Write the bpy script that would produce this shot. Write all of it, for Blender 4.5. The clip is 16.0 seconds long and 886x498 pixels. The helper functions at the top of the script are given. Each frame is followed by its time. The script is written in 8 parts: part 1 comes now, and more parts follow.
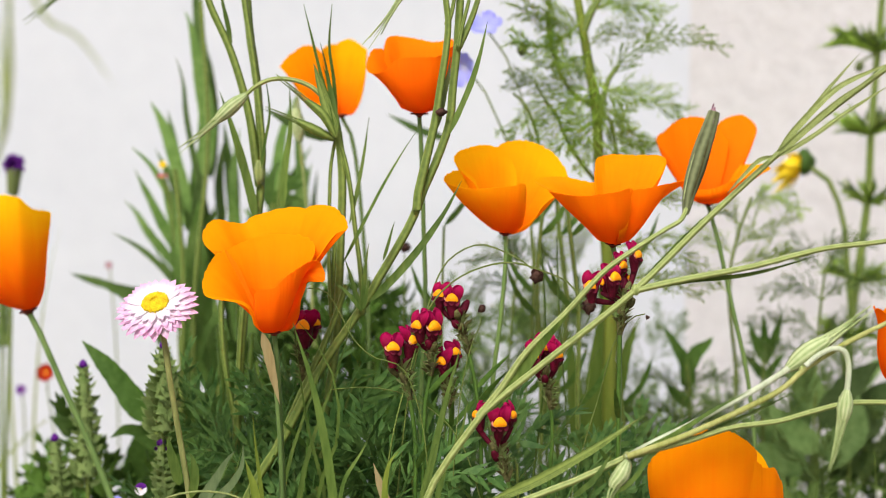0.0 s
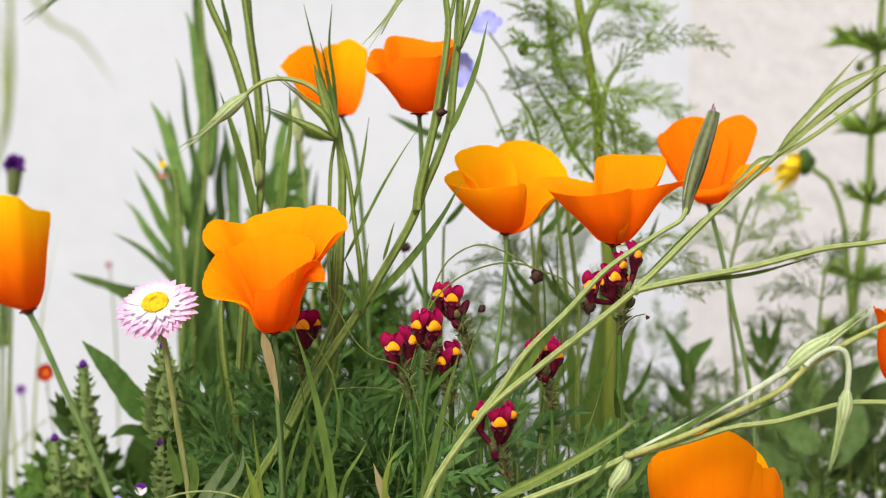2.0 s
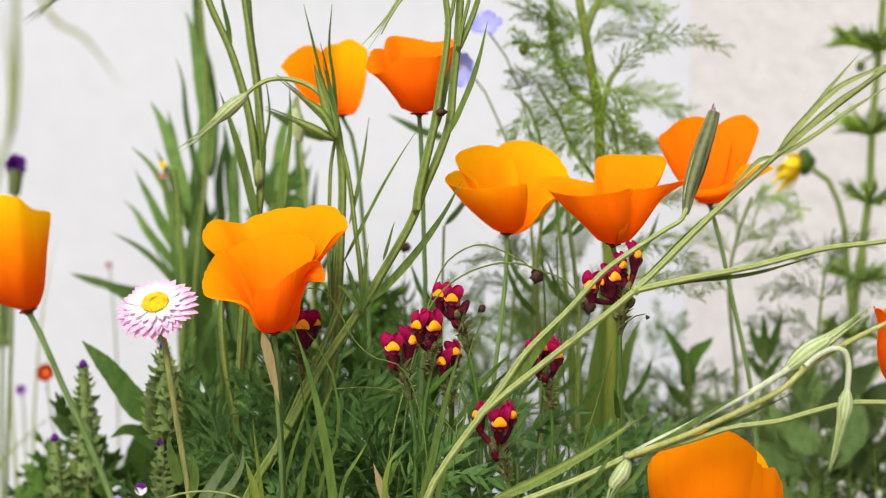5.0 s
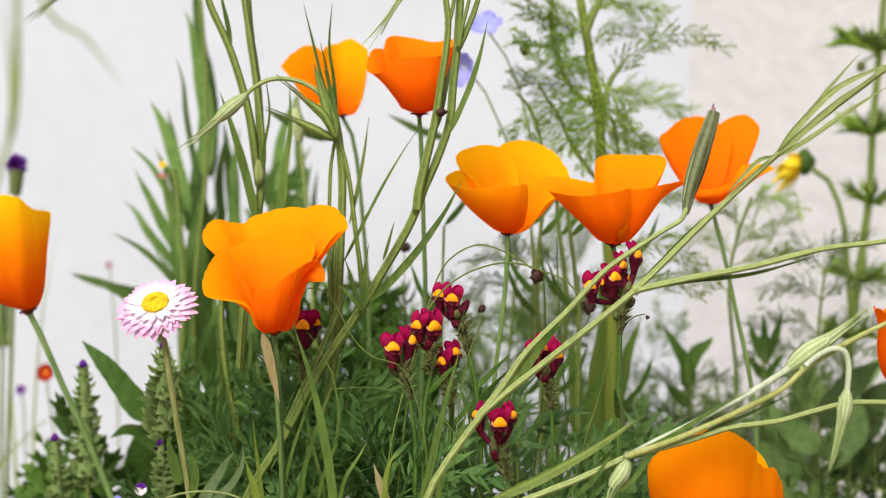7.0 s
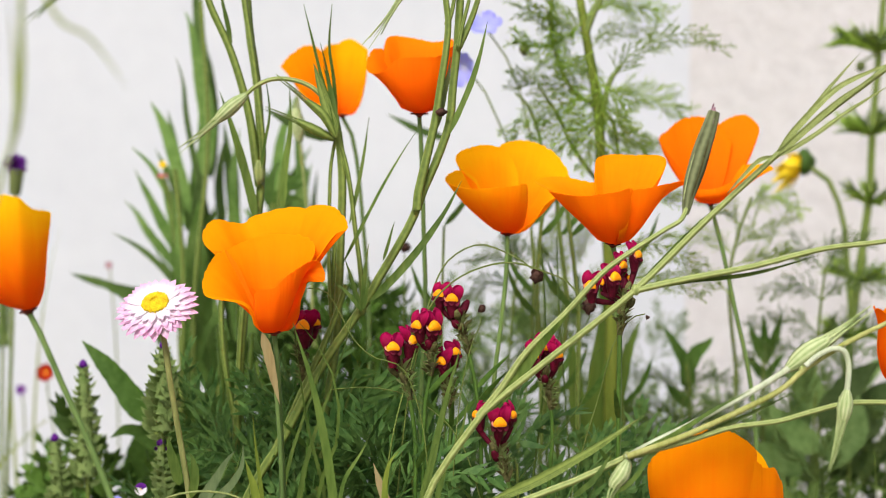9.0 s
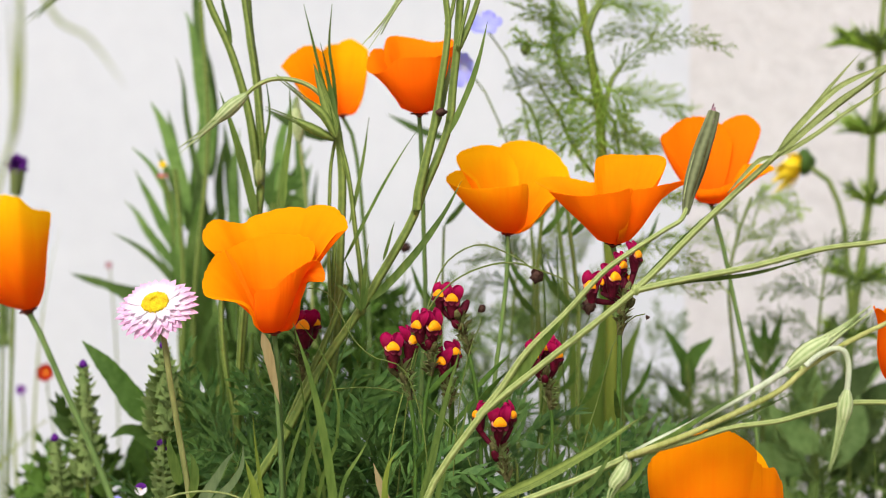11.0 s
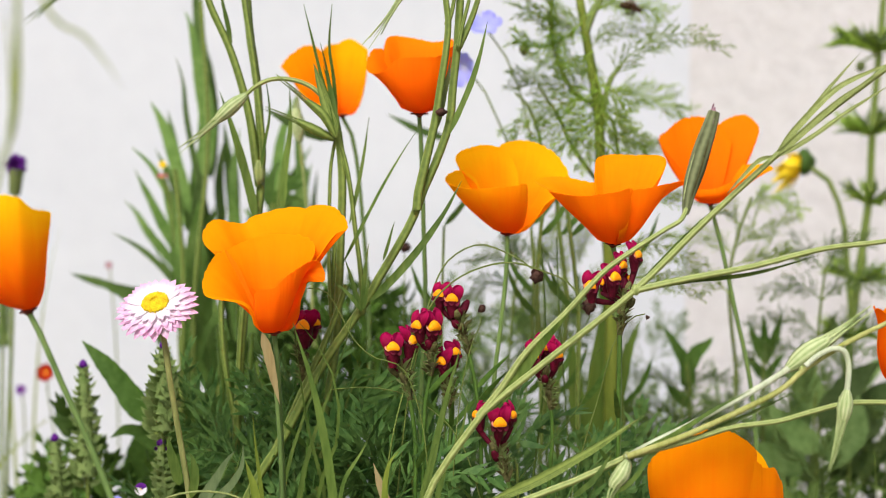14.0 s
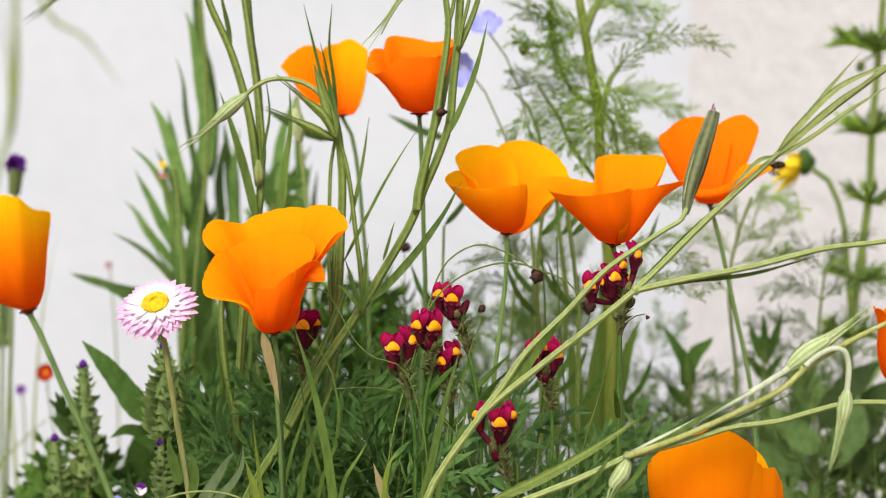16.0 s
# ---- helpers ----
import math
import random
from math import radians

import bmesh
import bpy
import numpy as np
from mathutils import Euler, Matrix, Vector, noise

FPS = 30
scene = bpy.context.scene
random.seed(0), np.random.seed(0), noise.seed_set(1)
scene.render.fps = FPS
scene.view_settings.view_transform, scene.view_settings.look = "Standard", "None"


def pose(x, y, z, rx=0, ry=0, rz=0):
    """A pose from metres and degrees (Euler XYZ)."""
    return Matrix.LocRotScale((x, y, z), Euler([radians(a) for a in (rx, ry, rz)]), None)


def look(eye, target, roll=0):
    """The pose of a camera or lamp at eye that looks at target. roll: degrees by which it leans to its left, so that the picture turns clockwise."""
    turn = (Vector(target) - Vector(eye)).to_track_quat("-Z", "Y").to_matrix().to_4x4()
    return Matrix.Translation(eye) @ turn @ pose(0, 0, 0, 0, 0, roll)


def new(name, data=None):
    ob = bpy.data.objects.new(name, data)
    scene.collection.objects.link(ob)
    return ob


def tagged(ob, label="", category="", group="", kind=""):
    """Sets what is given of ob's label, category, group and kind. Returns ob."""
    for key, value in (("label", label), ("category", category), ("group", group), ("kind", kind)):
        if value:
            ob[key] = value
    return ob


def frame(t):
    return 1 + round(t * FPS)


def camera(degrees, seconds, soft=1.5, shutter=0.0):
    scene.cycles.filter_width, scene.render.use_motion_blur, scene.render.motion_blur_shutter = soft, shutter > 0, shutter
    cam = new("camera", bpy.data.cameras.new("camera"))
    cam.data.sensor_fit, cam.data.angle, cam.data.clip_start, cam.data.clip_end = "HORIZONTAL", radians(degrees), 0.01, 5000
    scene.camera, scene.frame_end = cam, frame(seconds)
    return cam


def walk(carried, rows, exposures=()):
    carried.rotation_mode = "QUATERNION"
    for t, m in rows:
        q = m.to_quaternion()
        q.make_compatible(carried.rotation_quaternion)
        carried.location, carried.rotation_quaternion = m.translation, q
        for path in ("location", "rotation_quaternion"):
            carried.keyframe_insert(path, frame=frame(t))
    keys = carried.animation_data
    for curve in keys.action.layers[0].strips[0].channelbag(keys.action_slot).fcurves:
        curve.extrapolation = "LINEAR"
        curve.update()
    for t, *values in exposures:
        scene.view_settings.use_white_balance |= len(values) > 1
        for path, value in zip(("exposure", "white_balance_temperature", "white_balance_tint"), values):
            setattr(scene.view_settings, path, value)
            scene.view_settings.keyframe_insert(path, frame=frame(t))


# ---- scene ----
# ---- camera: stands still on the garden path, looking slightly down at the flowers ----
cam = camera(36, 16.0, 0.5)
cam.data.dof.use_dof, cam.data.dof.focus_distance, cam.data.dof.aperture_fstop = True, 0.545, 8.7
EYE = pose(0, 0, 0.5, 84, 0, 0)
walk(cam, [(0, EYE), (16, EYE)], [(0, 0.18, 6280, 9), (16, 0.18, 6280, 9)])

# ---- bright overcast daylight ----
world = bpy.data.worlds.new("overcast_sky")
scene.world = world
world.use_nodes = True
nt = world.node_tree
sky = nt.nodes.new("ShaderNodeTexSky")
sky.sky_type, sky.sun_disc = "NISHITA", False
sky.sun_elevation, sky.sun_rotation = radians(48), radians(198)
sky.air_density, sky.dust_density, sky.ozone_density = 1.0, 6.0, 1.0
nt.links.new(sky.outputs[0], nt.nodes["Background"].inputs[0])
nt.nodes["Background"].inputs[1].default_value = 0.13
sun = new("sun", bpy.data.lights.new("sun", "SUN"))
sun.data.energy, sun.data.angle, sun.data.color = 2.2, radians(25), (1.0, 0.98, 0.955)
sun.matrix_world = look((-0.7, -2.2, 2.6), (0, 0, 0))


# ---- materials ----
def shader(name):
    m = bpy.data.materials.new(name)
    m.use_nodes = True
    t = m.node_tree
    return m, t, t.nodes["Principled BSDF"], t.nodes["Material Output"]


def surface(name, dark, light, rough=0.5, size=60.0, stretch=(1, 1, 1), through_light=0.0, relief=0.0, spec=0.12, vary=0.12, fine=6.0):
    """A two-scale mottled surface; through_light mixes in light that shines through thin tissue."""
    m, t, b, out = shader(name)
    N, K = t.nodes.new, t.links.new
    co, mp = N("ShaderNodeTexCoord"), N("ShaderNodeMapping")
    mp.inputs["Scale"].default_value = stretch
    K(co.outputs["Object"], mp.inputs[0])
    n1, n2 = N("ShaderNodeTexNoise"), N("ShaderNodeTexNoise")
    n1.inputs["Scale"].default_value, n2.inputs["Scale"].default_value = size, size * fine
    n1.inputs["Detail"].default_value, n2.inputs["Detail"].default_value = 4, 3
    K(mp.outputs[0], n1.inputs["Vector"])
    K(mp.outputs[0], n2.inputs["Vector"])
    mix = N("ShaderNodeMix")
    mix.inputs[0].default_value = 0.4
    K(n1.outputs[0], mix.inputs[2])
    K(n2.outputs[0], mix.inputs[3])
    ramp = N("ShaderNodeValToRGB")
    ramp.color_ramp.elements[0].position, ramp.color_ramp.elements[1].position = 0.34, 0.66
    ramp.color_ramp.elements[0].color, ramp.color_ramp.elements[1].color = (*dark, 1), (*light, 1)
    K(mix.outputs[0], ramp.inputs[0])
    col = ramp.outputs[0]
    if vary:
        info, ma, hs = N("ShaderNodeObjectInfo"), N("ShaderNodeMapRange"), N("ShaderNodeHueSaturation")
        ma.inputs[3].default_value, ma.inputs[4].default_value = 1 - 1.6 * vary, 1 + 1.6 * vary
        K(info.outputs["Random"], ma.inputs[0])
        K(ma.outputs[0], hs.inputs["Value"])
        K(col, hs.inputs["Color"])
        col = hs.outputs[0]
    K(col, b.inputs["Base Color"])
    b.inputs["Roughness"].default_value, b.inputs["Specular IOR Level"].default_value = rough, spec
    if relief:
        bp = N("ShaderNodeBump")
        bp.inputs["Strength"].default_value, bp.inputs["Distance"].default_value = 1.0, relief
        K(mix.outputs[0], bp.inputs["Height"])
        K(bp.outputs[0], b.inputs["Normal"])
    if through_light:
        tr, ms = N("ShaderNodeBsdfTranslucent"), N("ShaderNodeMixShader")
        ms.inputs[0].default_value = through_light
        K(col, tr.inputs[0])
        K(b.outputs[0], ms.inputs[1])
        K(tr.outputs[0], ms.inputs[2])
        K(ms.outputs[0], out.inputs[0])
    return m


def petal_tissue(name, stops, rough=0.7, through_light=0.5, veins=50.0, relief=0.00025, spec=0.04):
    """Petal skin: colour runs from claw to rim, with fine lengthwise veins."""
    m, t, b, out = shader(name)
    N, K = t.nodes.new, t.links.new
    uv, sep = N("ShaderNodeUVMap"), N("ShaderNodeSeparateXYZ")
    K(uv.outputs[0], sep.inputs[0])
    mp = N("ShaderNodeMapping")
    mp.inputs["Scale"].default_value = (veins, 2.0, 1)
    K(uv.outputs[0], mp.inputs[0])
    nz, co, n2 = N("ShaderNodeTexNoise"), N("ShaderNodeTexCoord"), N("ShaderNodeTexNoise")
    nz.inputs["Scale"].default_value, nz.inputs["Detail"].default_value = 1.0, 3
    n2.inputs["Scale"].default_value = 70
    K(mp.outputs[0], nz.inputs["Vector"])
    K(co.outputs["Object"], n2.inputs["Vector"])
    a1, a2 = N("ShaderNodeMath"), N("ShaderNodeMath")
    a1.operation = a2.operation = "MULTIPLY_ADD"
    a1.inputs[1].default_value = 0.22
    K(nz.outputs[0], a1.inputs[0])
    K(sep.outputs["Y"], a1.inputs[2])
    a2.inputs[1].default_value = 0.22
    K(n2.outputs[0], a2.inputs[0])
    K(a1.outputs[0], a2.inputs[2])
    ramp = N("ShaderNodeValToRGB")
    e = ramp.color_ramp.elements
    e[0].position, e[1].position = stops[0][0] * 0.75, stops[-1][0] * 0.75
    e[0].color, e[1].color = (*stops[0][1], 1), (*stops[-1][1], 1)
    for p, c in stops[1:-1]:
        e.new(p * 0.75).color = (*c, 1)
    a3 = N("ShaderNodeMath")
    a3.operation = "MULTIPLY"
    a3.inputs[1].default_value = 0.75
    K(a2.outputs[0], a3.inputs[0])
    K(a3.outputs[0], ramp.inputs[0])
    K(ramp.outputs[0], b.inputs["Base Color"])
    b.inputs["Roughness"].default_value, b.inputs["Specular IOR Level"].default_value = rough, spec
    bp = N("ShaderNodeBump")
    bp.inputs["Strength"].default_value, bp.inputs["Distance"].default_value = 0.6, relief
    K(nz.outputs[0], bp.inputs["Height"])
    K(bp.outputs[0], b.inputs["Normal"])
    tr, ms = N("ShaderNodeBsdfTranslucent"), N("ShaderNodeMixShader")
    ms.inputs[0].default_value = through_light
    K(ramp.outputs[0], tr.inputs[0])
    K(b.outputs[0], ms.inputs[1])
    K(tr.outputs[0], ms.inputs[2])
    K(ms.outputs[0], out.inputs[0])
    return m


def ribbed_skin(name, groove, rib, count, rough=0.5, relief=0.0005):
    """Green skin with lengthwise pale ribs and darker grooves, broken by fine grain."""
    m, t, b, out = shader(name)
    N, K = t.nodes.new, t.links.new
    uv, sep, co, nz = N("ShaderNodeUVMap"), N("ShaderNodeSeparateXYZ"), N("ShaderNodeTexCoord"), N("ShaderNodeTexNoise")
    K(uv.outputs[0], sep.inputs[0])
    K(co.outputs["Object"], nz.inputs["Vector"])
    nz.inputs["Scale"].default_value, nz.inputs["Detail"].default_value = 420, 4
    mu, sn, ad = N("ShaderNodeMath"), N("ShaderNodeMath"), N("ShaderNodeMath")
    mu.operation, sn.operation, ad.operation = "MULTIPLY", "SINE", "MULTIPLY_ADD"
    mu.inputs[1].default_value = 6.28318 * count
    K(sep.outputs["X"], mu.inputs[0])
    K(mu.outputs[0], sn.inputs[0])
    ad.inputs[1].default_value = 0.13
    K(sn.outputs[0], ad.inputs[0])
    dim = N("ShaderNodeMath")
    dim.operation = "MULTIPLY_ADD"
    dim.inputs[1].default_value, dim.inputs[2].default_value = 0.35, 0.31
    K(nz.outputs[0], dim.inputs[0])
    K(dim.outputs[0], ad.inputs[2])
    ramp = N("ShaderNodeValToRGB")
    ramp.color_ramp.elements[0].position, ramp.color_ramp.elements[1].position = 0.25, 0.72
    ramp.color_ramp.elements[0].color, ramp.color_ramp.elements[1].color = (*groove, 1), (*rib, 1)
    K(ad.outputs[0], ramp.inputs[0])
    K(ramp.outputs[0], b.inputs["Base Color"])
    b.inputs["Roughness"].default_value, b.inputs["Specular IOR Level"].default_value = rough, 0.2
    bp = N("ShaderNodeBump")
    bp.inputs["Distance"].default_value = relief
    K(ad.outputs[0], bp.inputs["Height"])
    K(bp.outputs[0], b.inputs["Normal"])
    return m


ORANGE = petal_tissue("poppy_petal_orange", [(0.12, (1.0, 0.131, 0.001)), (0.5, (1.0, 0.216, 0.001)), (1.15, (1.0, 0.339, 0.001))])
AMBER = petal_tissue("poppy_petal_amber", [(0.12, (1.0, 0.15, 0.001)), (0.5, (1.0, 0.25, 0.0)), (1.15, (1.0, 0.46, 0.0))])
GOLD = petal_tissue("poppy_petal_golden", [(0.12, (1.0, 0.13, 0.001)), (0.5, (1.0, 0.28, 0.0)), (1.1, (1.0, 0.58, 0.0))])
PINK = petal_tissue("daisy_bract_pink", [(0.5, (0.96, 0.94, 0.95)), (0.9, (0.95, 0.83, 0.91)), (1.28, (0.86, 0.45, 0.72))], 0.4, 0.42, 14)
MAROON = petal_tissue("toadflax_maroon", [(0.15, (0.06, 0.003, 0.010)), (0.5, (0.18, 0.003, 0.025)), (1.0, (0.41, 0.008, 0.085))], 0.5, 0.25, 10)
FLAX = petal_tissue("flax_petal_blue", [(0.1, (0.75, 0.78, 0.85)), (0.5, (0.50, 0.52, 0.88)), (1.1, (0.44, 0.45, 0.92))], 0.6, 0.4, 20)
VIOLET = petal_tissue("violet_petal", [(0.1, (0.06, 0.01, 0.10)), (0.6, (0.11, 0.02, 0.22)), (1.1, (0.16, 0.03, 0.3))], 0.6, 0.2, 8)
YELLOW = petal_tissue("yellow_petal", [(0.1, (0.75, 0.42, 0.01)), (0.6, (0.88, 0.62, 0.01)), (1.1, (0.9, 0.7, 0.04))], 0.5, 0.3, 10)
RED = petal_tissue("red_petal", [(0.1, (0.7, 0.2, 0.01)), (0.6, (0.55, 0.05, 0.01)), (1.1, (0.3, 0.02, 0.01))], 0.5, 0.2, 8)
WHITE_PETAL = petal_tissue("white_petal", [(0.1, (0.7, 0.6, 0.75)), (0.6, (0.82, 0.8, 0.82)), (1.1, (0.85, 0.83, 0.85))], 0.5, 0.3, 8)
SALMON = petal_tissue("salmon_petal", [(0.1, (0.75, 0.4, 0.2)), (0.6, (0.6, 0.2, 0.2)), (1.1, (0.5, 0.13, 0.18))], 0.5, 0.3, 8)
DEEP_MAROON = surface("toadflax_throat", (0.035, 0.003, 0.006), (0.13, 0.004, 0.022), 0.6, 350, relief=0.0003, vary=0.1)
LIP = surface("toadflax_lip_orange", (0.85, 0.24, 0.002), (0.95, 0.42, 0.004), 0.55, 300, relief=0.0002, vary=0.04)
LIP_PALE = surface("toadflax_lip_pale", (0.45, 0.10, 0.08), (0.68, 0.34, 0.22), 0.55, 300, vary=0.04)
DISC = surface("daisy_disc_yellow", (0.55, 0.34, 0.01), (0.9, 0.72, 0.02), 0.7, 500, relief=0.0006, vary=0)
STEM = ribbed_skin("stem_fresh_green", (0.058, 0.098, 0.013), (0.235, 0.30, 0.066), 4)
PALE_STEM = ribbed_skin("stem_pale_striped", (0.15, 0.20, 0.04), (0.41, 0.465, 0.17), 5)
POPPY_STEM = surface("poppy_stem_glaucous", (0.0924, 0.16, 0.042), (0.168, 0.252, 0.0714), 0.5, 60, (1, 1, 0.2), 0.08, 0.0002)
CALYX = ribbed_skin("bud_calyx_ribbed", (0.19, 0.28, 0.075), (0.55, 0.60, 0.33), 10)
OCHRE_STEM = surface("stem_ochre_green", (0.25, 0.27, 0.06), (0.46, 0.46, 0.17), 0.5, 120, (1, 1, 0.12), 0.1, 0.0004, vary=0.05)
SILKY = surface("stem_silky_hairs", (0.36, 0.41, 0.25), (0.60, 0.64, 0.47), 0.6, 220, (1, 1, 0.15), 0.1, 0.0003, vary=0.04)
OLIVE_BUD = surface("bud_olive", (0.08, 0.11, 0.03), (0.20, 0.24, 0.08), 0.5, 150, (1, 1, 0.2), 0.05, 0.0004)
LEAF = surface("leaf_mid_green", (0.0588, 0.13, 0.021), (0.126, 0.227, 0.042), 0.42, 55, through_light=0.3, relief=0.0004)
SEPAL = surface("sepal_pale_green", (0.22, 0.30, 0.09), (0.50, 0.57, 0.28), 0.5, 160, (1, 1, 0.25), 0.15, 0.0004, vary=0.06)
GRASSY = surface("leaf_grassy_green", (0.052, 0.105, 0.016), (0.165, 0.24, 0.048), 0.4, 90, (1, 1, 0.2), 0.28, 0.0003)
DARK_LEAF = surface("leaf_dark_broad", (0.084, 0.168, 0.0302), (0.181, 0.29, 0.0756), 0.42, 40, through_light=0.35, relief=0.0004, vary=0.3)
BROAD_GREY = surface("leaf_broad_grey_green", (0.085, 0.155, 0.04), (0.19, 0.28, 0.095), 0.42, 45, through_light=0.4, relief=0.0004, vary=0.35)
GLAUCOUS = surface("leaf_glaucous", (0.045, 0.125, 0.03), (0.17, 0.30, 0.075), 0.5, 60, through_light=0.3, relief=0.0003, vary=0.2)
FEATHER = surface("leaf_feathery", (0.225, 0.36, 0.04), (0.42, 0.56, 0.11), 0.5, 60, through_light=0.55, vary=0.15)
FERNY = surface("leaf_ferny_deep", (0.0504, 0.118, 0.0168), (0.126, 0.223, 0.0378), 0.5, 60, through_light=0.32, vary=0.4)
SAGE_BRACT = surface("bract_sage_green", (0.15, 0.235, 0.06), (0.31, 0.40, 0.14), 0.6, 120, through_light=0.4)
TAN = surface("dry_husk_tan", (0.196, 0.148, 0.0593), (0.308, 0.248, 0.119), 0.7, 90, (1, 1, 0.2), 0.15, 0.0003)
YELLOW_STEM = surface("stem_yellow_green", (0.12, 0.17, 0.02), (0.24, 0.29, 0.045), 0.6, 60, (1, 1, 0.2), 0.08, 0.0003)
RUSTY = surface("flower_collar_rust", (0.09, 0.018, 0.012), (0.20, 0.045, 0.02), 0.6, 200)
DEAD = surface("withered_dark_brown", (0.02, 0.010, 0.008), (0.10, 0.05, 0.035), 0.7, 300, relief=0.0006)
SUNNY = petal_tissue("poppy_petal_sunny", [(0.12, (1.0, 0.13, 0.001)), (0.5, (1.0, 0.22, 0.001)), (0.8, (1.0, 0.40, 0.001)), (1.1, (1.0, 0.66, 0.002))], veins=18.0)
FEATHER_SHEATH = surface("leaf_sheath_soft_green", (0.085, 0.15, 0.02), (0.17, 0.25, 0.045), 0.6, 40, (1, 1, 0.15), 0.3, 0.0003)
YOUNG_BLADE = surface("leaf_young_yellow_green", (0.13, 0.19, 0.02), (0.27, 0.34, 0.05), 0.45, 90, (1, 1, 0.2), 0.35, 0.0003)
SOFT_FERN = surface("leaf_soft_fern", (0.10, 0.175, 0.035), (0.22, 0.31, 0.09), 0.5, 60, through_light=0.4, vary=0.2)
WHITE_BRACT = petal_tissue("daisy_bract_white", [(0.4, (0.95, 0.94, 0.95)), (0.9, (0.95, 0.90, 0.94)), (1.25, (0.93, 0.74, 0.87))], 0.4, 0.42, 14)
SAGE_BLADE = surface("leaf_blade_sage", (0.10, 0.15, 0.055), (0.22, 0.29, 0.13), 0.5, 90, (1, 1, 0.2), 0.3, 0.0003)
BUD_RIBS = ribbed_skin("bud_olive_ribs", (0.055, 0.06, 0.026), (0.22, 0.25, 0.12), 6, 0.8, 0.0004)
PURPLE_TIP = surface("bud_tip_mauve", (0.22, 0.10, 0.14), (0.42, 0.26, 0.30), 0.6, 200)
# unseen soil, made paler so that it throws light up under the petals
SOIL = surface("garden_soil_bounce", (0.15, 0.115, 0.08), (0.30, 0.245, 0.18), 0.95, 14, relief=0.01, vary=0)
SMOOTH_WALL = surface("white_wall_paint", (0.56, 0.585, 0.622), (0.61, 0.634, 0.665), 0.85, 3.0, relief=0.0012, vary=0, spec=0.2, fine=14)
ROUGH_WALL = surface("rough_white_render", (0.545, 0.532, 0.527), (0.63, 0.617, 0.614), 0.9, 70, relief=0.003, vary=0, spec=0.2, fine=5)
BEE_BROWN = surface("bee_dark_hair", (0.02, 0.012, 0.006), (0.08, 0.045, 0.02), 0.7, 900, vary=0, relief=0.0003)
BEE_BAND = surface("bee_tan_band", (0.12, 0.06, 0.02), (0.28, 0.15, 0.05), 0.6, 900, vary=0)
CALYX_BROWN = surface("calyx_brown_hairy", (0.03, 0.026, 0.010), (0.15, 0.145, 0.05), 0.7, 260, relief=0.0006)
BROAD_DEEP = surface("leaf_broad_deep", (0.04, 0.092, 0.014), (0.095, 0.175, 0.034), 0.42, 45, through_light=0.3, relief=0.0004)
BEE_WING = surface("bee_wing_film", (0.42, 0.36, 0.30), (0.6, 0.54, 0.48), 0.25, 600, through_light=0.6, vary=0)


# ---- geometry helpers ----
def spline(pts, n):
    """A smooth line through the points (centripetal Catmull-Rom), n + 1 samples evenly spaced."""
    p = [Vector(q) for q in pts]
    if len(p) == 2:
        return [p[0].lerp(p[1], i / n) for i in range(n + 1)]
    p = [2 * p[0] - p[1]] + p + [2 * p[-1] - p[-2]]
    fine = []
    for k in range(len(p) - 3):
        a, b, c, d = p[k:k + 4]
        t1 = (b - a).length ** 0.5 + 1e-6
        t2 = t1 + (c - b).length ** 0.5 + 1e-6
        t3 = t2 + (d - c).length ** 0.5 + 1e-6
        for i in range(10):
            t = t1 + (t2 - t1) * i / 10
            a1, a2, a3 = a.lerp(b, t / t1), b.lerp(c, (t - t1) / (t2 - t1)), c.lerp(d, (t - t2) / (t3 - t2))
            b1, b2 = a1.lerp(a2, t / t2), a2.lerp(a3, (t - t1) / (t3 - t1))
            fine.append(b1.lerp(b2, (t - t1) / (t2 - t1)))
    fine.append(p[-2])
    run = [0.0]
    for a, b in zip(fine, fine[1:]):
        run.append(run[-1] + (b - a).length)
    out, k = [], 0
    for i in range(n + 1):
        want = run[-1] * i / n
        while k < len(fine) - 2 and run[k + 1] < want:
            k += 1
        out.append(fine[k].lerp(fine[k + 1], min(1, (want - run[k]) / max(1e-9, run[k + 1] - run[k]))))
    return out


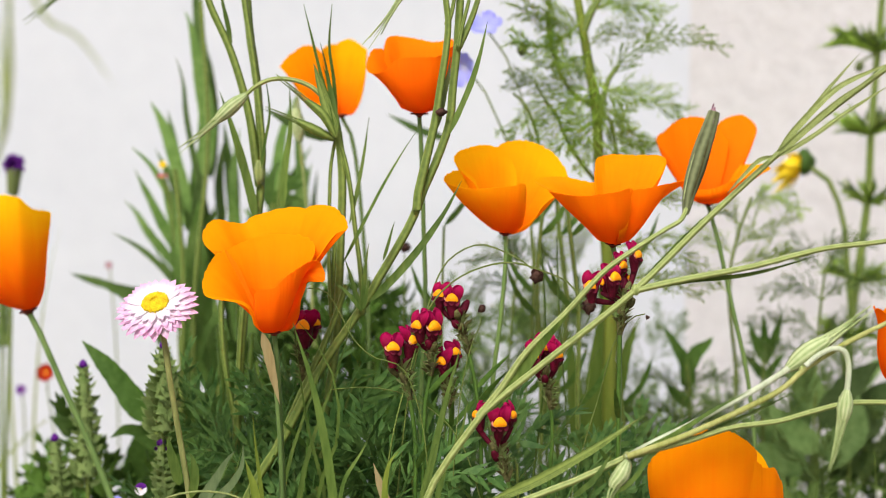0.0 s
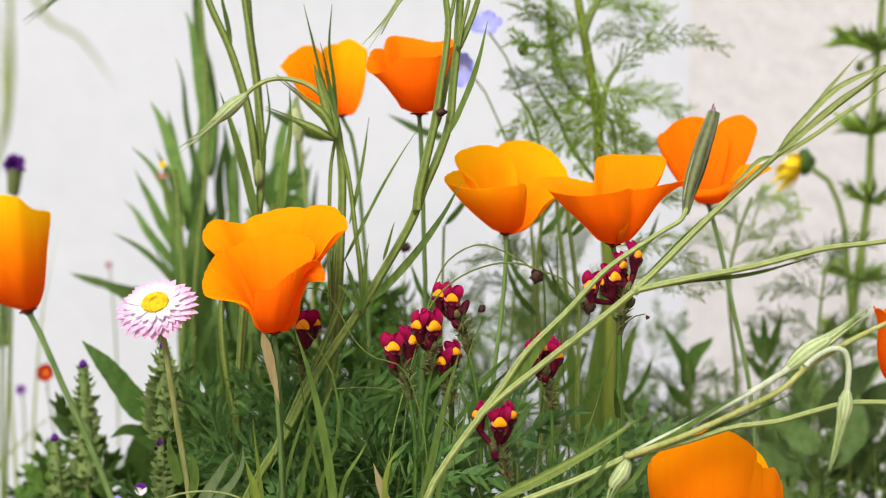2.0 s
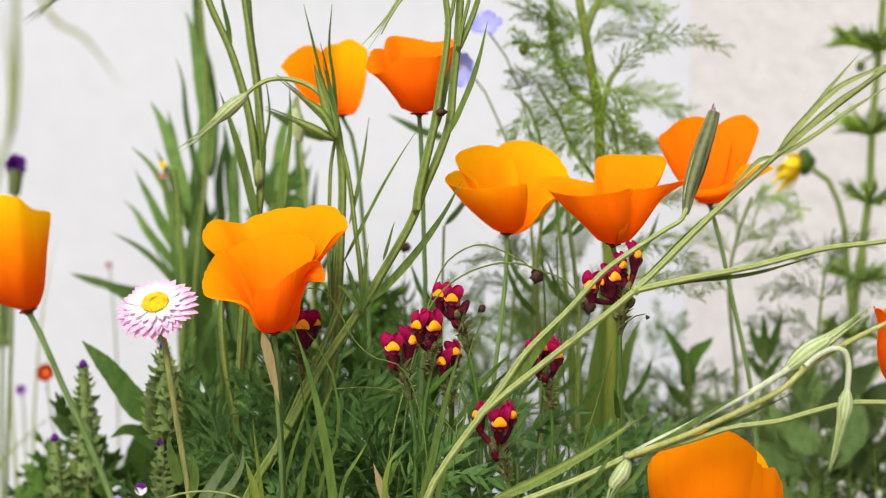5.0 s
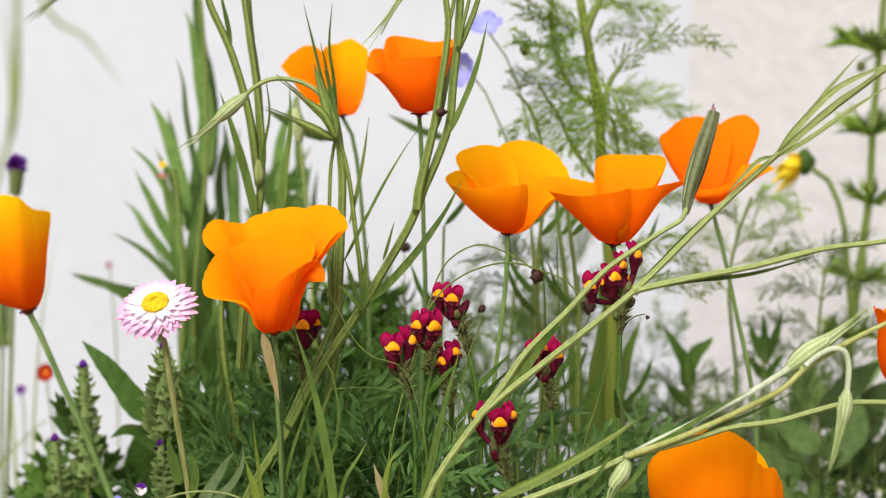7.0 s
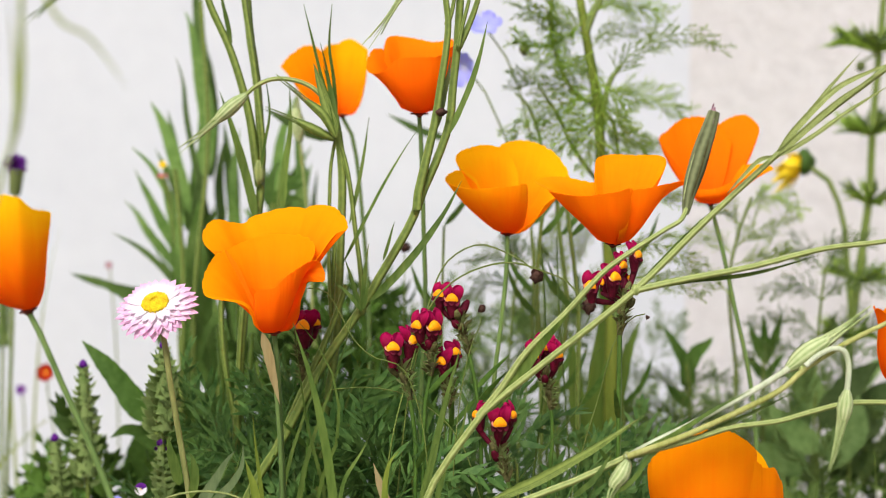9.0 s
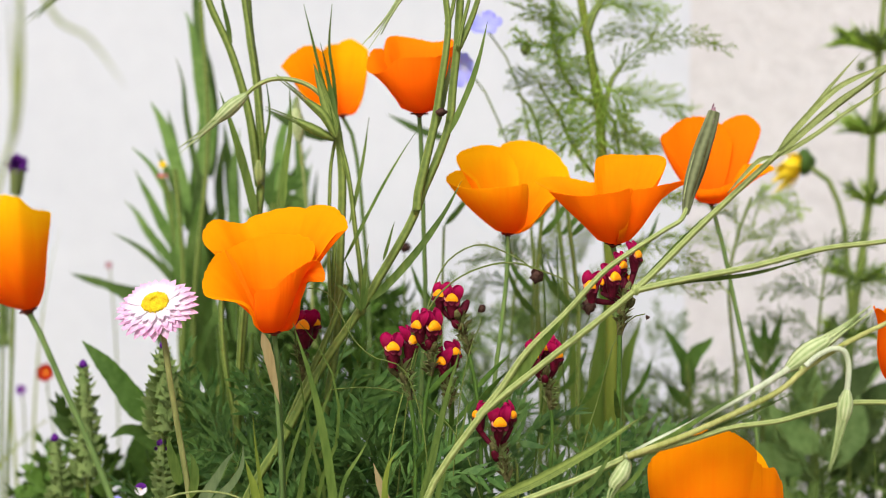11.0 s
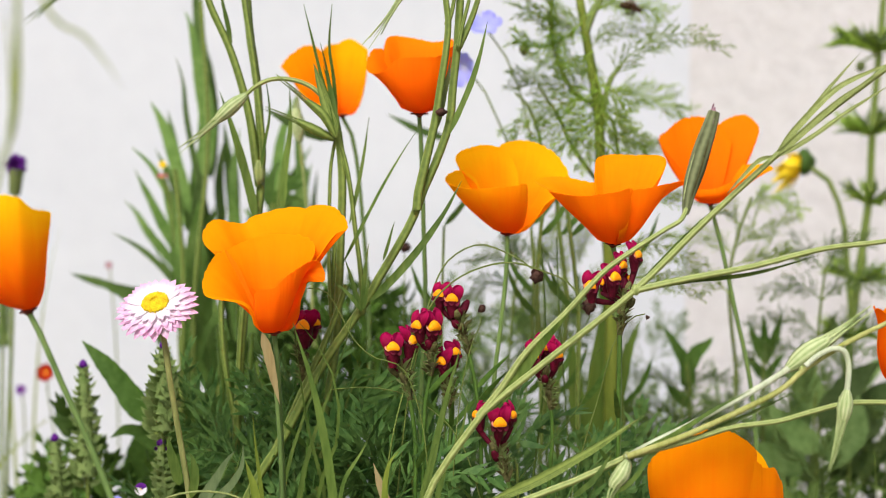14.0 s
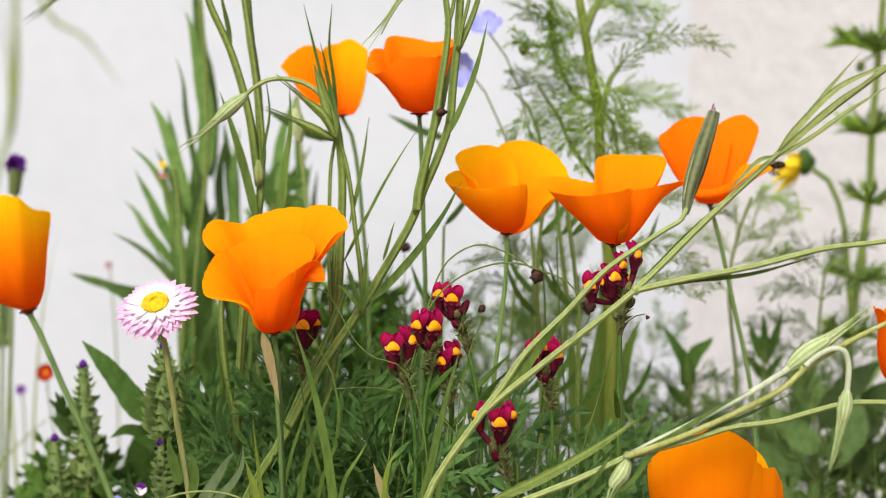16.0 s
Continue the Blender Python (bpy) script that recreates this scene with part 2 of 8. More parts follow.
class Geo:
    def __init__(self):
        self.v, self.f, self.uv = [], [], []

    def sweep(self, pts, width, end=None, sides=7, n=16, thick=None, side=None, shape=None, fold=0.0, twist=(0, 0), rib=0.0):
        """A tube, or with shape 'leaf' a folded blade, along a smooth line. width and end are half widths."""
        end = width if end is None else end
        path = spline(pts, n)
        base = len(self.v)
        ref = None
        for i, c in enumerate(path):
            tan = (path[min(i + 1, n)] - path[max(i - 1, 0)]).normalized()
            if ref is None:
                ref = Vector(side) if side else tan.cross(Vector((0, 1, 0.12)))
                if ref.length < 0.05:
                    ref = tan.cross(Vector((1, 0, 0.3)))
            ref = (ref - ref.dot(tan) * tan).normalized()
            s = i / n
            ang = radians(twist[0] + (twist[1] - twist[0]) * s)
            sd = Matrix.Rotation(ang, 3, tan) @ ref
            up = tan.cross(sd)
            if shape == "leaf":
                w = max(0.03, min(1, (s / 0.16) ** 0.6 if s < 0.16 else 1) * (1 - max(0, (s - 0.35) / 0.65) ** 1.9)) * width * (1 + 0.16 * noise.noise((s * 6, width * 3000, path[0].x * 50)) + 0.10 * noise.noise((s * 19, path[0].x * 70, 2)))
                th = (thick or 0.00045) * (0.5 + 0.5 * w / width)
                ring = [(-w, fold * w), (-0.5 * w, 0.5 * fold * w - 0.4 * th), (0, -th), (0.5 * w, 0.5 * fold * w - 0.4 * th), (w, fold * w), (0, th * 0.6)]
            else:
                if shape == "bud":
                    w = width * (0.25 + 0.75 * math.sin(math.pi * min(1, 0.12 + 0.8 * s)) ** 0.9)
                elif shape == "pod":
                    w = width * (0.28 + 0.72 * math.sin(math.pi * (0.02 + 0.84 * s)) ** 0.75)
                elif shape == "ribbed":
                    w = width * (0.15 + 0.85 * math.sin(math.pi * (0.06 + 0.84 * s)) ** 0.8)
                elif shape == "spine":
                    w = width * max(0.05, 1 - s) ** 0.6
                else:
                    w = width + (end - width) * s
                th = thick if thick else w
                ring = [((1 + rib * (k % 2)) * w * math.cos(2 * math.pi * k / sides), (1 + rib * (k % 2)) * th * math.sin(2 * math.pi * k / sides)) for k in range(sides)]
            for k, (a, b) in enumerate(ring):
                self.v.append(c + sd * a + up * b)
                self.uv.append((k / len(ring), s))
        m = len(ring)
        for i in range(n):
            for k in range(m):
                a, b = base + i * m + k, base + i * m + (k + 1) % m
                self.f.append((a, b, b + m, a + m))
        self.f.append(tuple(base + k for k in reversed(range(m))))
        self.f.append(tuple(base + n * m + k for k in range(m)))
        return self

    def grid(self, fn, nu, nv, thick=0.0, back=1.0):
        """A sheet fn(u, v), u and v in 0..1, with a closed rim when thick."""
        base = len(self.v)
        pts = [[Vector(fn(i / nu, j / nv)) for i in range(nu + 1)] for j in range(nv + 1)]
        w = nu + 1
        for j in range(nv + 1):
            for i in range(nu + 1):
                self.v.append(pts[j][i])
                self.uv.append((i / nu, j / nv * back))
        q = [(j * w + i, j * w + i + 1, (j + 1) * w + i + 1, (j + 1) * w + i) for j in range(nv) for i in range(nu)]
        self.f += [tuple(base + k for k in f) for f in q]
        if thick:
            off = len(self.v)
            for j in range(nv + 1):
                for i in range(nu + 1):
                    du = pts[j][min(i + 1, nu)] - pts[j][max(i - 1, 0)]
                    dv = pts[min(j + 1, nv)][i] - pts[max(j - 1, 0)][i]
                    nr = du.cross(dv)
                    nr = nr.normalized() if nr.length > 1e-12 else Vector((0, 0, 1))
                    self.v.append(pts[j][i] - nr * thick)
                    self.uv.append((i / nu, j / nv))
            self.f += [tuple(off + k for k in reversed(f)) for f in q]
            rim = [i for i in range(w)] + [j * w + nu for j in range(1, nv + 1)] + [nv * w + i for i in range(nu - 1, -1, -1)] + [j * w for j in range(nv - 1, 0, -1)]
            for k in range(len(rim)):
                a, b = rim[k], rim[(k + 1) % len(rim)]
                self.f.append((base + b, base + a, off + a, off + b))
        return self

    def blob(self, c, rx, ry=None, rz=None, nu=10, nv=7, bump=0.0, turn=None, seed=0):
        ry, rz = ry or rx, rz or rx
        c = Vector(c)

        def fn(u, v):
            a, b = 2 * math.pi * u, math.pi * v
            d = Vector((math.cos(a) * math.sin(b), math.sin(a) * math.sin(b), -math.cos(b)))
            k = 1 + bump * noise.noise(d * 2.3 + Vector((seed, 0, 0)))
            p = Vector((d.x * rx * k, d.y * ry * k, d.z * rz * k))
            return c + (turn @ p if turn else p)
        return self.grid(fn, nu, nv)

    def mesh(self, name, mats, origin=Vector((0, 0, 0))):
        me = bpy.data.meshes.new(name)
        me.from_pydata([tuple(p - origin) for p in self.v], [], self.f)
        lay = me.uv_layers.new(name="UVMap")
        idx = np.empty(len(me.loops), dtype=np.int32)
        me.loops.foreach_get("vertex_index", idx)
        lay.data.foreach_set("uv", np.array(self.uv, dtype=np.float32)[idx].ravel())
        me.polygons.foreach_set("use_smooth", np.ones(len(me.polygons), dtype=bool))
        me.set_sharp_from_angle(angle=radians(78))
        me.materials.append(mats)
        me.update()
        return me


ORIGIN = {}


def thing(name, at, label, category, group="", kind=""):
    ob = new(name)
    ob.empty_display_size = 0.02
    ob.location = at
    ORIGIN[ob] = Vector(at)
    return tagged(ob, label, category, group, kind)


def part(name, geo, material, parent, label=""):
    ob = new(name, geo.mesh(name, material, ORIGIN[parent]))
    ob.parent = parent
    ORIGIN[ob] = ORIGIN[parent]
    return tagged(ob, label)


def placed(name, me, parent, m):
    """A part on a shared mesh, at the world pose m."""
    ob = new(name, me)
    ob.parent = parent
    ob.matrix_basis = Matrix.Translation(-ORIGIN[parent]) @ m
    ORIGIN[ob] = ORIGIN[parent]
    return ob


def solid(name, geo, material, label, category, kind="", group=""):
    ob = new(name, geo.mesh(name, material))
    ORIGIN[ob] = Vector((0, 0, 0))
    return tagged(ob, label, category, group, kind)


def rooted(pts, bend=0.25):
    """The stem's line from the soil up: pts start at the lowest place in sight."""
    p, q = Vector(pts[0]), Vector(pts[1])
    d = (q - p).normalized()
    g = Vector((p.x - d.x * p.z * bend, p.y + 0.01, -0.008))
    mid = Vector((p.x - d.x * p.z * bend * 0.75, p.y + 0.006, p.z * 0.5))
    return [g, mid] + [Vector(k) for k in pts]


def frame_of(tip, normal_hint=(0, 0, 1)):
    """A rotation that takes z to tip."""
    return Vector((0, 0, 1)).rotation_difference(Vector(tip).normalized()).to_matrix()


# ---- ground and wall ----
def ground():
    g = Geo()

    def fn(u, v):
        # fine near the bed, stretching out to the horizon
        s = lambda a: math.copysign(abs(2 * a - 1) ** 5 * 400 + abs(2 * a - 1) * 2.0, a - 0.5)
        x, y = s(u), s(v) + 0.6
        k = max(0, 1 - math.hypot(x, y - 0.6) / 3)
        return (x, y, k * (0.012 * noise.noise((x * 9, y * 9, 0)) + 0.006 * noise.noise((x * 31, y * 31, 3))))
    g.grid(fn, 90, 90)
    return solid("ground", g, SOIL, "crumbly garden soil of a flower bed, made pale to bounce light upward", "soil", "structure")


def wall(name, x0, x1, y0, y1, height, material, label, rough):
    g = Geo()
    nx, nz = 60, 50

    def face(u, v):
        x, z = x0 + (x1 - x0) * u, height * v - 0.05
        e = min(u, 1 - u, 1 - v) * 30
        d = rough * (noise.noise((x * 14, z * 14, 1)) + 0.6 * noise.noise((x * 41, z * 41, 5)))
        return (x, y0 + d + 0.003 * max(0, 1 - e), z)
    g.grid(face, nx, nz)
    g.grid(lambda u, v: (x1 + (x0 - x1) * u, y1, height * v - 0.05), 2, 2)
    g.grid(lambda u, v: (x0 + (x1 - x0) * u, y0 + 0.006 + (y1 - y0 - 0.006) * v, height - 0.05), 2, 2)
    g.grid(lambda u, v: (x0, y1 + (y0 + 0.006 - y1) * u, height * v - 0.05), 2, 2)
    g.grid(lambda u, v: (x1, y0 + 0.006 + (y1 - y0 - 0.006) * u, height * v - 0.05), 2, 2)
    return solid(name, g, material, label, "wall", "structure")


ground()
wall("wall_smooth", -4.0, 0.205, 1.14, 1.4, 2.1, SMOOTH_WALL, "smooth white painted garden wall behind the flower bed", 0.0006)
wall("wall_rough", 0.205, 4.0, 1.1392, 1.4, 2.1, ROUGH_WALL, "rough off-white rendered garden wall behind the flowers", 0.0022)


# ---- poppies ----
def three(v, c):
    """A value across a petal: one number, or (one edge, middle, other edge)."""
    if not isinstance(v, tuple):
        return v
    return v[0] * c * (c - 1) / 2 + v[1] * (1 - c * c) + v[2] * c * (c + 1) / 2


def petal(geo, base, rot, az, length, angles, span, edge=0.3, wave=0.03, r0=0.0022, seed=0, curl=0.0, crisp=0.006, start=0.72, outer=0.55):
    """A fan-shaped petal: angles from the flower's axis at claw, middle and rim; span is its half angle round the axis."""
    nu, nv = 30, 22

    def column(c):
        a0, a1, a2, ln, cu = (three(q, c) for q in (*angles, length, curl))
        pts, r, z, k = [(r0, 0.0)], r0, 0.0, 30
        for i in range(k):
            s = (i + 0.5) / k * 1.15
            a = radians(a0 * (1 - s) * (1 - 2 * s) + a1 * 4 * s * (1 - s) + a2 * s * (2 * s - 1) + cu * max(0, s - start) / (1 - start))
            r, z = r + math.sin(a) * ln * 1.15 / k, z + math.cos(a) * ln * 1.15 / k
            pts.append((r, z))
        return pts
    table = [column(2 * i / nu - 1) for i in range(nu + 1)]

    def fn(u, v):
        c = 2 * u - 1
        trim = 1 - edge * abs(c) ** 2.4 + wave * noise.noise((u * 3.4, seed * 3.7, 0.3)) + wave * 0.35 * noise.noise((u * 13, seed, 2)) + crisp * noise.noise((u * 55, seed, 4))
        s = min(1.13, v * trim) / 1.15 * 30
        k, col = min(29, int(s)), table[round(u * nu)]
        r = col[k][0] + (col[k + 1][0] - col[k][0]) * (s - k)
        z = col[k][1] + (col[k + 1][1] - col[k][1]) * (s - k)
        r *= 1 + 0.12 * v * noise.noise((u * 2.4, v * 1.5, seed * 5.1)) + 0.03 * v * v * noise.noise((u * 8, v * 2, seed * 1.7))
        z += 0.0016 * v * v * noise.noise((u * 5, v * 2, seed * 2.3))
        a = radians(az + c * span * (0.92 + 0.08 * v))
        return base + rot @ Vector((r * math.cos(a), r * math.sin(a), z))
    geo.grid(fn, nu, nv, 0.00022, outer)


def shaped_petal(geo, base, rim, out, lift, seed=0, outer=0.55, wave=0.0012, crisp=0.0007, claw=0.0044):
    """A petal from its rim, told as offsets from the claw in turning order; out and lift say how the blade bellies on its way there."""
    n = len(rim)
    outs = out if isinstance(out, list) else [out] * n
    lifts = lift if isinstance(lift, list) else [lift] * n
    rows = [(*r, a, b) for r, a, b in zip(rim, outs, lifts)]
    nu, nv = 11 * (n - 1), 20

    def row(u):
        x = min(u * (n - 1), n - 1 - 1e-6)
        k, t = int(x), x - int(x)
        q = [rows[max(0, min(n - 1, k + j))] for j in (-1, 0, 1, 2)]
        return [0.5 * (2 * b + (c - a) * t + (2 * a - 5 * b + 4 * c - d) * t * t + (3 * b - a - 3 * c + d) * t ** 3) for a, b, c, d in zip(*q)]
    table = [row(i / nu) for i in range(nu + 1)]

    def fn(u, v):
        x, y, z, a, b = table[round(u * nu)]
        r = Vector((x, y, z))
        m = Vector((x * a, y * a, z * b))
        p = m * (2 * v * (1 - v)) + r * v * v
        d = r.normalized()
        p += Vector((x, y, 0)).normalized() * claw * (1 - v) ** 1.5 * min(1, 11 * v)
        p += d * v ** 3 * (wave * noise.noise((u * 5, seed * 3.7, 0.3)) + crisp * noise.noise((u * 48, seed, 4)))
        p += Vector((x, y, 0)).normalized() * v * (0.0012 * noise.noise((u * 3.1, v * 2.2, seed * 5.1)) + 0.0004 * noise.noise((u * 9, v * 3, seed * 1.7)))
        return base + Vector((0, 0, 0.0002)) + p
    geo.grid(fn, nu, nv, 0.00022, outer)


def poppy(base, axis, petals, stem, label, tissue=ORANGE, width=0.0012, collar=0.0032, stamens=True, outer=0.55, claw=0.0044):
    line = rooted(list(reversed(stem)))
    ob = thing("california_poppy", line[0], label, "flower", "california poppies")
    ax = Vector(axis).normalized()
    rot = frame_of(ax)
    base = Vector(base)
    end = base - ax * 0.0003
    part("stem", Geo().sweep(line + [end], width * 1.05, width * 0.85, 9, 48), POPPY_STEM, ob)
    c = Geo()
    prof = [(0.0011, -0.0030), (0.0013, -0.0022), (0.0019, -0.0012), (collar * 0.86, -0.0009), (collar, -0.0004), (collar * 0.9, 0.0002), (0.0026, 0.0006), (0.0005, 0.0008)]
    c.grid(lambda u, v: base + rot @ Vector((prof[round(v * 7)][0] * math.cos(2 * math.pi * u), prof[round(v * 7)][0] * math.sin(2 * math.pi * u), 0.0007 + 0.55 * prof[round(v * 7)][1])), 18, 7)
    part("receptacle", c, RUSTY, ob, "rust-red flared flower collar")
    for i, pt in enumerate(petals):
        g = Geo()
        if isinstance(pt[0], list):
            shaped_petal(g, base, *pt[:3], seed=i + round(base.x * 400), outer=outer, claw=claw)
            part("petal", g, pt[3] if len(pt) > 3 else tissue, ob)
            continue
        az, length, angles, span, *more = pt
        kw = more[0] if more else {}
        petal(g, base, rot, az, length, angles, span, seed=i + round(base.x * 400), outer=outer, **kw)
        part("petal", g, tissue, ob)
    if not stamens:
        return ob
    st = Geo()
    rnd = random.Random(round(base.x * 1000))
    for k in range(14):
        a, t = rnd.uniform(0, 6.28), rnd.uniform(0.1, 0.45)
        tip = base + rot @ Vector((math.cos(a) * 0.006 * t * 2, math.sin(a) * 0.006 * t * 2, rnd.uniform(0.012, 0.017)))
        st.sweep([base + ax * 0.002, base.lerp(tip, 0.5) + ax * 0.001, tip], 0.00045, 0.0006, 5, 4)
    part("stamens", st, YELLOW, ob)
    return ob


poppy((-0.0682, 0.5434, 0.4087), (0.0, -0.06, 1), [
    ([(0.0152, 0.004, 0.0271), (0.0183, 0.006, 0.0303), (0.0213, 0.009, 0.0353), (0.0247, 0.012, 0.0394), (0.0283, 0.014, 0.0406), (0.0288, 0.017, 0.0432), (0.0264, 0.021, 0.0468), (0.0224, 0.025, 0.0494), (0.0157, 0.029, 0.05), (0.01, 0.031, 0.0487), (0.0031, 0.033, 0.049), (-0.0059, 0.034, 0.0468), (-0.0123, 0.033, 0.0445), (-0.0162, 0.03, 0.0416), (-0.0215, 0.026, 0.0426), (-0.0259, 0.021, 0.0438), (-0.0296, 0.016, 0.0412), (-0.0303, 0.012, 0.0373), (-0.0278, 0.009, 0.0337), (-0.0233, 0.008, 0.0324), (-0.02, 0.008, 0.0331)], 0.45, 0.62),
    ([(0.0121, -0.001, 0.0263), (0.0156, 0.003, 0.03), (0.0164, 0.007, 0.0332), (0.0143, 0.012, 0.0364), (0.0095, 0.016, 0.0379), (0.0011, 0.018, 0.0384), (-0.0082, 0.018, 0.0377), (-0.0141, 0.015, 0.0359), (-0.019, 0.01, 0.0334), (-0.0229, 0.004, 0.0315), (-0.0249, -0.002, 0.028), (-0.0263, -0.006, 0.0238), (-0.0266, -0.01, 0.0193), (-0.025, -0.013, 0.0164), (-0.0197, -0.014, 0.0152), (-0.0139, -0.013, 0.0139), (-0.0098, -0.011, 0.0114), (-0.0076, -0.008, 0.0077)], [0.8, 0.75, 0.75, 0.75, 0.75, 0.75, 0.7, 0.65, 0.6, 0.55, 0.5, 0.45, 0.4, 0.38, 0.4, 0.45, 0.6, 0.9], [0.4, 0.45, 0.5, 0.5, 0.5, 0.5, 0.5, 0.5, 0.55, 0.6, 0.65, 0.7, 0.8, 1.0, 1.1, 1.1, 0.9, 0.5]),
    # front petal in deeper ORANGE: the shade of its overhang is painted in
    ([(-0.0054, -0.009, 0.0083), (-0.0059, -0.012, 0.0138), (-0.0055, -0.014, 0.0181), (-0.0038, -0.015, 0.0198), (-0.0005, -0.017, 0.0203), (0.0028, -0.018, 0.0211), (0.0059, -0.018, 0.0244), (0.0091, -0.017, 0.0269), (0.0124, -0.015, 0.0291), (0.0159, -0.012, 0.0308), (0.0188, -0.01, 0.0305), (0.0205, -0.009, 0.0277), (0.0214, -0.01, 0.0243), (0.0208, -0.011, 0.0221), (0.0173, -0.009, 0.0217), (0.0141, -0.006, 0.0208), (0.0114, -0.002, 0.0169), (0.0098, 0.002, 0.0113)], [1, 1, 1, 1, 1, 1, 0.95, 0.9, 0.8, 0.65, 0.5, 0.4, 0.32, 0.3, 0.4, 0.6, 0.9, 1.1], [0.4, 0.35, 0.33, 0.33, 0.33, 0.33, 0.35, 0.4, 0.5, 0.65, 0.85, 1.05, 1.3, 1.4, 1.2, 0.8, 0.4, 0.3], ORANGE)],
    [(-0.0677, 0.5432, 0.4069), (-0.0666, 0.5418, 0.3929), (-0.0654, 0.5394, 0.3702), (-0.0641, 0.5365, 0.3425)], "wide open bright orange poppy with overlapping ruffled petals", AMBER, claw=0.0045)
poppy((-0.1412, 0.46, 0.43), (-0.27, -0.02, 1), [
    ([(0.0024, 0.004, 0.0214), (0.0019, 0.009, 0.0278), (-0.0044, 0.014, 0.0313), (-0.0142, 0.017, 0.0324), (-0.0211, 0.014, 0.0319), (-0.0254, 0.006, 0.0271)], 0.9, 0.42),
    ([(-0.0261, 0.006, 0.0232), (-0.0252, 0.003, 0.0293), (-0.0173, -0.008, 0.0367), (-0.008, -0.013, 0.0398), (-0.0021, -0.014, 0.0406), (0.0022, -0.013, 0.0396), (0.0051, -0.01, 0.0366), (0.0075, -0.006, 0.035), (0.0089, -0.002, 0.0339), (0.0074, 0.001, 0.0306), (0.005, 0.003, 0.0266), (0.0028, 0.004, 0.0214)], [1.1, 1.1, 1.1, 1.2, 1.3, 1.5, 1.3, 1.0, 0.75, 0.8, 1.2, 1.9], [0.3, 0.3, 0.3, 0.3, 0.3, 0.3, 0.33, 0.4, 0.5, 0.45, 0.4, 0.3])],
    [(-0.14, 0.458, 0.4297), (-0.1341, 0.455, 0.4184), (-0.1265, 0.452, 0.4021), (-0.12, 0.449, 0.39), (-0.1134, 0.446, 0.3749), (-0.1091, 0.443, 0.3665)], "tall cupped orange and yellow poppy on a slanting stem", SUNNY, outer=0.9, claw=0.0026)
poppy((-0.0108, 0.623, 0.4958), (0.0, -0.05, 1), [
    ([(0.0149, 0.0067, 0.0257), (0.016, 0.0116, 0.0339), (0.0071, 0.0176, 0.0336), (-0.0008, 0.0198, 0.035), (-0.0113, 0.0179, 0.036), (-0.0158, 0.0116, 0.0336), (-0.016, 0.0047, 0.0256)], 0.6, 0.6),
    ([(-0.0158, 0.0109, 0.0269), (-0.0181, 0.0062, 0.0303), (-0.0225, -0.0001, 0.028), (-0.0232, -0.006, 0.0192), (-0.0158, -0.0121, 0.0191), (-0.0092, -0.0145, 0.0245), (-0.0009, -0.0155, 0.0249), (0.0083, -0.0134, 0.0255), (0.0159, -0.0048, 0.0313), (0.0152, 0.0027, 0.0256)], [0.7, 0.68, 0.62, 0.6, 0.8, 1.0, 1.05, 1.0, 0.75, 0.7], [0.5, 0.55, 0.7, 0.85, 0.7, 0.42, 0.35, 0.4, 0.5, 0.5])],
    [(-0.0105, 0.6228, 0.4937), (-0.0093, 0.6196, 0.4636), (-0.0087, 0.6172, 0.4406), (-0.008, 0.6145, 0.415), (-0.01, 0.6096, 0.369)], "deep orange bell-shaped poppy beside tall green stems", collar=0.0046, claw=0.0068)
poppy_behind = poppy((-0.0522, 0.7033, 0.4946), (0.0, -0.05, 1), [
    ([(0.0078, 0.006, 0.0061), (0.0115, 0.009, 0.0163), (0.0134, 0.012, 0.0315), (0.0106, 0.015, 0.0357), (0.0031, 0.018, 0.0396), (-0.0034, 0.017, 0.0375), (-0.0083, 0.012, 0.0367), (-0.0111, 0.004, 0.0318), (-0.0097, -0.006, 0.0218), (-0.006, -0.01, 0.0118)], [1.0, 0.95, 0.9, 0.85, 0.85, 0.85, 0.85, 0.9, 1.0, 1.1], 0.35),
    ([(-0.0114, 0.008, 0.0337), (-0.0142, 0.006, 0.0353), (-0.0185, 0.003, 0.0355), (-0.0245, -0.001, 0.0319), (-0.0302, -0.005, 0.0255), (-0.0295, -0.008, 0.0237), (-0.0223, -0.012, 0.016), (-0.0144, -0.013, 0.0061), (-0.0056, -0.015, 0.0103), (-0.0029, -0.013, 0.016), (-0.0069, -0.005, 0.0275)], [0.7, 0.7, 0.7, 0.65, 0.6, 0.6, 0.8, 1, 1.1, 1.1, 1], [0.42, 0.42, 0.42, 0.45, 0.45, 0.42, 0.3, 0.3, 0.3, 0.3, 0.4], AMBER)],
    [(-0.0499, 0.703, 0.4923), (-0.0458, 0.7017, 0.4791), (-0.0418, 0.698, 0.4444), (-0.0389, 0.6938, 0.404), (-0.0374, 0.6877, 0.3463)], "yellow-orange poppy partly behind narrow grassy leaves", GOLD, stamens=False, outer=0.85)
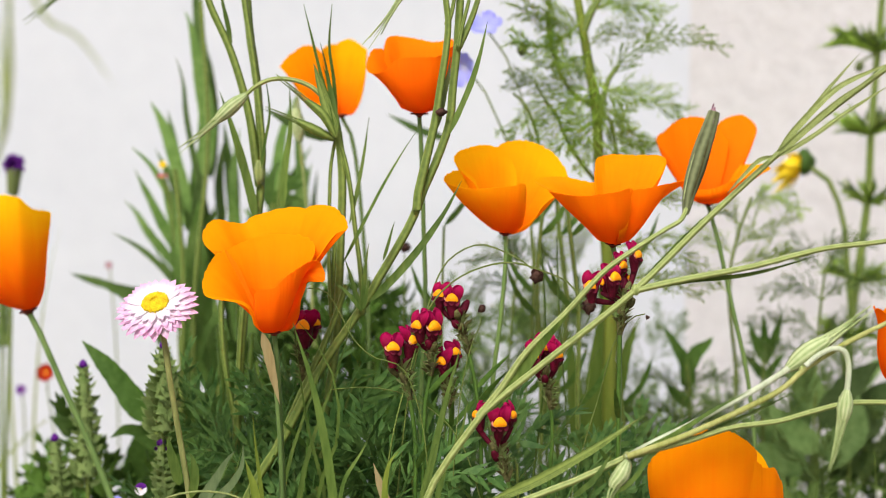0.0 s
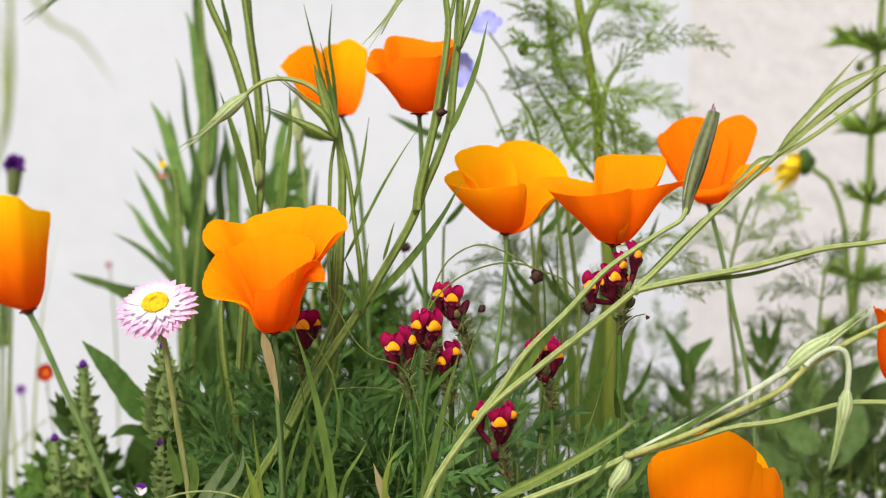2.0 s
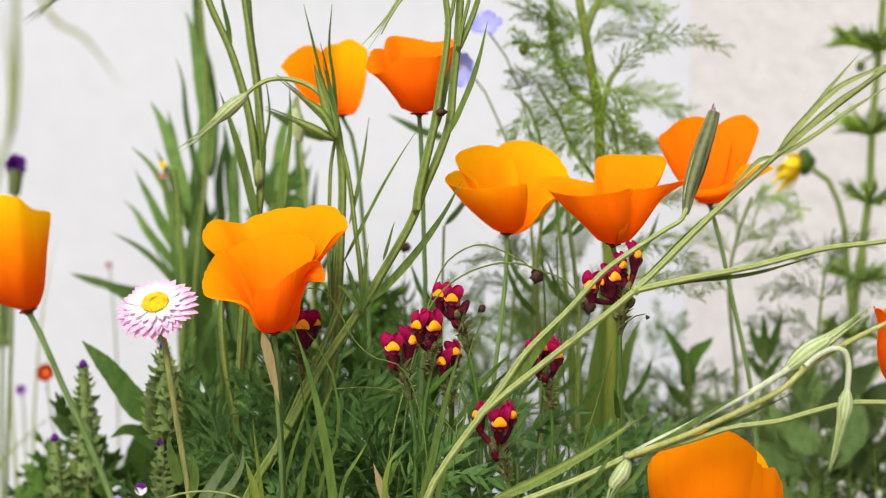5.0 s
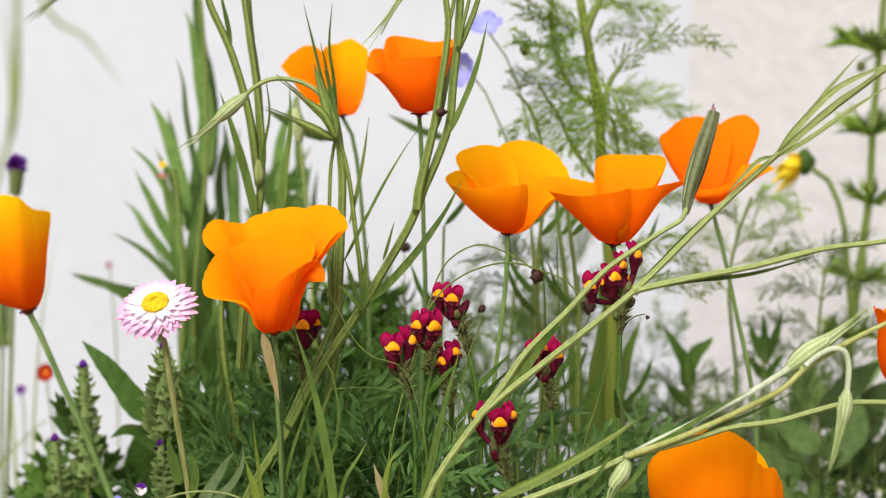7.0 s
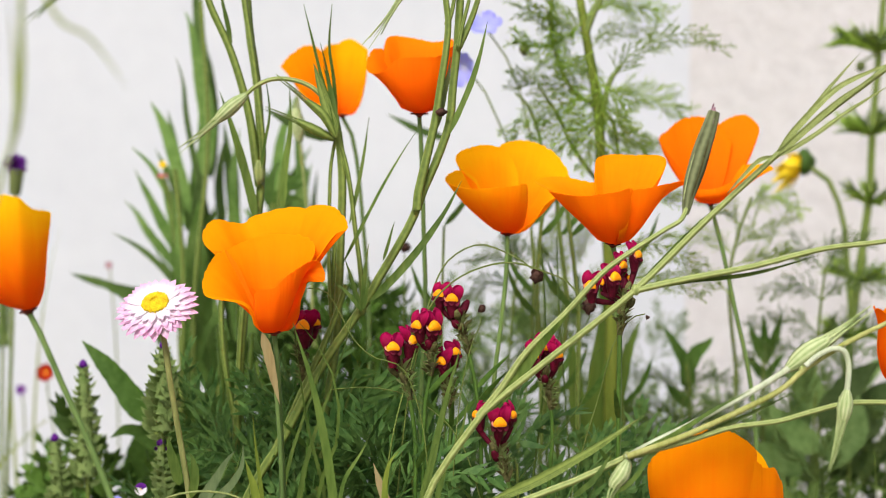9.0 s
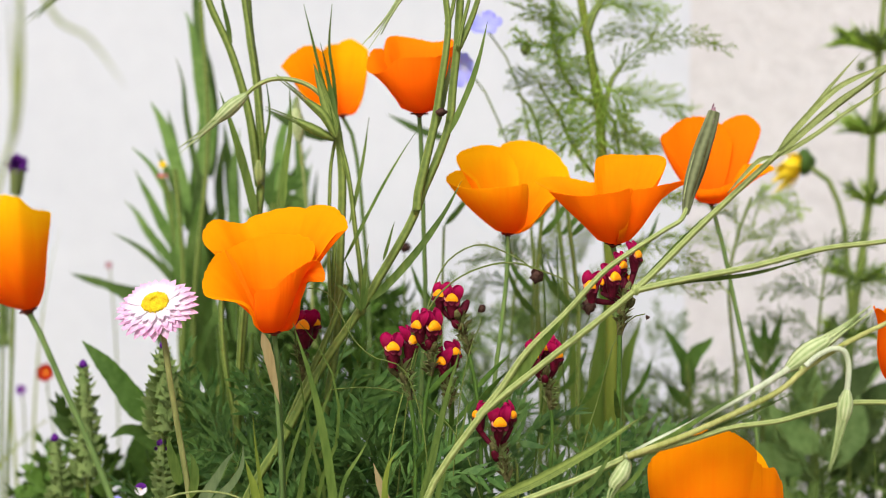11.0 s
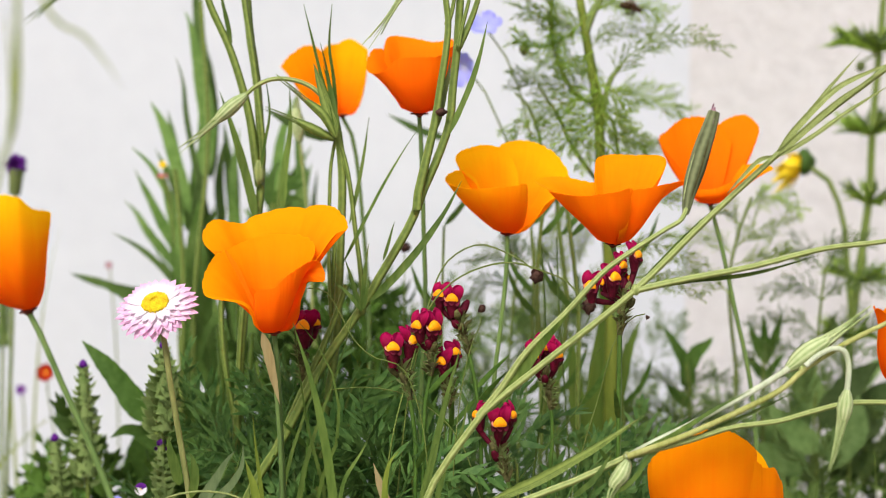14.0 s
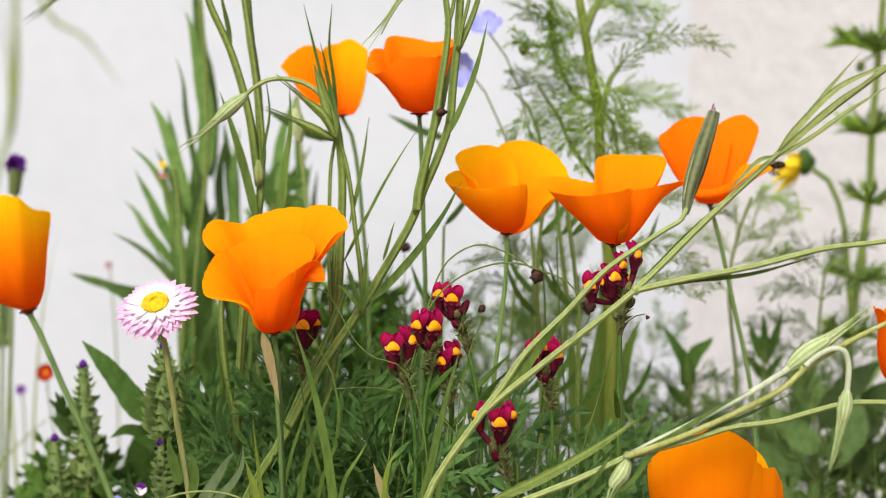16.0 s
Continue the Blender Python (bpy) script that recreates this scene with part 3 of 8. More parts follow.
poppy_centre = poppy((0.028, 0.605, 0.443), (0.0, -0.14, 1), [
    ([(0.006, -0.004, 0.0024), (0.0122, -0.005, 0.0072), (0.0169, -0.004, 0.0137), (0.0226, -0.001, 0.0177), (0.0272, 0.003, 0.0235), (0.0263, 0.008, 0.0291), (0.0222, 0.014, 0.0349), (0.016, 0.018, 0.0389), (0.0097, 0.02, 0.0409), (0.002, 0.021, 0.0404), (-0.0043, 0.019, 0.0373), (-0.0065, 0.014, 0.0321)], [1, 0.9, 0.75, 0.7, 0.65, 0.65, 0.65, 0.65, 0.65, 0.65, 0.65, 0.65], [0.3, 0.3, 0.35, 0.42, 0.45, 0.45, 0.45, 0.45, 0.45, 0.45, 0.45, 0.45]),
    ([(0.0052, 0.01, 0.0208), (0.005, 0.013, 0.0268), (0.0025, 0.015, 0.0323), (-0.0018, 0.016, 0.0369), (-0.009, 0.015, 0.039), (-0.0163, 0.012, 0.0386), (-0.0219, 0.007, 0.0362), (-0.0232, 0.003, 0.0323), (-0.0202, 0, 0.0282), (-0.0145, -0.002, 0.023)], 0.62, 0.5),
    ([(-0.0134, 0.004, 0.0237), (-0.0177, 0.002, 0.0273), (-0.0225, -0.001, 0.0282), (-0.0265, -0.005, 0.0267), (-0.0275, -0.009, 0.0239), (-0.0236, -0.013, 0.0219), (-0.0144, -0.018, 0.021), (-0.0059, -0.02, 0.0216), (0.0014, -0.02, 0.0223), (0.0066, -0.018, 0.0232), (0.0085, -0.014, 0.0193), (0.0078, -0.01, 0.0109)], [0.62, 0.62, 0.6, 0.6, 0.62, 0.68, 0.75, 0.8, 0.85, 0.9, 0.95, 1], [0.45, 0.45, 0.48, 0.48, 0.46, 0.44, 0.4, 0.38, 0.36, 0.35, 0.33, 0.3])],
    [(0.0281, 0.603, 0.4419), (0.0274, 0.601, 0.4245), (0.0251, 0.599, 0.4019), (0.0221, 0.597, 0.3768), (0.0207, 0.595, 0.3259)], "golden orange poppy opening upward like a cup", GOLD, outer=0.62, claw=0.0032)
poppy((0.0686, 0.5472, 0.4441), (0.03, -0.08, 1), [
    ([(0.0143, 0.006, 0.0192), (0.0225, 0.0112, 0.03), (0.0211, 0.0158, 0.0351), (0.0088, 0.0178, 0.0358), (-0.0018, 0.0177, 0.0348), (-0.0057, 0.0156, 0.0333), (-0.0066, 0.0104, 0.0222)], 0.6, 0.45),
    ([(-0.005, 0.0186, 0.0236), (-0.0181, 0.0168, 0.0262), (-0.0292, 0.0088, 0.0267), (-0.031, 0.0026, 0.0247), (-0.0257, -0.0058, 0.0216), (-0.0182, -0.0099, 0.0203)], 0.45, 0.72),
    ([(0, -0.0129, 0.0111), (0.0057, -0.0127, 0.0223), (0.0141, -0.0096, 0.0236), (0.0269, -0.0013, 0.0258), (0.0277, 0.0045, 0.0235), (0.0195, 0.0105, 0.0231), (0.0129, 0.0123, 0.0216)], [0.9, 0.9, 0.85, 0.5, 0.45, 0.5, 0.6], [0.25, 0.25, 0.3, 0.6, 0.65, 0.6, 0.5]),
    ([(-0.0226, -0.0008, 0.021), (-0.0259, -0.0058, 0.0216), (-0.0197, -0.0139, 0.0212), (-0.0124, -0.0179, 0.021), (-0.0027, -0.0198, 0.0223), (0.0053, -0.0157, 0.0231), (0.0008, -0.0139, 0.0112)], [0.55, 0.55, 0.66, 0.75, 0.85, 0.9, 0.9], [0.5, 0.5, 0.42, 0.36, 0.3, 0.28, 0.3])],
    [(0.0697, 0.547, 0.4423), (0.0711, 0.5442, 0.4155), (0.0711, 0.5413, 0.3883), (0.0707, 0.5384, 0.3611), (0.0697, 0.5365, 0.3425)], "orange poppy with widely flared side petals", AMBER, outer=0.4)
poppy_swaying = poppy((0.1263, 0.6487, 0.4533), (0.0, -0.10, 1), [
    ([(0.0159, 0.004, 0.0151), (0.0219, 0.008, 0.0276), (0.0247, 0.01, 0.0352), (0.0217, 0.013, 0.0403), (0.0152, 0.016, 0.0416), (0.0088, 0.018, 0.0391), (0.0053, 0.018, 0.0337)], 0.75, 0.42),
    ([(0.0113, 0.009, 0.0284), (0.0072, 0.014, 0.0365), (0.0032, 0.016, 0.0394), (-0.0042, 0.015, 0.0408), (-0.0129, 0.012, 0.0392), (-0.0196, 0.007, 0.0358), (-0.0247, 0.002, 0.031), (-0.0224, -0.001, 0.0266), (-0.0164, -0.003, 0.0186), (-0.0114, -0.004, 0.012)], [0.75, 0.75, 0.75, 0.75, 0.75, 0.75, 0.75, 0.8, 0.9, 1], [0.42, 0.42, 0.42, 0.42, 0.42, 0.42, 0.42, 0.4, 0.35, 0.3]),
    # front petal in lighter AMBER: the light on its lip is put into the colour
    ([(-0.0083, -0.003, 0.0119), (-0.0085, -0.009, 0.008), (-0.0047, -0.013, 0.0075), (-0.0001, -0.016, 0.0082), (0.0049, -0.017, 0.0106), (0.0095, -0.016, 0.0126), (0.0178, -0.012, 0.0137), (0.0268, -0.006, 0.0161), (0.0287, -0.001, 0.0177), (0.0251, 0.003, 0.0186), (0.017, 0.007, 0.0182)], [1.1, 1.1, 1.1, 1.1, 1.05, 0.95, 0.7, 0.5, 0.5, 0.55, 0.6], [0.3, 0.3, 0.3, 0.3, 0.3, 0.32, 0.5, 0.65, 0.65, 0.6, 0.6], AMBER)],
    [(0.1268, 0.6485, 0.4511), (0.1313, 0.6467, 0.435), (0.1377, 0.6437, 0.4055), (0.1457, 0.6397, 0.368), (0.1498, 0.634, 0.3139)], "orange poppy with upright petals swaying on a thin stem", stamens=False)
poppy((0.105, 0.5146, 0.3258), (-0.02, -0.08, 1), [
    ([(0.0283, 0.012, 0.0224), (0.0208, 0.02, 0.0363), (0.0102, 0.024, 0.0427), (-0.0038, 0.022, 0.0428), (-0.0178, 0.012, 0.0384)], 0.95, 0.3),
    ([(0.0046, -0.01, 0.0342), (0.0092, -0.008, 0.0378), (0.0146, -0.005, 0.0392), (0.0184, -0.002, 0.0356), (0.0242, 0.002, 0.0338), (0.0269, 0.006, 0.0291), (0.0293, 0.01, 0.0243), (0.0294, 0.014, 0.0161)], 1.1, 0.3, AMBER),
    ([(-0.0215, 0.008, 0.0213), (-0.0249, 0.003, 0.0306), (-0.0249, -0.002, 0.038), (-0.0205, -0.008, 0.0457), (-0.0145, -0.012, 0.0506), (-0.0075, -0.014, 0.0529), (0.001, -0.013, 0.0531), (0.0077, -0.01, 0.0493), (0.0128, -0.006, 0.0439), (0.0151, -0.002, 0.0393), (0.0135, 0.002, 0.0331)], [0.95, 0.95, 0.95, 1.05, 1.1, 1.1, 1.1, 1.1, 1.1, 1.05, 1], 0.32, AMBER)],
    [(0.105, 0.5144, 0.3236), (0.1041, 0.5131, 0.3116), (0.1024, 0.5097, 0.2788)], "large glossy orange poppy low in the bed", GOLD, outer=0.84)
poppy((0.1835, 0.5312, 0.3881), (0.02, -0.08, 1), [
    (85, 0.038, (76, 8, 24), 64, {}),
    (185, 0.038, (76, 8, 26), 60, {}),
    (0, 0.038, (76, 8, 26), 60, {}),
    (275, 0.034, (76, 8, 24), 64, {})],
    [(0.1835, 0.531, 0.3859), (0.1831, 0.5286, 0.3637), (0.1826, 0.5267, 0.3454)], "orange poppy half hidden behind slanting stems")


# ---- corncockles: long jointed stems, narrow paired leaves and ribbed buds ----
def ribbed_bud(parent, pts, width, material=CALYX, sepals=7, spread=0.12, tail=0.45):
    """A ribbed calyx whose long sepals run on past it; pts go from stalk to tip."""
    path = spline(pts, 20)
    k = int(20 * (1 - tail))
    body = part("bud", Geo().sweep(path[:k + 1:2] if k % 2 == 0 else path[:k + 1], width, sides=20, n=18, shape="ribbed", rib=-0.13), material, parent, "ribbed green flower bud")
    end = path[k]
    ax = (path[-1] - path[k]).normalized()
    rot = frame_of(ax)
    ln = (path[-1] - path[k]).length
    for i in range(sepals):
        a = 6.283 * i / sepals + 0.5
        o = rot @ Vector((math.cos(a), math.sin(a), 0))
        p0 = path[max(0, k - 6)] + o * width * 0.86
        p1 = end + ax * ln * 0.3 + o * width * 0.32
        p2 = path[-1] + o * ln * spread - ax * ln * 0.16 * (i % 3)
        part("sepal", Geo().sweep([p0, p1, p2], width * 0.17, n=10, shape="leaf", thick=0.0005, side=ax.cross(o)), SEPAL if material is CALYX else material, body)
    return body


def skyward(pts, tw):
    """The twist that turns the blade's upper face to the light."""
    sg = -1 if pts[-1][0] > pts[0][0] else 1
    return (tw[0] * sg, tw[1] * sg)


def corncockle(at, label, stems, leaves=(), buds=(), group="corncockle plants"):
    ob = thing("corncockle", at, label, "plant", group)
    for pts, w0, w1, mat in stems:
        part("stem", Geo().sweep(pts, w0, w1, 8, 14 + 4 * len(pts), rib=0.10), mat, ob)
    for pts, w, fold, tw, *skin in leaves:
        part("leaf", Geo().sweep(pts, w, n=22, shape="leaf", fold=fold, twist=skyward(pts, tw)), skin[0] if skin else GRASSY, ob)
    for b in buds:
        ribbed_bud(ob, *b)
    return ob


def node(parent, p, r, material=PALE_STEM):
    part("stem_joint", Geo().blob(p, r, r, r * 1.2, bump=0.15), material, parent)


# arching plant whose stems slant up across the bed
s1 = rooted([(-0.006, 0.4877, 0.3569), (0.0079, 0.49, 0.3789), (0.0137, 0.4909, 0.3871), (0.0365, 0.4928, 0.4057), (0.0707, 0.4957, 0.4329), (0.0955, 0.4983, 0.4572), (0.1235, 0.501, 0.483), (0.1422, 0.5026, 0.4984), (0.1625, 0.5042, 0.5135), (0.1857, 0.5059, 0.5304)])
cc = corncockle(s1[0], "slanting pale green corncockle with narrow leaves and a dark olive bud", [
    (s1, 0.001761, 0.001036, PALE_STEM),
    ([(0.0128, 0.4908, 0.3865), (0.0209, 0.4919, 0.3964), (0.0303, 0.4933, 0.4098), (0.0448, 0.4948, 0.4242), (0.0593, 0.4964, 0.4397), (0.0707, 0.4973, 0.4479), (0.0821, 0.498, 0.4552), (0.0872, 0.4984, 0.4582), (0.0904, 0.5039, 0.4628)], 0.001347, 0.000829, PALE_STEM),
    ([(0.07, 0.4957, 0.4325), (0.0862, 0.496, 0.4362), (0.1131, 0.4966, 0.4413), (0.1401, 0.4973, 0.4479), (0.1625, 0.4976, 0.4506), (0.1877, 0.498, 0.4552)], 0.001347, 0.000829, PALE_STEM)],
    [([(0.1211, 0.4979, 0.4823), (0.1289, 0.4989, 0.4917), (0.1392, 0.5002, 0.5046), (0.1524, 0.5018, 0.5195)], 0.00085, 0.5, (0, 20), PALE_STEM),
     ([(0.1211, 0.4979, 0.4827), (0.131, 0.4991, 0.4943), (0.1434, 0.5004, 0.506), (0.1557, 0.501, 0.5122), (0.1681, 0.5015, 0.5169)], 0.0012, 0.9, (8, 30), PALE_STEM),
     ([(0.1215, 0.4978, 0.4818), (0.1331, 0.4989, 0.4923), (0.1454, 0.5, 0.5025), (0.1598, 0.501, 0.5118)], 0.0012, 0.9, (0, 20), PALE_STEM),
     ([(0.1223, 0.4978, 0.4814), (0.1351, 0.4986, 0.4892), (0.1475, 0.4995, 0.4978), (0.164, 0.5006, 0.5081)], 0.0009, 0.4, (0, 40), PALE_STEM),
     ([(0.1207, 0.4978, 0.4818), (0.1156, 0.4977, 0.4804), (0.1094, 0.4971, 0.4745), (0.1032, 0.4963, 0.4677)], 0.0008, 0.3, (0, 40), PALE_STEM),
     ([(0.0137, 0.4909, 0.3871), (0.022, 0.4917, 0.3944), (0.0344, 0.4934, 0.4108), (0.0459, 0.485, 0.4268)], 0.002072, 0.35, (-10, 30)),
     ([(0.0709, 0.4977, 0.4324), (0.0834, 0.4991, 0.4457), (0.0959, 0.5004, 0.4581), (0.1053, 0.5012, 0.4664)], 0.001243, 0.3, (0, 20)),
     ([(0.0707, 0.4976, 0.432), (0.0865, 0.498, 0.4353), (0.1136, 0.4983, 0.4384), (0.1386, 0.499, 0.4453)], 0.000829, 0.3, (5, 20))])
ob = part("bud", Geo().sweep([(0.0898, 0.5036, 0.4599), (0.0915, 0.5046, 0.4693), (0.0952, 0.5059, 0.4818), (0.0984, 0.5068, 0.4911), (0.1005, 0.5075, 0.4978)], 0.0033, sides=16, n=24, shape="pod", rib=-0.10), BUD_RIBS, cc, "closed dark olive bud with a mauve tip")
for i in range(5):
    a = 6.283 * i / 5
    o = Vector((math.cos(a), math.sin(a), 0)) * 0.001451
    top = Vector((0.1005, 0.5076, 0.4984)) + o * (0.9 if i % 2 else 0.2) + Vector((0, 0, 0.0012 * (i % 3)))
    q = [Vector(k) for k in [(0.0906, 0.5042, 0.4657), (0.0938, 0.5054, 0.477), (0.0984, 0.5069, 0.4915)]]
    part("rib", Geo().sweep([p + o * (0.000207 / 0.001451) * w for p, w in zip(q, (10, 16, 11.5))], 0.000373, n=12, shape="leaf", side=(-o.y, o.x, 0), thick=0.0004), SEPAL if i % 2 else CALYX_BROWN, ob)
    part("sepal_tip", Geo().sweep([Vector((0.0988, 0.5069, 0.492)) + o, Vector((0.0996, 0.5073, 0.4953)) + o * 0.9, top], 0.0014, n=6, shape="leaf", side=(-o.y, o.x, 0), thick=0.0006), PURPLE_TIP, ob)
part("bud_tip", Geo().blob((0.1001, 0.5074, 0.4958), 0.0017, 0.0017, 0.0032, bump=0.3), PURPLE_TIP, ob, "mauve tip of the bud")

# second plant, low across the corner
s2 = rooted([(0.0116, 0.4867, 0.347), (0.0303, 0.4876, 0.3562), (0.0489, 0.4884, 0.3634), (0.0688, 0.4894, 0.3725)])
c2 = corncockle(s2[0], "low slanting corncockle with pale ribbed buds over a poppy", [
    (s2, 0.001451, 0.001243, PALE_STEM),
    ([(0.0666, 0.4854, 0.3729), (0.0752, 0.4859, 0.3776), (0.0876, 0.4865, 0.3836), (0.1061, 0.4875, 0.3932), (0.1184, 0.4882, 0.4001), (0.1258, 0.4887, 0.405)], 0.000932, 0.00114, SILKY),
    ([(0.0666, 0.4825, 0.3739), (0.085, 0.4831, 0.3804), (0.1054, 0.4841, 0.3893), (0.1228, 0.485, 0.3983), (0.1308, 0.4858, 0.4052), (0.1463, 0.4868, 0.4149), (0.1647, 0.4877, 0.4239)], 0.00114, 0.000829, OCHRE_STEM),
    ([(0.0673, 0.4844, 0.3734), (0.0894, 0.485, 0.3791), (0.1038, 0.4855, 0.3836), (0.1223, 0.4858, 0.3862), (0.1346, 0.4861, 0.3897), (0.1469, 0.4864, 0.3926), (0.1653, 0.4865, 0.3928), (0.1859, 0.4864, 0.3924)], 0.001036, 0.000932, PALE_STEM),
    ([(0.1302, 0.4829, 0.407), (0.1352, 0.4833, 0.411), (0.1403, 0.4836, 0.4132), (0.1442, 0.4835, 0.4122), (0.1458, 0.483, 0.4076), (0.1456, 0.4824, 0.4021), (0.1452, 0.482, 0.3981)], 0.000932, 0.001036, SILKY)],
    [([(0.0157, 0.4875, 0.3552), (0.0344, 0.4884, 0.3634), (0.0551, 0.4896, 0.3748), (0.0738, 0.4909, 0.3871)], 0.0019, 0.5, (12, 25), STEM),
     ([(0.0673, 0.4844, 0.3734), (0.0833, 0.4852, 0.3811), (0.0997, 0.4863, 0.3909), (0.112, 0.4869, 0.3975)], 0.000829, 0.3, (0, 40)),
     ([(0.0905, 0.4851, 0.3795), (0.1038, 0.4857, 0.3852), (0.1161, 0.4863, 0.3909), (0.1274, 0.4868, 0.3964)], 0.000829, 0.3, (20, 60)),
     ([(0.0607, 0.4829, 0.3587), (0.0689, 0.4835, 0.3648), (0.0771, 0.4846, 0.375), (0.0956, 0.4853, 0.3822)], 0.000829, 0.3, (10, 40)),
     ([(0.0464, 0.4828, 0.3583), (0.0546, 0.4835, 0.3648), (0.0617, 0.4846, 0.375)], 0.001036, 0.3, (10, 40))],
    [([(0.126, 0.4926, 0.4036), (0.1339, 0.4933, 0.4098), (0.1442, 0.494, 0.4166), (0.1515, 0.4946, 0.4222), (0.1577, 0.495, 0.4263)], 0.003834, CALYX, 8, 0.05, 0.5),
     ([(0.1452, 0.482, 0.3985), (0.1446, 0.4815, 0.3934), (0.1434, 0.4808, 0.3864), (0.1413, 0.4799, 0.3783), (0.1389, 0.479, 0.3692)], 0.002901, CALYX, 7, 0.025, 0.6),
     ([(0.0673, 0.4843, 0.372), (0.0648, 0.4837, 0.3669), (0.0617, 0.4833, 0.3628), (0.0597, 0.4824, 0.3546)], 0.003108, CALYX, 5, 0.05, 0.4)])
node(c2, (0.1305, 0.4877, 0.4046), 0.001347)
node(c2, (0.0673, 0.4874, 0.3726), 0.001554)
node(cc, (0.0707, 0.4957, 0.4329), 0.001865)

# upright plant in the middle
s3 = rooted([(-0.0851, 0.5653, 0.3296), (-0.0671, 0.5686, 0.3607), (-0.0574, 0.5706, 0.3798), (-0.049, 0.572, 0.3937), (-0.0413, 0.5732, 0.4049), (-0.0327, 0.5745, 0.4174), (-0.0269, 0.5756, 0.4277), (-0.0214, 0.5765, 0.4367), (-0.0159, 0.5776, 0.4463), (-0.0115, 0.5785, 0.4554), (-0.0082, 0.5795, 0.4645), (-0.0041, 0.5804, 0.4736), (-0.0005, 0.5814, 0.4826), (0.0029, 0.5825, 0.4934), (0.0043, 0.5841, 0.5089), (0.006, 0.5858, 0.5247), (0.0067, 0.5869, 0.5352), (0.0075, 0.5882, 0.5472), (0.0082, 0.5894, 0.5591)])
c3 = corncockle(s3[0], "tall upright corncockle with narrow paired leaves and drooping buds", [
     (s3, 0.0022, 0.0017, STEM),
     ([(-0.011, 0.5756, 0.4561), (-0.0105, 0.5762, 0.4625), (-0.0091, 0.5769, 0.4689), (-0.0065, 0.5781, 0.4799), (-0.0036, 0.5794, 0.4922), (-0.001, 0.5811, 0.5089), (0.0014, 0.5827, 0.5244), (0.0022, 0.5839, 0.5355), (0.0012, 0.5849, 0.5446), (0.0005, 0.5861, 0.5565)], 0.00203, 0.0012, STEM),
     ([(0.0019, 0.5837, 0.5339), (0.0038, 0.5844, 0.5398), (0.0053, 0.5854, 0.5493), (0.0062, 0.5864, 0.5588)], 0.00096, 0.00072, STEM),
     ([(0.0067, 0.5838, 0.5246), (0.0096, 0.5844, 0.5308), (0.0129, 0.5853, 0.5389), (0.0163, 0.5864, 0.5494)], 0.00144, 0.00108, STEM),
     ([(0.0067, 0.5818, 0.525), (0.0086, 0.5829, 0.535), (0.011, 0.5838, 0.5445), (0.0124, 0.5848, 0.554)], 0.00084, 0.00072, STEM),
     ([(-0.076, 0.571, 0.3453), (-0.0675, 0.5727, 0.3622), (-0.06, 0.5745, 0.379), (-0.0523, 0.5762, 0.3954), (-0.0465, 0.5777, 0.4091), (-0.0414, 0.5792, 0.4236)], 0.00182, 0.00121, STEM),
     ([(0.0052, 0.5843, 0.5582), (0.0014, 0.5866, 0.58), (-0.0069, 0.5863, 0.5776), (-0.011, 0.5848, 0.5634), (-0.0126, 0.5838, 0.5534)], 0.00083, 0.00071, PALE_STEM)],
    [([(0.0024, 0.5738, 0.4876), (0.0066, 0.5748, 0.497), (0.0119, 0.5761, 0.5093), (0.0156, 0.5774, 0.5211), (0.0187, 0.5789, 0.5352)], 0.0013, 0.4, (10, 30)),
     ([(-0.0318, 0.5665, 0.4173), (-0.0199, 0.5677, 0.4287), (-0.0092, 0.569, 0.4412), (0.0014, 0.5706, 0.4565), (0.0078, 0.5719, 0.4687)], 0.00166, 0.5, (10, 30)),
     ([(-0.0029, 0.5841, 0.4893), (-0.0005, 0.5851, 0.4994), (0.0019, 0.5863, 0.5102), (0.0034, 0.5874, 0.521)], 0.00145, 0.3, (20, 40), OLIVE_BUD),
     ([(-0.0432, 0.5791, 0.4321), (-0.0348, 0.5808, 0.4484), (-0.0251, 0.5827, 0.4669), (-0.0155, 0.5844, 0.483), (-0.0118, 0.585, 0.4886)], 0.00077, 0.4, (10, 40)),
     ([(-0.0253, 0.5713, 0.4349), (-0.0234, 0.5719, 0.4406), (-0.0217, 0.5726, 0.4468), (-0.0205, 0.573, 0.4513)], 0.00071, 0.4, (10, 40)),
     ([(-0.0341, 0.5661, 0.414), (-0.037, 0.567, 0.4228), (-0.0391, 0.5678, 0.4298), (-0.0412, 0.5684, 0.4362)], 0.00107, 0.4, (0, 30)),
     ([(-0.0337, 0.5662, 0.4145), (-0.0332, 0.5673, 0.4251), (-0.0322, 0.5683, 0.4346), (-0.0311, 0.5691, 0.4428)], 0.00095, 0.4, (0, 30)),
     ([(-0.0338, 0.5641, 0.4143), (-0.0376, 0.5647, 0.4195), (-0.0416, 0.5651, 0.4237), (-0.0454, 0.5654, 0.4261)], 0.00083, 0.4, (0, 30)),
     ([(-0.0333, 0.5642, 0.4148), (-0.0321, 0.5648, 0.4207), (-0.0309, 0.5655, 0.4277)], 0.00071, 0.4, (0, 30))],
    [([(-0.0129, 0.5838, 0.5539), (-0.0172, 0.583, 0.5456), (-0.0214, 0.5822, 0.5387), (-0.0265, 0.5815, 0.5316), (-0.0324, 0.5807, 0.5245)], 0.001923, CALYX, 5, 0.08, 0.7)])
part("stem_joint", Geo().blob((-0.0007, 0.5769, 0.4973), 0.0024, 0.002, 0.0017, bump=0.5), DEAD, c3, "dark dried blemish on the stem joint")
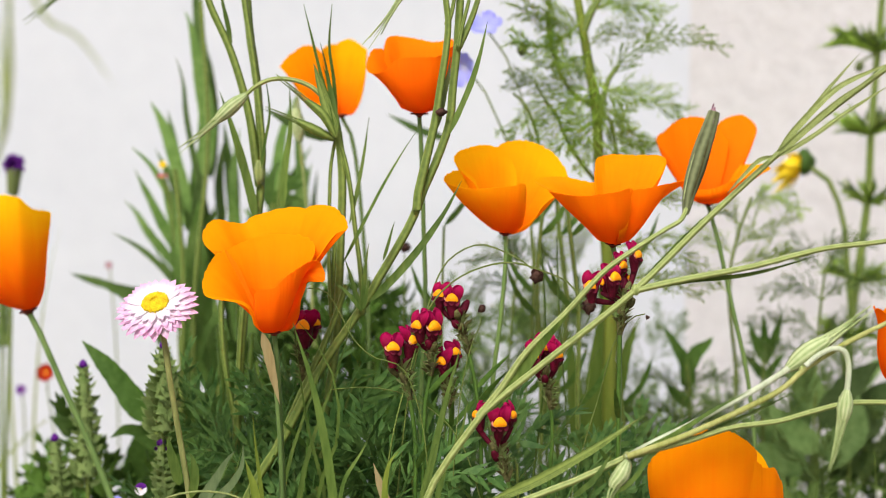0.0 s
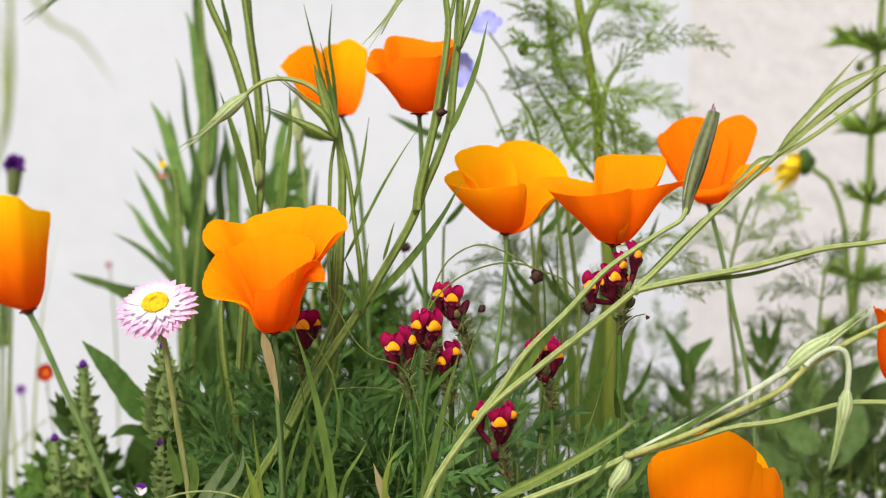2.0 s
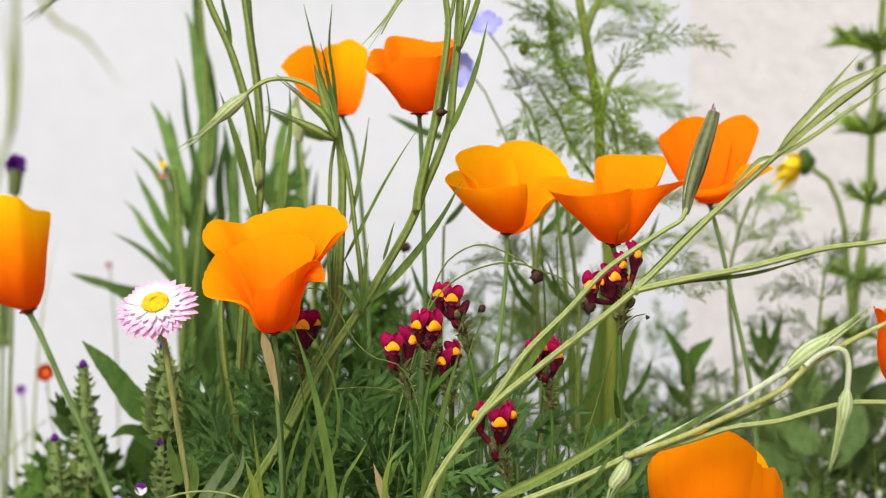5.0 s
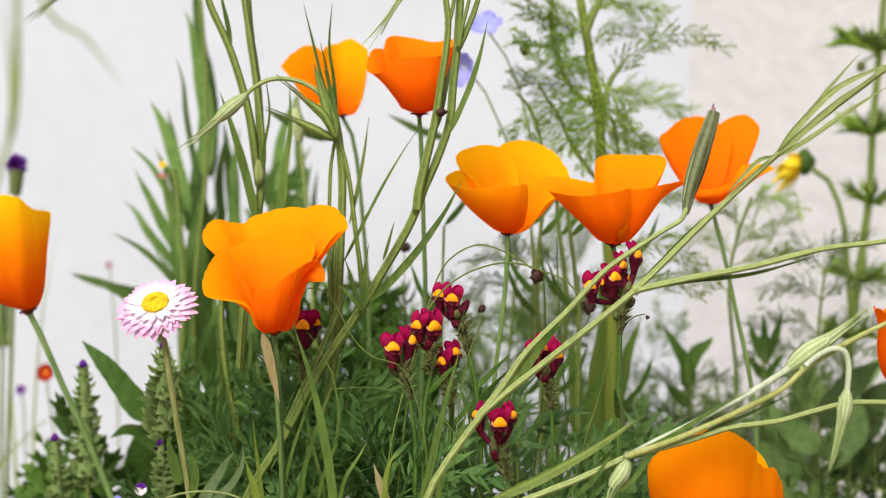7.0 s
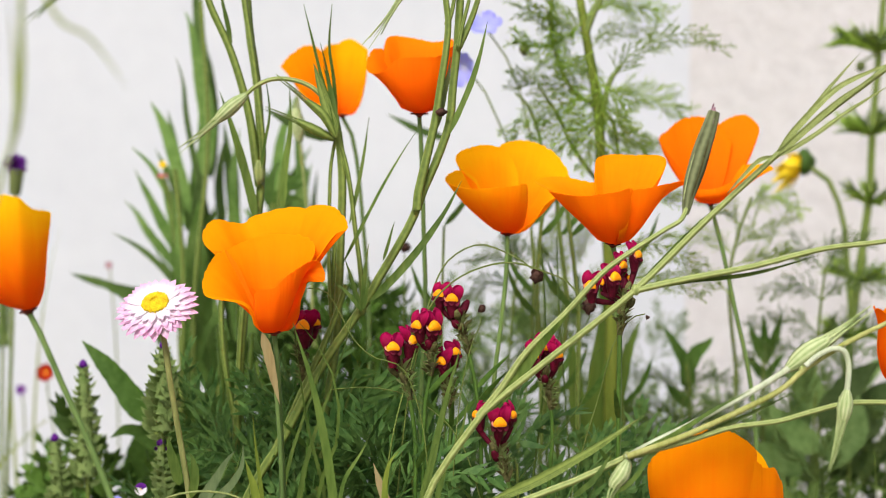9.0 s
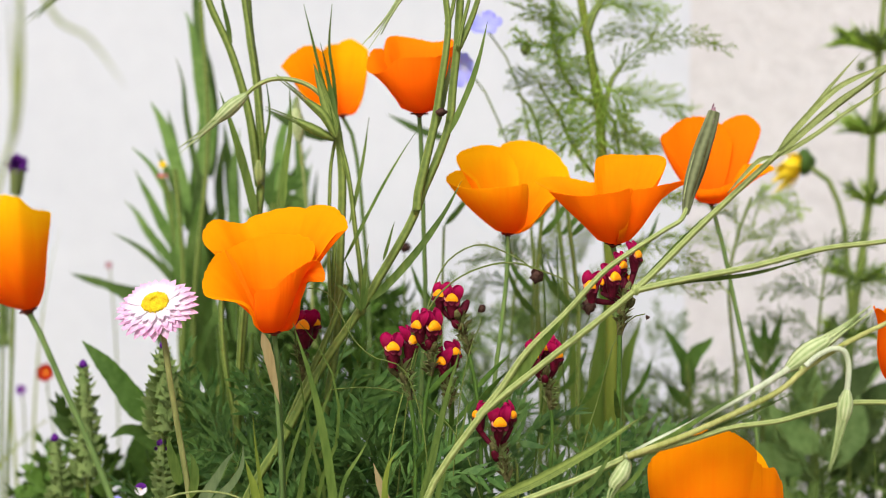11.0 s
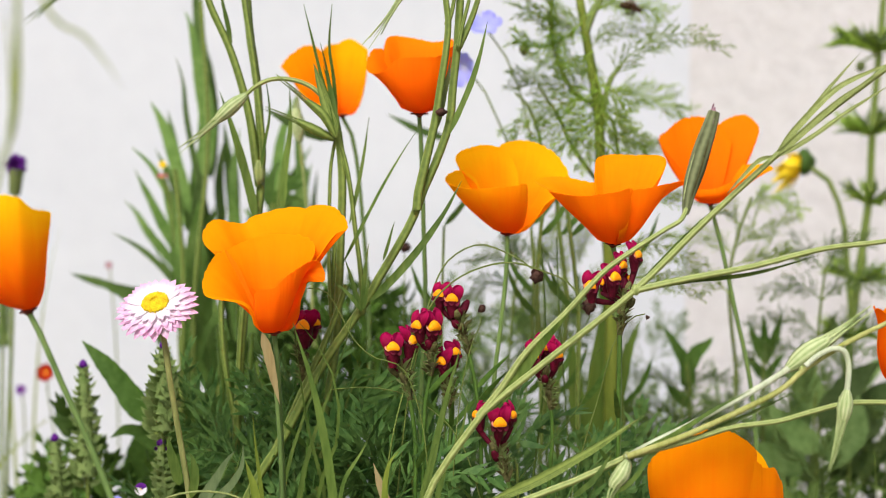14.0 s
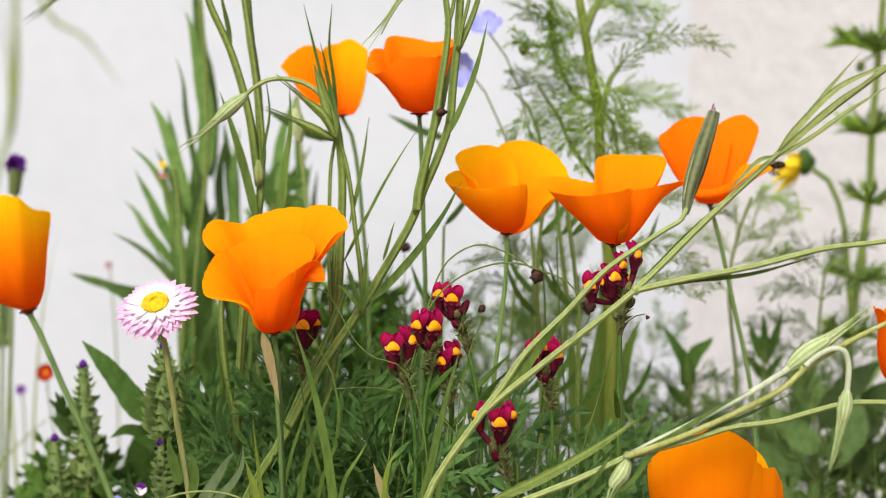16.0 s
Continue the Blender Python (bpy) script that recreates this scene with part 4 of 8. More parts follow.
node(c3, (0.0065, 0.5838, 0.5249), 0.0016, STEM)
node(c3, (-0.0115, 0.5775, 0.4555), 0.0017, STEM)
node(c3, (0.0019, 0.5838, 0.5346), 0.0013, STEM)
node(c3, (-0.0343, 0.5721, 0.4136), 0.0018, STEM)

# cluster crossing the rear poppy, with a nodding bud
s4 = rooted([(-0.0569, 0.5848, 0.3238), (-0.052, 0.5889, 0.3633), (-0.0472, 0.5923, 0.3955), (-0.0458, 0.5949, 0.4202), (-0.045, 0.5973, 0.4425), (-0.0443, 0.5996, 0.4647), (-0.045, 0.6012, 0.4796), (-0.0467, 0.6023, 0.4907), (-0.0477, 0.6028, 0.4956)])
corncockle(s4[0], "upright corncockle with grassy leaf tuft and nodding ribbed bud", [
     (s4, 0.0022, 0.0018, STEM),
     ([(-0.0469, 0.5971, 0.4883), (-0.0518, 0.5985, 0.5023), (-0.0572, 0.5991, 0.5079), (-0.0651, 0.5994, 0.5111), (-0.075, 0.5995, 0.5114), (-0.0824, 0.5991, 0.5079), (-0.0863, 0.5987, 0.5043)], 0.00111, 0.00094, PALE_STEM),
     ([(-0.0354, 0.5918, 0.4101), (-0.0362, 0.5937, 0.4279), (-0.0387, 0.5958, 0.4476), (-0.0406, 0.5975, 0.4636), (-0.0429, 0.5988, 0.4759), (-0.0446, 0.5994, 0.4816)], 0.00112, 0.00099, STEM),
     ([(-0.0494, 0.5956, 0.4075), (-0.0504, 0.5987, 0.4373), (-0.0501, 0.6011, 0.4597), (-0.0494, 0.6026, 0.4745), (-0.0474, 0.6038, 0.4857)], 0.001, 0.00075, STEM),
     ([(-0.0486, 0.5965, 0.3871), (-0.0491, 0.5986, 0.4071), (-0.0486, 0.6009, 0.4295), (-0.0469, 0.6028, 0.447)], 0.00125, 0.001, STEM)],
    [([(-0.0468, 0.5963, 0.4908), (-0.0522, 0.5982, 0.5092), (-0.0571, 0.6003, 0.5287), (-0.0606, 0.6019, 0.5439)], 0.00098, 0.3, (20, 60)),
     ([(-0.0463, 0.5966, 0.4932), (-0.0478, 0.5985, 0.5116), (-0.0497, 0.6, 0.5263), (-0.0483, 0.6019, 0.5439)], 0.00098, 0.3, (30, 60)),
     ([(-0.0461, 0.5938, 0.4859), (-0.0501, 0.5951, 0.4981), (-0.0535, 0.5962, 0.5091), (-0.0562, 0.5972, 0.5184)], 0.00245, 0.5, (0, 20), STEM),
     ([(-0.0456, 0.594, 0.4884), (-0.0481, 0.5955, 0.5018), (-0.0501, 0.5965, 0.5116), (-0.052, 0.597, 0.5169)], 0.00147, 0.5, (0, 20)),
     ([(-0.0462, 0.5953, 0.4908), (-0.0489, 0.597, 0.5067), (-0.0514, 0.5983, 0.5189), (-0.0533, 0.5991, 0.5272)], 0.00098, 0.3, (30, 60)),
     ([(-0.0413, 0.5978, 0.4479), (-0.0378, 0.5993, 0.4623), (-0.0346, 0.6011, 0.4791), (-0.0326, 0.6028, 0.4949)], 0.00087, 0.4, (0, 40)),
     ([(-0.0455, 0.6059, 0.4289), (-0.049, 0.6067, 0.4365), (-0.0528, 0.6072, 0.4415)], 0.00101, 0.4, (0, 30))],
    [([(-0.0855, 0.5968, 0.5047), (-0.0907, 0.5963, 0.5006), (-0.0968, 0.5958, 0.4952), (-0.1054, 0.595, 0.4876), (-0.115, 0.5941, 0.4798)], 0.0032, CALYX, 5, 0.07, 0.55),
     ([(-0.0466, 0.5938, 0.4864), (-0.052, 0.5949, 0.4962), (-0.0574, 0.5953, 0.5008), (-0.0643, 0.5959, 0.5064), (-0.0729, 0.5967, 0.5133)], 0.0021, STEM, 3, 0.03, 0.45),
     ([(-0.0475, 0.5987, 0.4851), (-0.0549, 0.5991, 0.4888), (-0.0604, 0.5994, 0.4915), (-0.0683, 0.5998, 0.4957), (-0.0777, 0.6002, 0.4991)], 0.0023, STEM, 3, 0.03, 0.45)])

# pair of stems rising past the broad leaves
s5 = rooted([(-0.0948, 0.6048, 0.3225), (-0.0935, 0.6086, 0.3588), (-0.0904, 0.6134, 0.4048), (-0.0863, 0.6169, 0.438), (-0.0838, 0.6185, 0.4533), (-0.0827, 0.6204, 0.4712), (-0.0845, 0.6244, 0.5096), (-0.0879, 0.6268, 0.5326), (-0.0897, 0.6295, 0.5581)])
c5 = corncockle(s5[0], "pair of tall jointed green corncockle stems", [
    (s5, 0.001927, 0.001927, STEM),
    ([(-0.0831, 0.6149, 0.4664), (-0.0813, 0.6159, 0.4765), (-0.0839, 0.6191, 0.5069), (-0.0897, 0.6234, 0.5475), (-0.0915, 0.6247, 0.5602)], 0.001542, 0.001285, STEM),
    ([(-0.0832, 0.6176, 0.4637), (-0.085, 0.6189, 0.4764), (-0.0881, 0.6211, 0.4968), (-0.0963, 0.624, 0.5248), (-0.1055, 0.6262, 0.5452), (-0.1086, 0.6272, 0.5554)], 0.002056, 0.001542, STEM),
    ([(-0.0932, 0.6066, 0.3592), (-0.0919, 0.6104, 0.3949), (-0.0881, 0.6141, 0.4306), (-0.084, 0.6162, 0.4509)], 0.001285, 0.001285, STEM),
    ([(-0.0948, 0.6129, 0.3525), (-0.1008, 0.6167, 0.3886), (-0.1015, 0.6194, 0.4143), (-0.0982, 0.6221, 0.4401)], 0.001285, 0.001285, STEM)],
    [([(-0.0836, 0.6127, 0.4461), (-0.0877, 0.6146, 0.4639), (-0.0941, 0.617, 0.4867), (-0.1009, 0.6191, 0.5069)], 0.002056, 0.3, (10, 40)),
     ([(-0.0953, 0.6212, 0.5272), (-0.0974, 0.6223, 0.5374), (-0.0997, 0.6234, 0.5475), (-0.1004, 0.6242, 0.5551)], 0.001028, 0.3, (10, 40)),
     ([(-0.0724, 0.6133, 0.4512), (-0.0711, 0.6154, 0.4715), (-0.0686, 0.6173, 0.4892), (-0.0693, 0.6194, 0.5095)], 0.001799, 0.3, (10, 60)),
     ([(-0.0814, 0.6104, 0.4717), (-0.0794, 0.6117, 0.4843), (-0.0774, 0.613, 0.4968), (-0.0794, 0.6146, 0.5119)], 0.000899, 0.3, (20, 60))])
part("stem_joint", Geo().blob((-0.0828, 0.6153, 0.4702), 0.00257, 0.00257, 0.005653, bump=0.1), PALE_STEM, c5)

# closed bud further back
corncockle((-0.0733, 0.7341, 0), "pale green closed bud on a thin stalk", [(rooted([(-0.0699, 0.7302, 0.3681), (-0.0724, 0.736, 0.423), (-0.0754, 0.7398, 0.4596), (-0.0779, 0.7421, 0.4809)]), 0.0011, 0.0008, PALE_STEM)], (), [([(-0.0776, 0.742, 0.4803), (-0.0788, 0.7429, 0.4885), (-0.0797, 0.7437, 0.4962), (-0.0794, 0.7442, 0.5016), (-0.0785, 0.745, 0.5084)], 0.00399, CALYX, 5, 0.06, 0.35)])

# bud hanging in from above, on an arching stalk
s6 = rooted([(-0.2623, 0.6828, 0.2996), (-0.2594, 0.6944, 0.4098), (-0.2449, 0.7065, 0.5252), (-0.2158, 0.7129, 0.5858), (-0.1955, 0.712, 0.5771), (-0.1932, 0.7103, 0.561)])
corncockle(s6[0], "arching corncockle stalk with a nodding green bud", [(s6, 0.001741, 0.001015, PALE_STEM)], (),
    [([(-0.1938, 0.7102, 0.5604), (-0.199, 0.7097, 0.5552), (-0.2042, 0.7091, 0.55), (-0.2095, 0.7087, 0.546), (-0.2147, 0.7083, 0.5419)], 0.002901, GRASSY, 5, 0.10, 0.75)])


# ---- pink paper daisy ----
DAISY_STEM = surface("daisy_stem_tan_green", (0.15, 0.17, 0.045), (0.31, 0.32, 0.115), 0.6, 120, (1, 1, 0.2), relief=0.0004)


def daisy(c, axis, r, stem, label):
    line = rooted(list(reversed(stem)))
    ob = thing("paper_daisy", line[0], label, "flower", "paper daisies")
    c, ax = Vector(c), Vector(axis).normalized()
    rot = frame_of(ax)
    part("stem", Geo().sweep(line + [c - ax * 0.004], 0.0015, 0.0012, 8, 30), DAISY_STEM, ob)
    part("calyx", Geo().blob(c - ax * 0.003, 0.0042, 0.0042, 0.0035, turn=rot), PINK, ob)
    rnd = random.Random(5)
    for layer, (n, ln, tilt, wd) in enumerate([(25, 1.0, 2, 0.112), (25, 0.96, 8, 0.108), (22, 0.84, 15, 0.10), (18, 0.64, 24, 0.09)]):
        for i in range(n):
            a = 6.283 * (i + 0.5 * (layer % 2) + rnd.uniform(-0.15, 0.15)) / n
            l, t = r * ln * rnd.uniform(0.93, 1.04), radians(tilt + rnd.uniform(-4, 4) - 6)
            o, sd = Vector((math.cos(a), math.sin(a), 0)), Vector((-math.sin(a), math.cos(a), 0))
            g = Geo()

            def fn(u, v):
                w = r * wd * (0.45 + 0.75 * math.sin(min(1, v * 1.25) * 1.57)) * (1 - max(0, (v - 0.66) / 0.34) ** 2.0)
                cc = 2 * u - 1
                d = 0.0025 + l * v
                return c + rot @ (o * d * math.cos(t) + sd * w * cc + Vector((0, 0, d * math.sin(t) * (1 - 0.35 * v) + 0.10 * w * cc * cc + 0.0004 * layer)))
            g.grid(fn, 4, 7, 0.00012)
            part("bract", g, PINK if layer < 3 else WHITE_BRACT, ob)
    d = Geo()
    for i in range(150):
        q = math.sqrt(i / 150)
        a = i * 2.39996
        p = Vector((math.cos(a) * q * r * 0.36, math.sin(a) * q * r * 0.36, 0.0035 + 0.0016 * (1 - q * q) - 0.0012 * (q < 0.3)))
        d.blob(c + rot @ p, 0.00055, 0.00055, 0.0008, 6, 4)
    d.blob(c + rot @ Vector((0, 0, 0.002)), r * 0.36, r * 0.36, 0.0018, 16, 6, turn=rot)
    part("disc", d, DISC, ob, "yellow granular disc of florets")
    return ob


pd = daisy((-0.1153, 0.5445, 0.4187), (-0.10, -0.60, 0.80), 0.0146, [(-0.1131, 0.5437, 0.411), (-0.1119, 0.5427, 0.4019), (-0.1096, 0.5411, 0.3861), (-0.1069, 0.5394, 0.3702), (-0.1023, 0.5365, 0.3425)], "pink and white paper daisy with a yellow disc")
for pts, w in (([(-0.1058, 0.5351, 0.3481), (-0.1081, 0.536, 0.3571), (-0.1099, 0.5367, 0.3639), (-0.1104, 0.5372, 0.3684)], 0.002051), ([(-0.1013, 0.5345, 0.3431), (-0.0997, 0.5353, 0.3503), (-0.1004, 0.5361, 0.3582), (-0.1022, 0.5365, 0.3616)], 0.001824)):
    part("leaf", Geo().sweep(pts, w, n=14, shape="leaf", fold=0.3), GRASSY, pd)


# ---- toadflax ----
def floret(parent, c, yaw, size, pitch=0):
    """Two erect rounded maroon lobes over a small domed orange palate, on a dark tapering throat."""
    c = Vector(c)
    rot = (Matrix.Rotation(radians(yaw), 3, "Z") @ Matrix.Rotation(radians(pitch), 3, "X"))
    g = Geo()
    for sgn in (-1, 1):
        def fn(u, v):
            cc = 2 * u - 1
            w = size * 0.40 * (0.62 + 0.5 * math.sin(math.pi * min(1, 0.1 + 0.75 * v))) * math.sqrt(max(0.02, 1 - max(0, (v - 0.55) / 0.46) ** 2.6))
            ruffle = 0.13 * size * noise.noise((u * 4, v * 3, sgn + c.x * 90))
            return c + rot @ Vector((sgn * size * (0.24 + 0.20 * v) + w * cc, size * (0.10 + 0.34 * v * v - 0.22 * cc * cc + 0.10 * sgn * cc) + ruffle, size * (-0.10 + (1.30 + 0.12 * noise.noise((c.x * 300, sgn, 1))) * v - 0.08 * v * cc * cc)))
        g.grid(fn, 8, 10, 0.0002)
    lower = Geo()
    for k in (-1, 0, 1):
        def low(u, v):
            cc = 2 * u - 1
            w = size * 0.30 * (1 - 0.5 * v * v)
            return c + rot @ Vector((k * size * 0.34 * (0.7 + 0.5 * v) + w * cc, size * (-0.16 - 0.16 * v + 0.14 * abs(k)), size * (-0.10 - 0.50 * v + 0.10 * cc * cc)))
        lower.grid(low, 5, 6, 0.0002)
    fl = part("floret", g, MAROON, parent, "velvety maroon floret with erect lobes")
    part("lower_lip", lower, DEEP_MAROON, fl, "dark maroon lower lip")
    part("throat", Geo().sweep([c + rot @ Vector((0, size * 0.5, -size * 1.25)), c + rot @ Vector((0, size * 0.3, -size * 0.62)), c + rot @ Vector((0, size * 0.10, -size * 0.08))], size * 0.26, size * 0.52, 10, 8, rib=0.12), DEEP_MAROON, fl, "dark maroon tapering throat")

    def palate(u, v):
        # a swollen pad, broad below and narrower above
        a, b = 2 * math.pi * u, math.pi * v
        x, y, z = math.cos(a) * math.sin(b) ** 0.8, math.sin(a) * math.sin(b), -math.cos(b)
        return c + rot @ Vector((size * x * (0.46 - 0.13 * z), size * (-0.20 + 0.26 * y), size * (0.06 + 0.36 * z - 0.08 * abs(x))))
    part("lip", Geo().grid(palate, 16, 10), LIP, fl, "swollen bright orange lip")
    for sg in (-1,):
        part("lip_edge", Geo().sweep([c + rot @ Vector((sg * size * 0.50, -size * 0.10, size * 0.12)), c + rot @ Vector((sg * size * 0.50, -size * 0.22, -size * 0.10)), c + rot @ Vector((sg * size * 0.22, -size * 0.34, -size * 0.30))], size * 0.06, n=8, shape="leaf", thick=size * 0.04), LIP_PALE, fl, "pale edge of the orange lip")
    return fl


def toadflax(florets, stem, label, d):
    line = rooted(list(reversed(stem)))
    ob = thing("toadflax", line[0], label, "flower", "toadflax spikes")
    part("stem", Geo().sweep(line, 0.0010, 0.0009, 7, 48), LEAF, ob)
    rnd = random.Random(round(line[-1].x * 9999))
    path = spline(line, 200)
    top = path[-1]
    near = [q for q in path if (q - top).length < 0.0155]
    part("spike_axis", Geo().sweep([near[0], near[len(near) // 2], top, top + Vector((0, 0, 0.003))], 0.0017, sides=9, n=12, shape="bud", rib=0.2), CALYX_BROWN, ob)
    for i in range(96):
        p = near[int(rnd.random() ** 0.7 * (len(near) - 1))]
        a = rnd.uniform(0, 6.28)
        o = Vector((math.cos(a), math.sin(a), 0))
        q = p + o * rnd.uniform(0.0022, 0.0052) + Vector((0, 0, rnd.uniform(0.0015, 0.007)))
        part("calyx_lobe", Geo().sweep([p, p.lerp(q, 0.5) + Vector((0, 0, 0.0008)), q], rnd.uniform(0.00035, 0.0008), n=6, shape="leaf", fold=0.4), (OLIVE_BUD, SAGE_BRACT, CALYX_BROWN, OLIVE_BUD, OLIVE_BUD, CALYX_BROWN)[i % 6], ob)
    for c, yaw, size in florets:
        floret(ob, c, yaw + rnd.uniform(-22, 22), size * rnd.uniform(0.94, 1.1), -8 + rnd.uniform(-16, 10))
        p = top + Vector((0, 0, -0.002))
        q = Vector(c) + Vector((0, size * 0.5, -size * 1.1))
        part("floret_stalk", Geo().sweep([p, p.lerp(q, 0.5) - Vector((0, 0, 0.0008)), q], 0.0008, 0.0013, 7, 5), DEEP_MAROON, ob)
        for k in range(5):
            a = 1.2566 * k + c[0] * 400
            o = Vector((math.cos(a), math.sin(a), 0)) * size
            part("calyx_lobe", Geo().sweep([q, q + o * 0.36 + Vector((0, 0, size * 0.3)), q + o * 0.62 + Vector((0, 0, size * 0.75))], size * 0.14, n=6, shape="leaf", fold=0.4), OLIVE_BUD if k % 2 else CALYX_BROWN, ob)
    for k in range(6):
        # closed dark buds and spent throats crowded below the open florets
        a, h = rnd.uniform(0, 6.28), rnd.uniform(-0.004, 0.004)
        o = Vector((math.cos(a), math.sin(a), 0))
        p = top + Vector((0, 0, h - 0.002)) + o * 0.0008
        q = p + o * rnd.uniform(0.002, 0.0042) + Vector((0, 0, rnd.uniform(0.003, 0.006)))
        part("closed_bud", Geo().sweep([p, p.lerp(q, 0.5), q], rnd.uniform(0.0011, 0.0018), sides=8, n=8, shape="bud", rib=0.15), DEEP_MAROON if k % 2 else CALYX_BROWN, ob)
    for k in range(7):
        q = path[int(200 * rnd.uniform(0.55, 0.95))]
        a = rnd.uniform(0, 6.28)
        o = Vector((math.cos(a), math.sin(a), 0))
        part("leaf", Geo().sweep([q, q + o * 0.007 + Vector((0, 0, 0.008)), q + o * 0.014 + Vector((0, 0, 0.015))], 0.0011, n=8, shape="leaf"), LEAF, ob)
    return ob


TF = "maroon toadflax with orange-lipped florets on a thin stem"
toadflax([((0.0037, 0.5548, 0.4209), 8, 0.005802), ((-0.0014, 0.5579, 0.4224), -50, 0.004642)], [(0.0065, 0.5569, 0.4121), (0.0089, 0.556, 0.4043), (0.0126, 0.5546, 0.3903), (0.0154, 0.5521, 0.3671), (0.0159, 0.5492, 0.3388)], TF, 0.56)
toadflax([((-0.0101, 0.5467, 0.4114), -20, 0.00557), ((-0.0041, 0.5487, 0.4106), 25, 0.006498)], [(-0.0056, 0.551, 0.4042), (-0.0044, 0.5501, 0.3959), (-0.0074, 0.5482, 0.3775), (-0.0083, 0.5443, 0.3402)], TF, 0.56)
toadflax([((-0.0203, 0.5428, 0.4028), -5, 0.005926), ((-0.0131, 0.548, 0.4047), 45, 0.005471)], [(-0.0175, 0.5469, 0.3942), (-0.0143, 0.546, 0.385), (-0.0113, 0.5438, 0.3644), (-0.0113, 0.5414, 0.3411)], TF, 0.55)
toadflax([((-0.0002, 0.5521, 0.3955), -20, 0.005106), ((0.0049, 0.5574, 0.3983), 55, 0.004642)], [(0.0014, 0.5564, 0.3888), (0.0033, 0.5551, 0.376), (0.0014, 0.5511, 0.3382)], TF, 0.56)
toadflax([((0.0226, 0.5348, 0.3741), 10, 0.006266), ((0.014, 0.5419, 0.3754), -55, 0.004924), ((0.0277, 0.5419, 0.3754), 70, 0.004476)], [(0.0224, 0.5406, 0.3629), (0.0247, 0.5397, 0.3538), (0.0277, 0.5384, 0.342)], TF, 0.54)
toadflax([((0.0377, 0.5573, 0.3974), -30, 0.005106), ((0.0471, 0.5573, 0.3974), 40, 0.005106), ((0.0428, 0.5626, 0.3995), 5, 0.005338)], [(0.0428, 0.5613, 0.3871), (0.0444, 0.5605, 0.3796), (0.0458, 0.559, 0.3655), (0.0439, 0.556, 0.3368)], TF, 0.56)
toadflax([((0.057, 0.5206, 0.4311), -25, 0.005172), ((0.0657, 0.521, 0.4341), 15, 0.005172), ((0.0751, 0.5268, 0.4422), 40, 0.004741), ((0.0701, 0.5314, 0.4377), 30, 0.00431), ((0.0636, 0.5357, 0.4304), -60, 0.003879), ((0.073, 0.5358, 0.4315), 80, 0.003879)], [(0.0705, 0.5252, 0.4263), (0.069, 0.5241, 0.4164), (0.0685, 0.5225, 0.4011), (0.0677, 0.517, 0.3483)], TF, 0.53)
toadflax([((-0.0591, 0.5734, 0.4066), -5, 0.00625), ((-0.0553, 0.5785, 0.4073), 50, 0.004807)], [(-0.0616, 0.5773, 0.3957), (-0.0592, 0.5757, 0.3812), (-0.0579, 0.5737, 0.3619), (-0.0592, 0.5706, 0.3325)], TF, 0.58)


# ---- spent flowers on thread-like stalks ----
def spent(line, head, r, label, w=0.0006):
    line = rooted(line)
    ob = thing("spent_flower", line[0], label, "flower", "spent flowers")
    part("stalk", Geo().sweep(line, w * 0.8, w * 0.55, 6, 110), STEM, ob)
    g = Geo()
    g.blob(head, r, r, r * 1.1, 10, 7, bump=0.5, seed=3)
    rnd = random.Random(round(r * 1e6))
    for i in range(9):
        d = Vector((rnd.uniform(-1, 1), rnd.uniform(-1, 1), rnd.uniform(-0.9, 1))).normalized()
        g.sweep([Vector(head) + d * r * 0.6, Vector(head) + d * r * 1.1 + Vector((0, 0, r * 0.3)), Vector(head) + d * r * 1.35 + Vector((0, 0, r * rnd.uniform(-0.5, 0.3)))], r * 0.3, n=5, shape="leaf")
    part("seed_head", g, DEAD, ob, "shrivelled dark brown seed head")
    return ob


spent([(-0.0151, 0.56, 0.3749), (-0.0092, 0.563, 0.4031), (-0.0021, 0.5657, 0.4289), (0.0038, 0.5665, 0.4371), (0.0151, 0.5671, 0.4423), (0.0262, 0.5667, 0.439), (0.034, 0.5663, 0.4348), (0.0373, 0.566, 0.4322)], (0.0392, 0.5657, 0.4291), 0.002599, "withered brown flower on a curved thread stalk")
spent([(-0.0216, 0.5433, 0.3599), (-0.0124, 0.5472, 0.3965), (-0.0055, 0.5495, 0.4182), (0.0037, 0.5505, 0.4285), (0.0152, 0.5512, 0.4344), (0.0278, 0.5514, 0.4365), (0.0405, 0.551, 0.4331), (0.0508, 0.5505, 0.4285), (0.0566, 0.5498, 0.4216)], (0.0593, 0.5495, 0.4187), 0.00253, "withered dark flower on an arching thread stalk")
spent([(0.0036, 0.5365, 0.3425), (0.0071, 0.5408, 0.3838), (0.0116, 0.543, 0.4042), (0.0146, 0.5437, 0.411), (0.0155, 0.5441, 0.4151)], (0.0157, 0.5445, 0.4185), 0.001368, "tiny black withered flower on a thread stalk", 0.0004)
spent([(-0.0251, 0.708, 0.3479), (-0.0206, 0.7123, 0.3894), (-0.0203, 0.7158, 0.4221)], (-0.02, 0.7161, 0.4256), 0.002387, "small brown withered bud against the wall", 0.0005)
spent([(0.0506, 0.5267, 0.3454), (0.0618, 0.531, 0.3859), (0.0685, 0.5333, 0.4082), (0.0752, 0.5342, 0.4166), (0.0801, 0.5344, 0.418)], (0.081, 0.5342, 0.4166), 0.000671, "thin bent thread stalk", 0.0004)


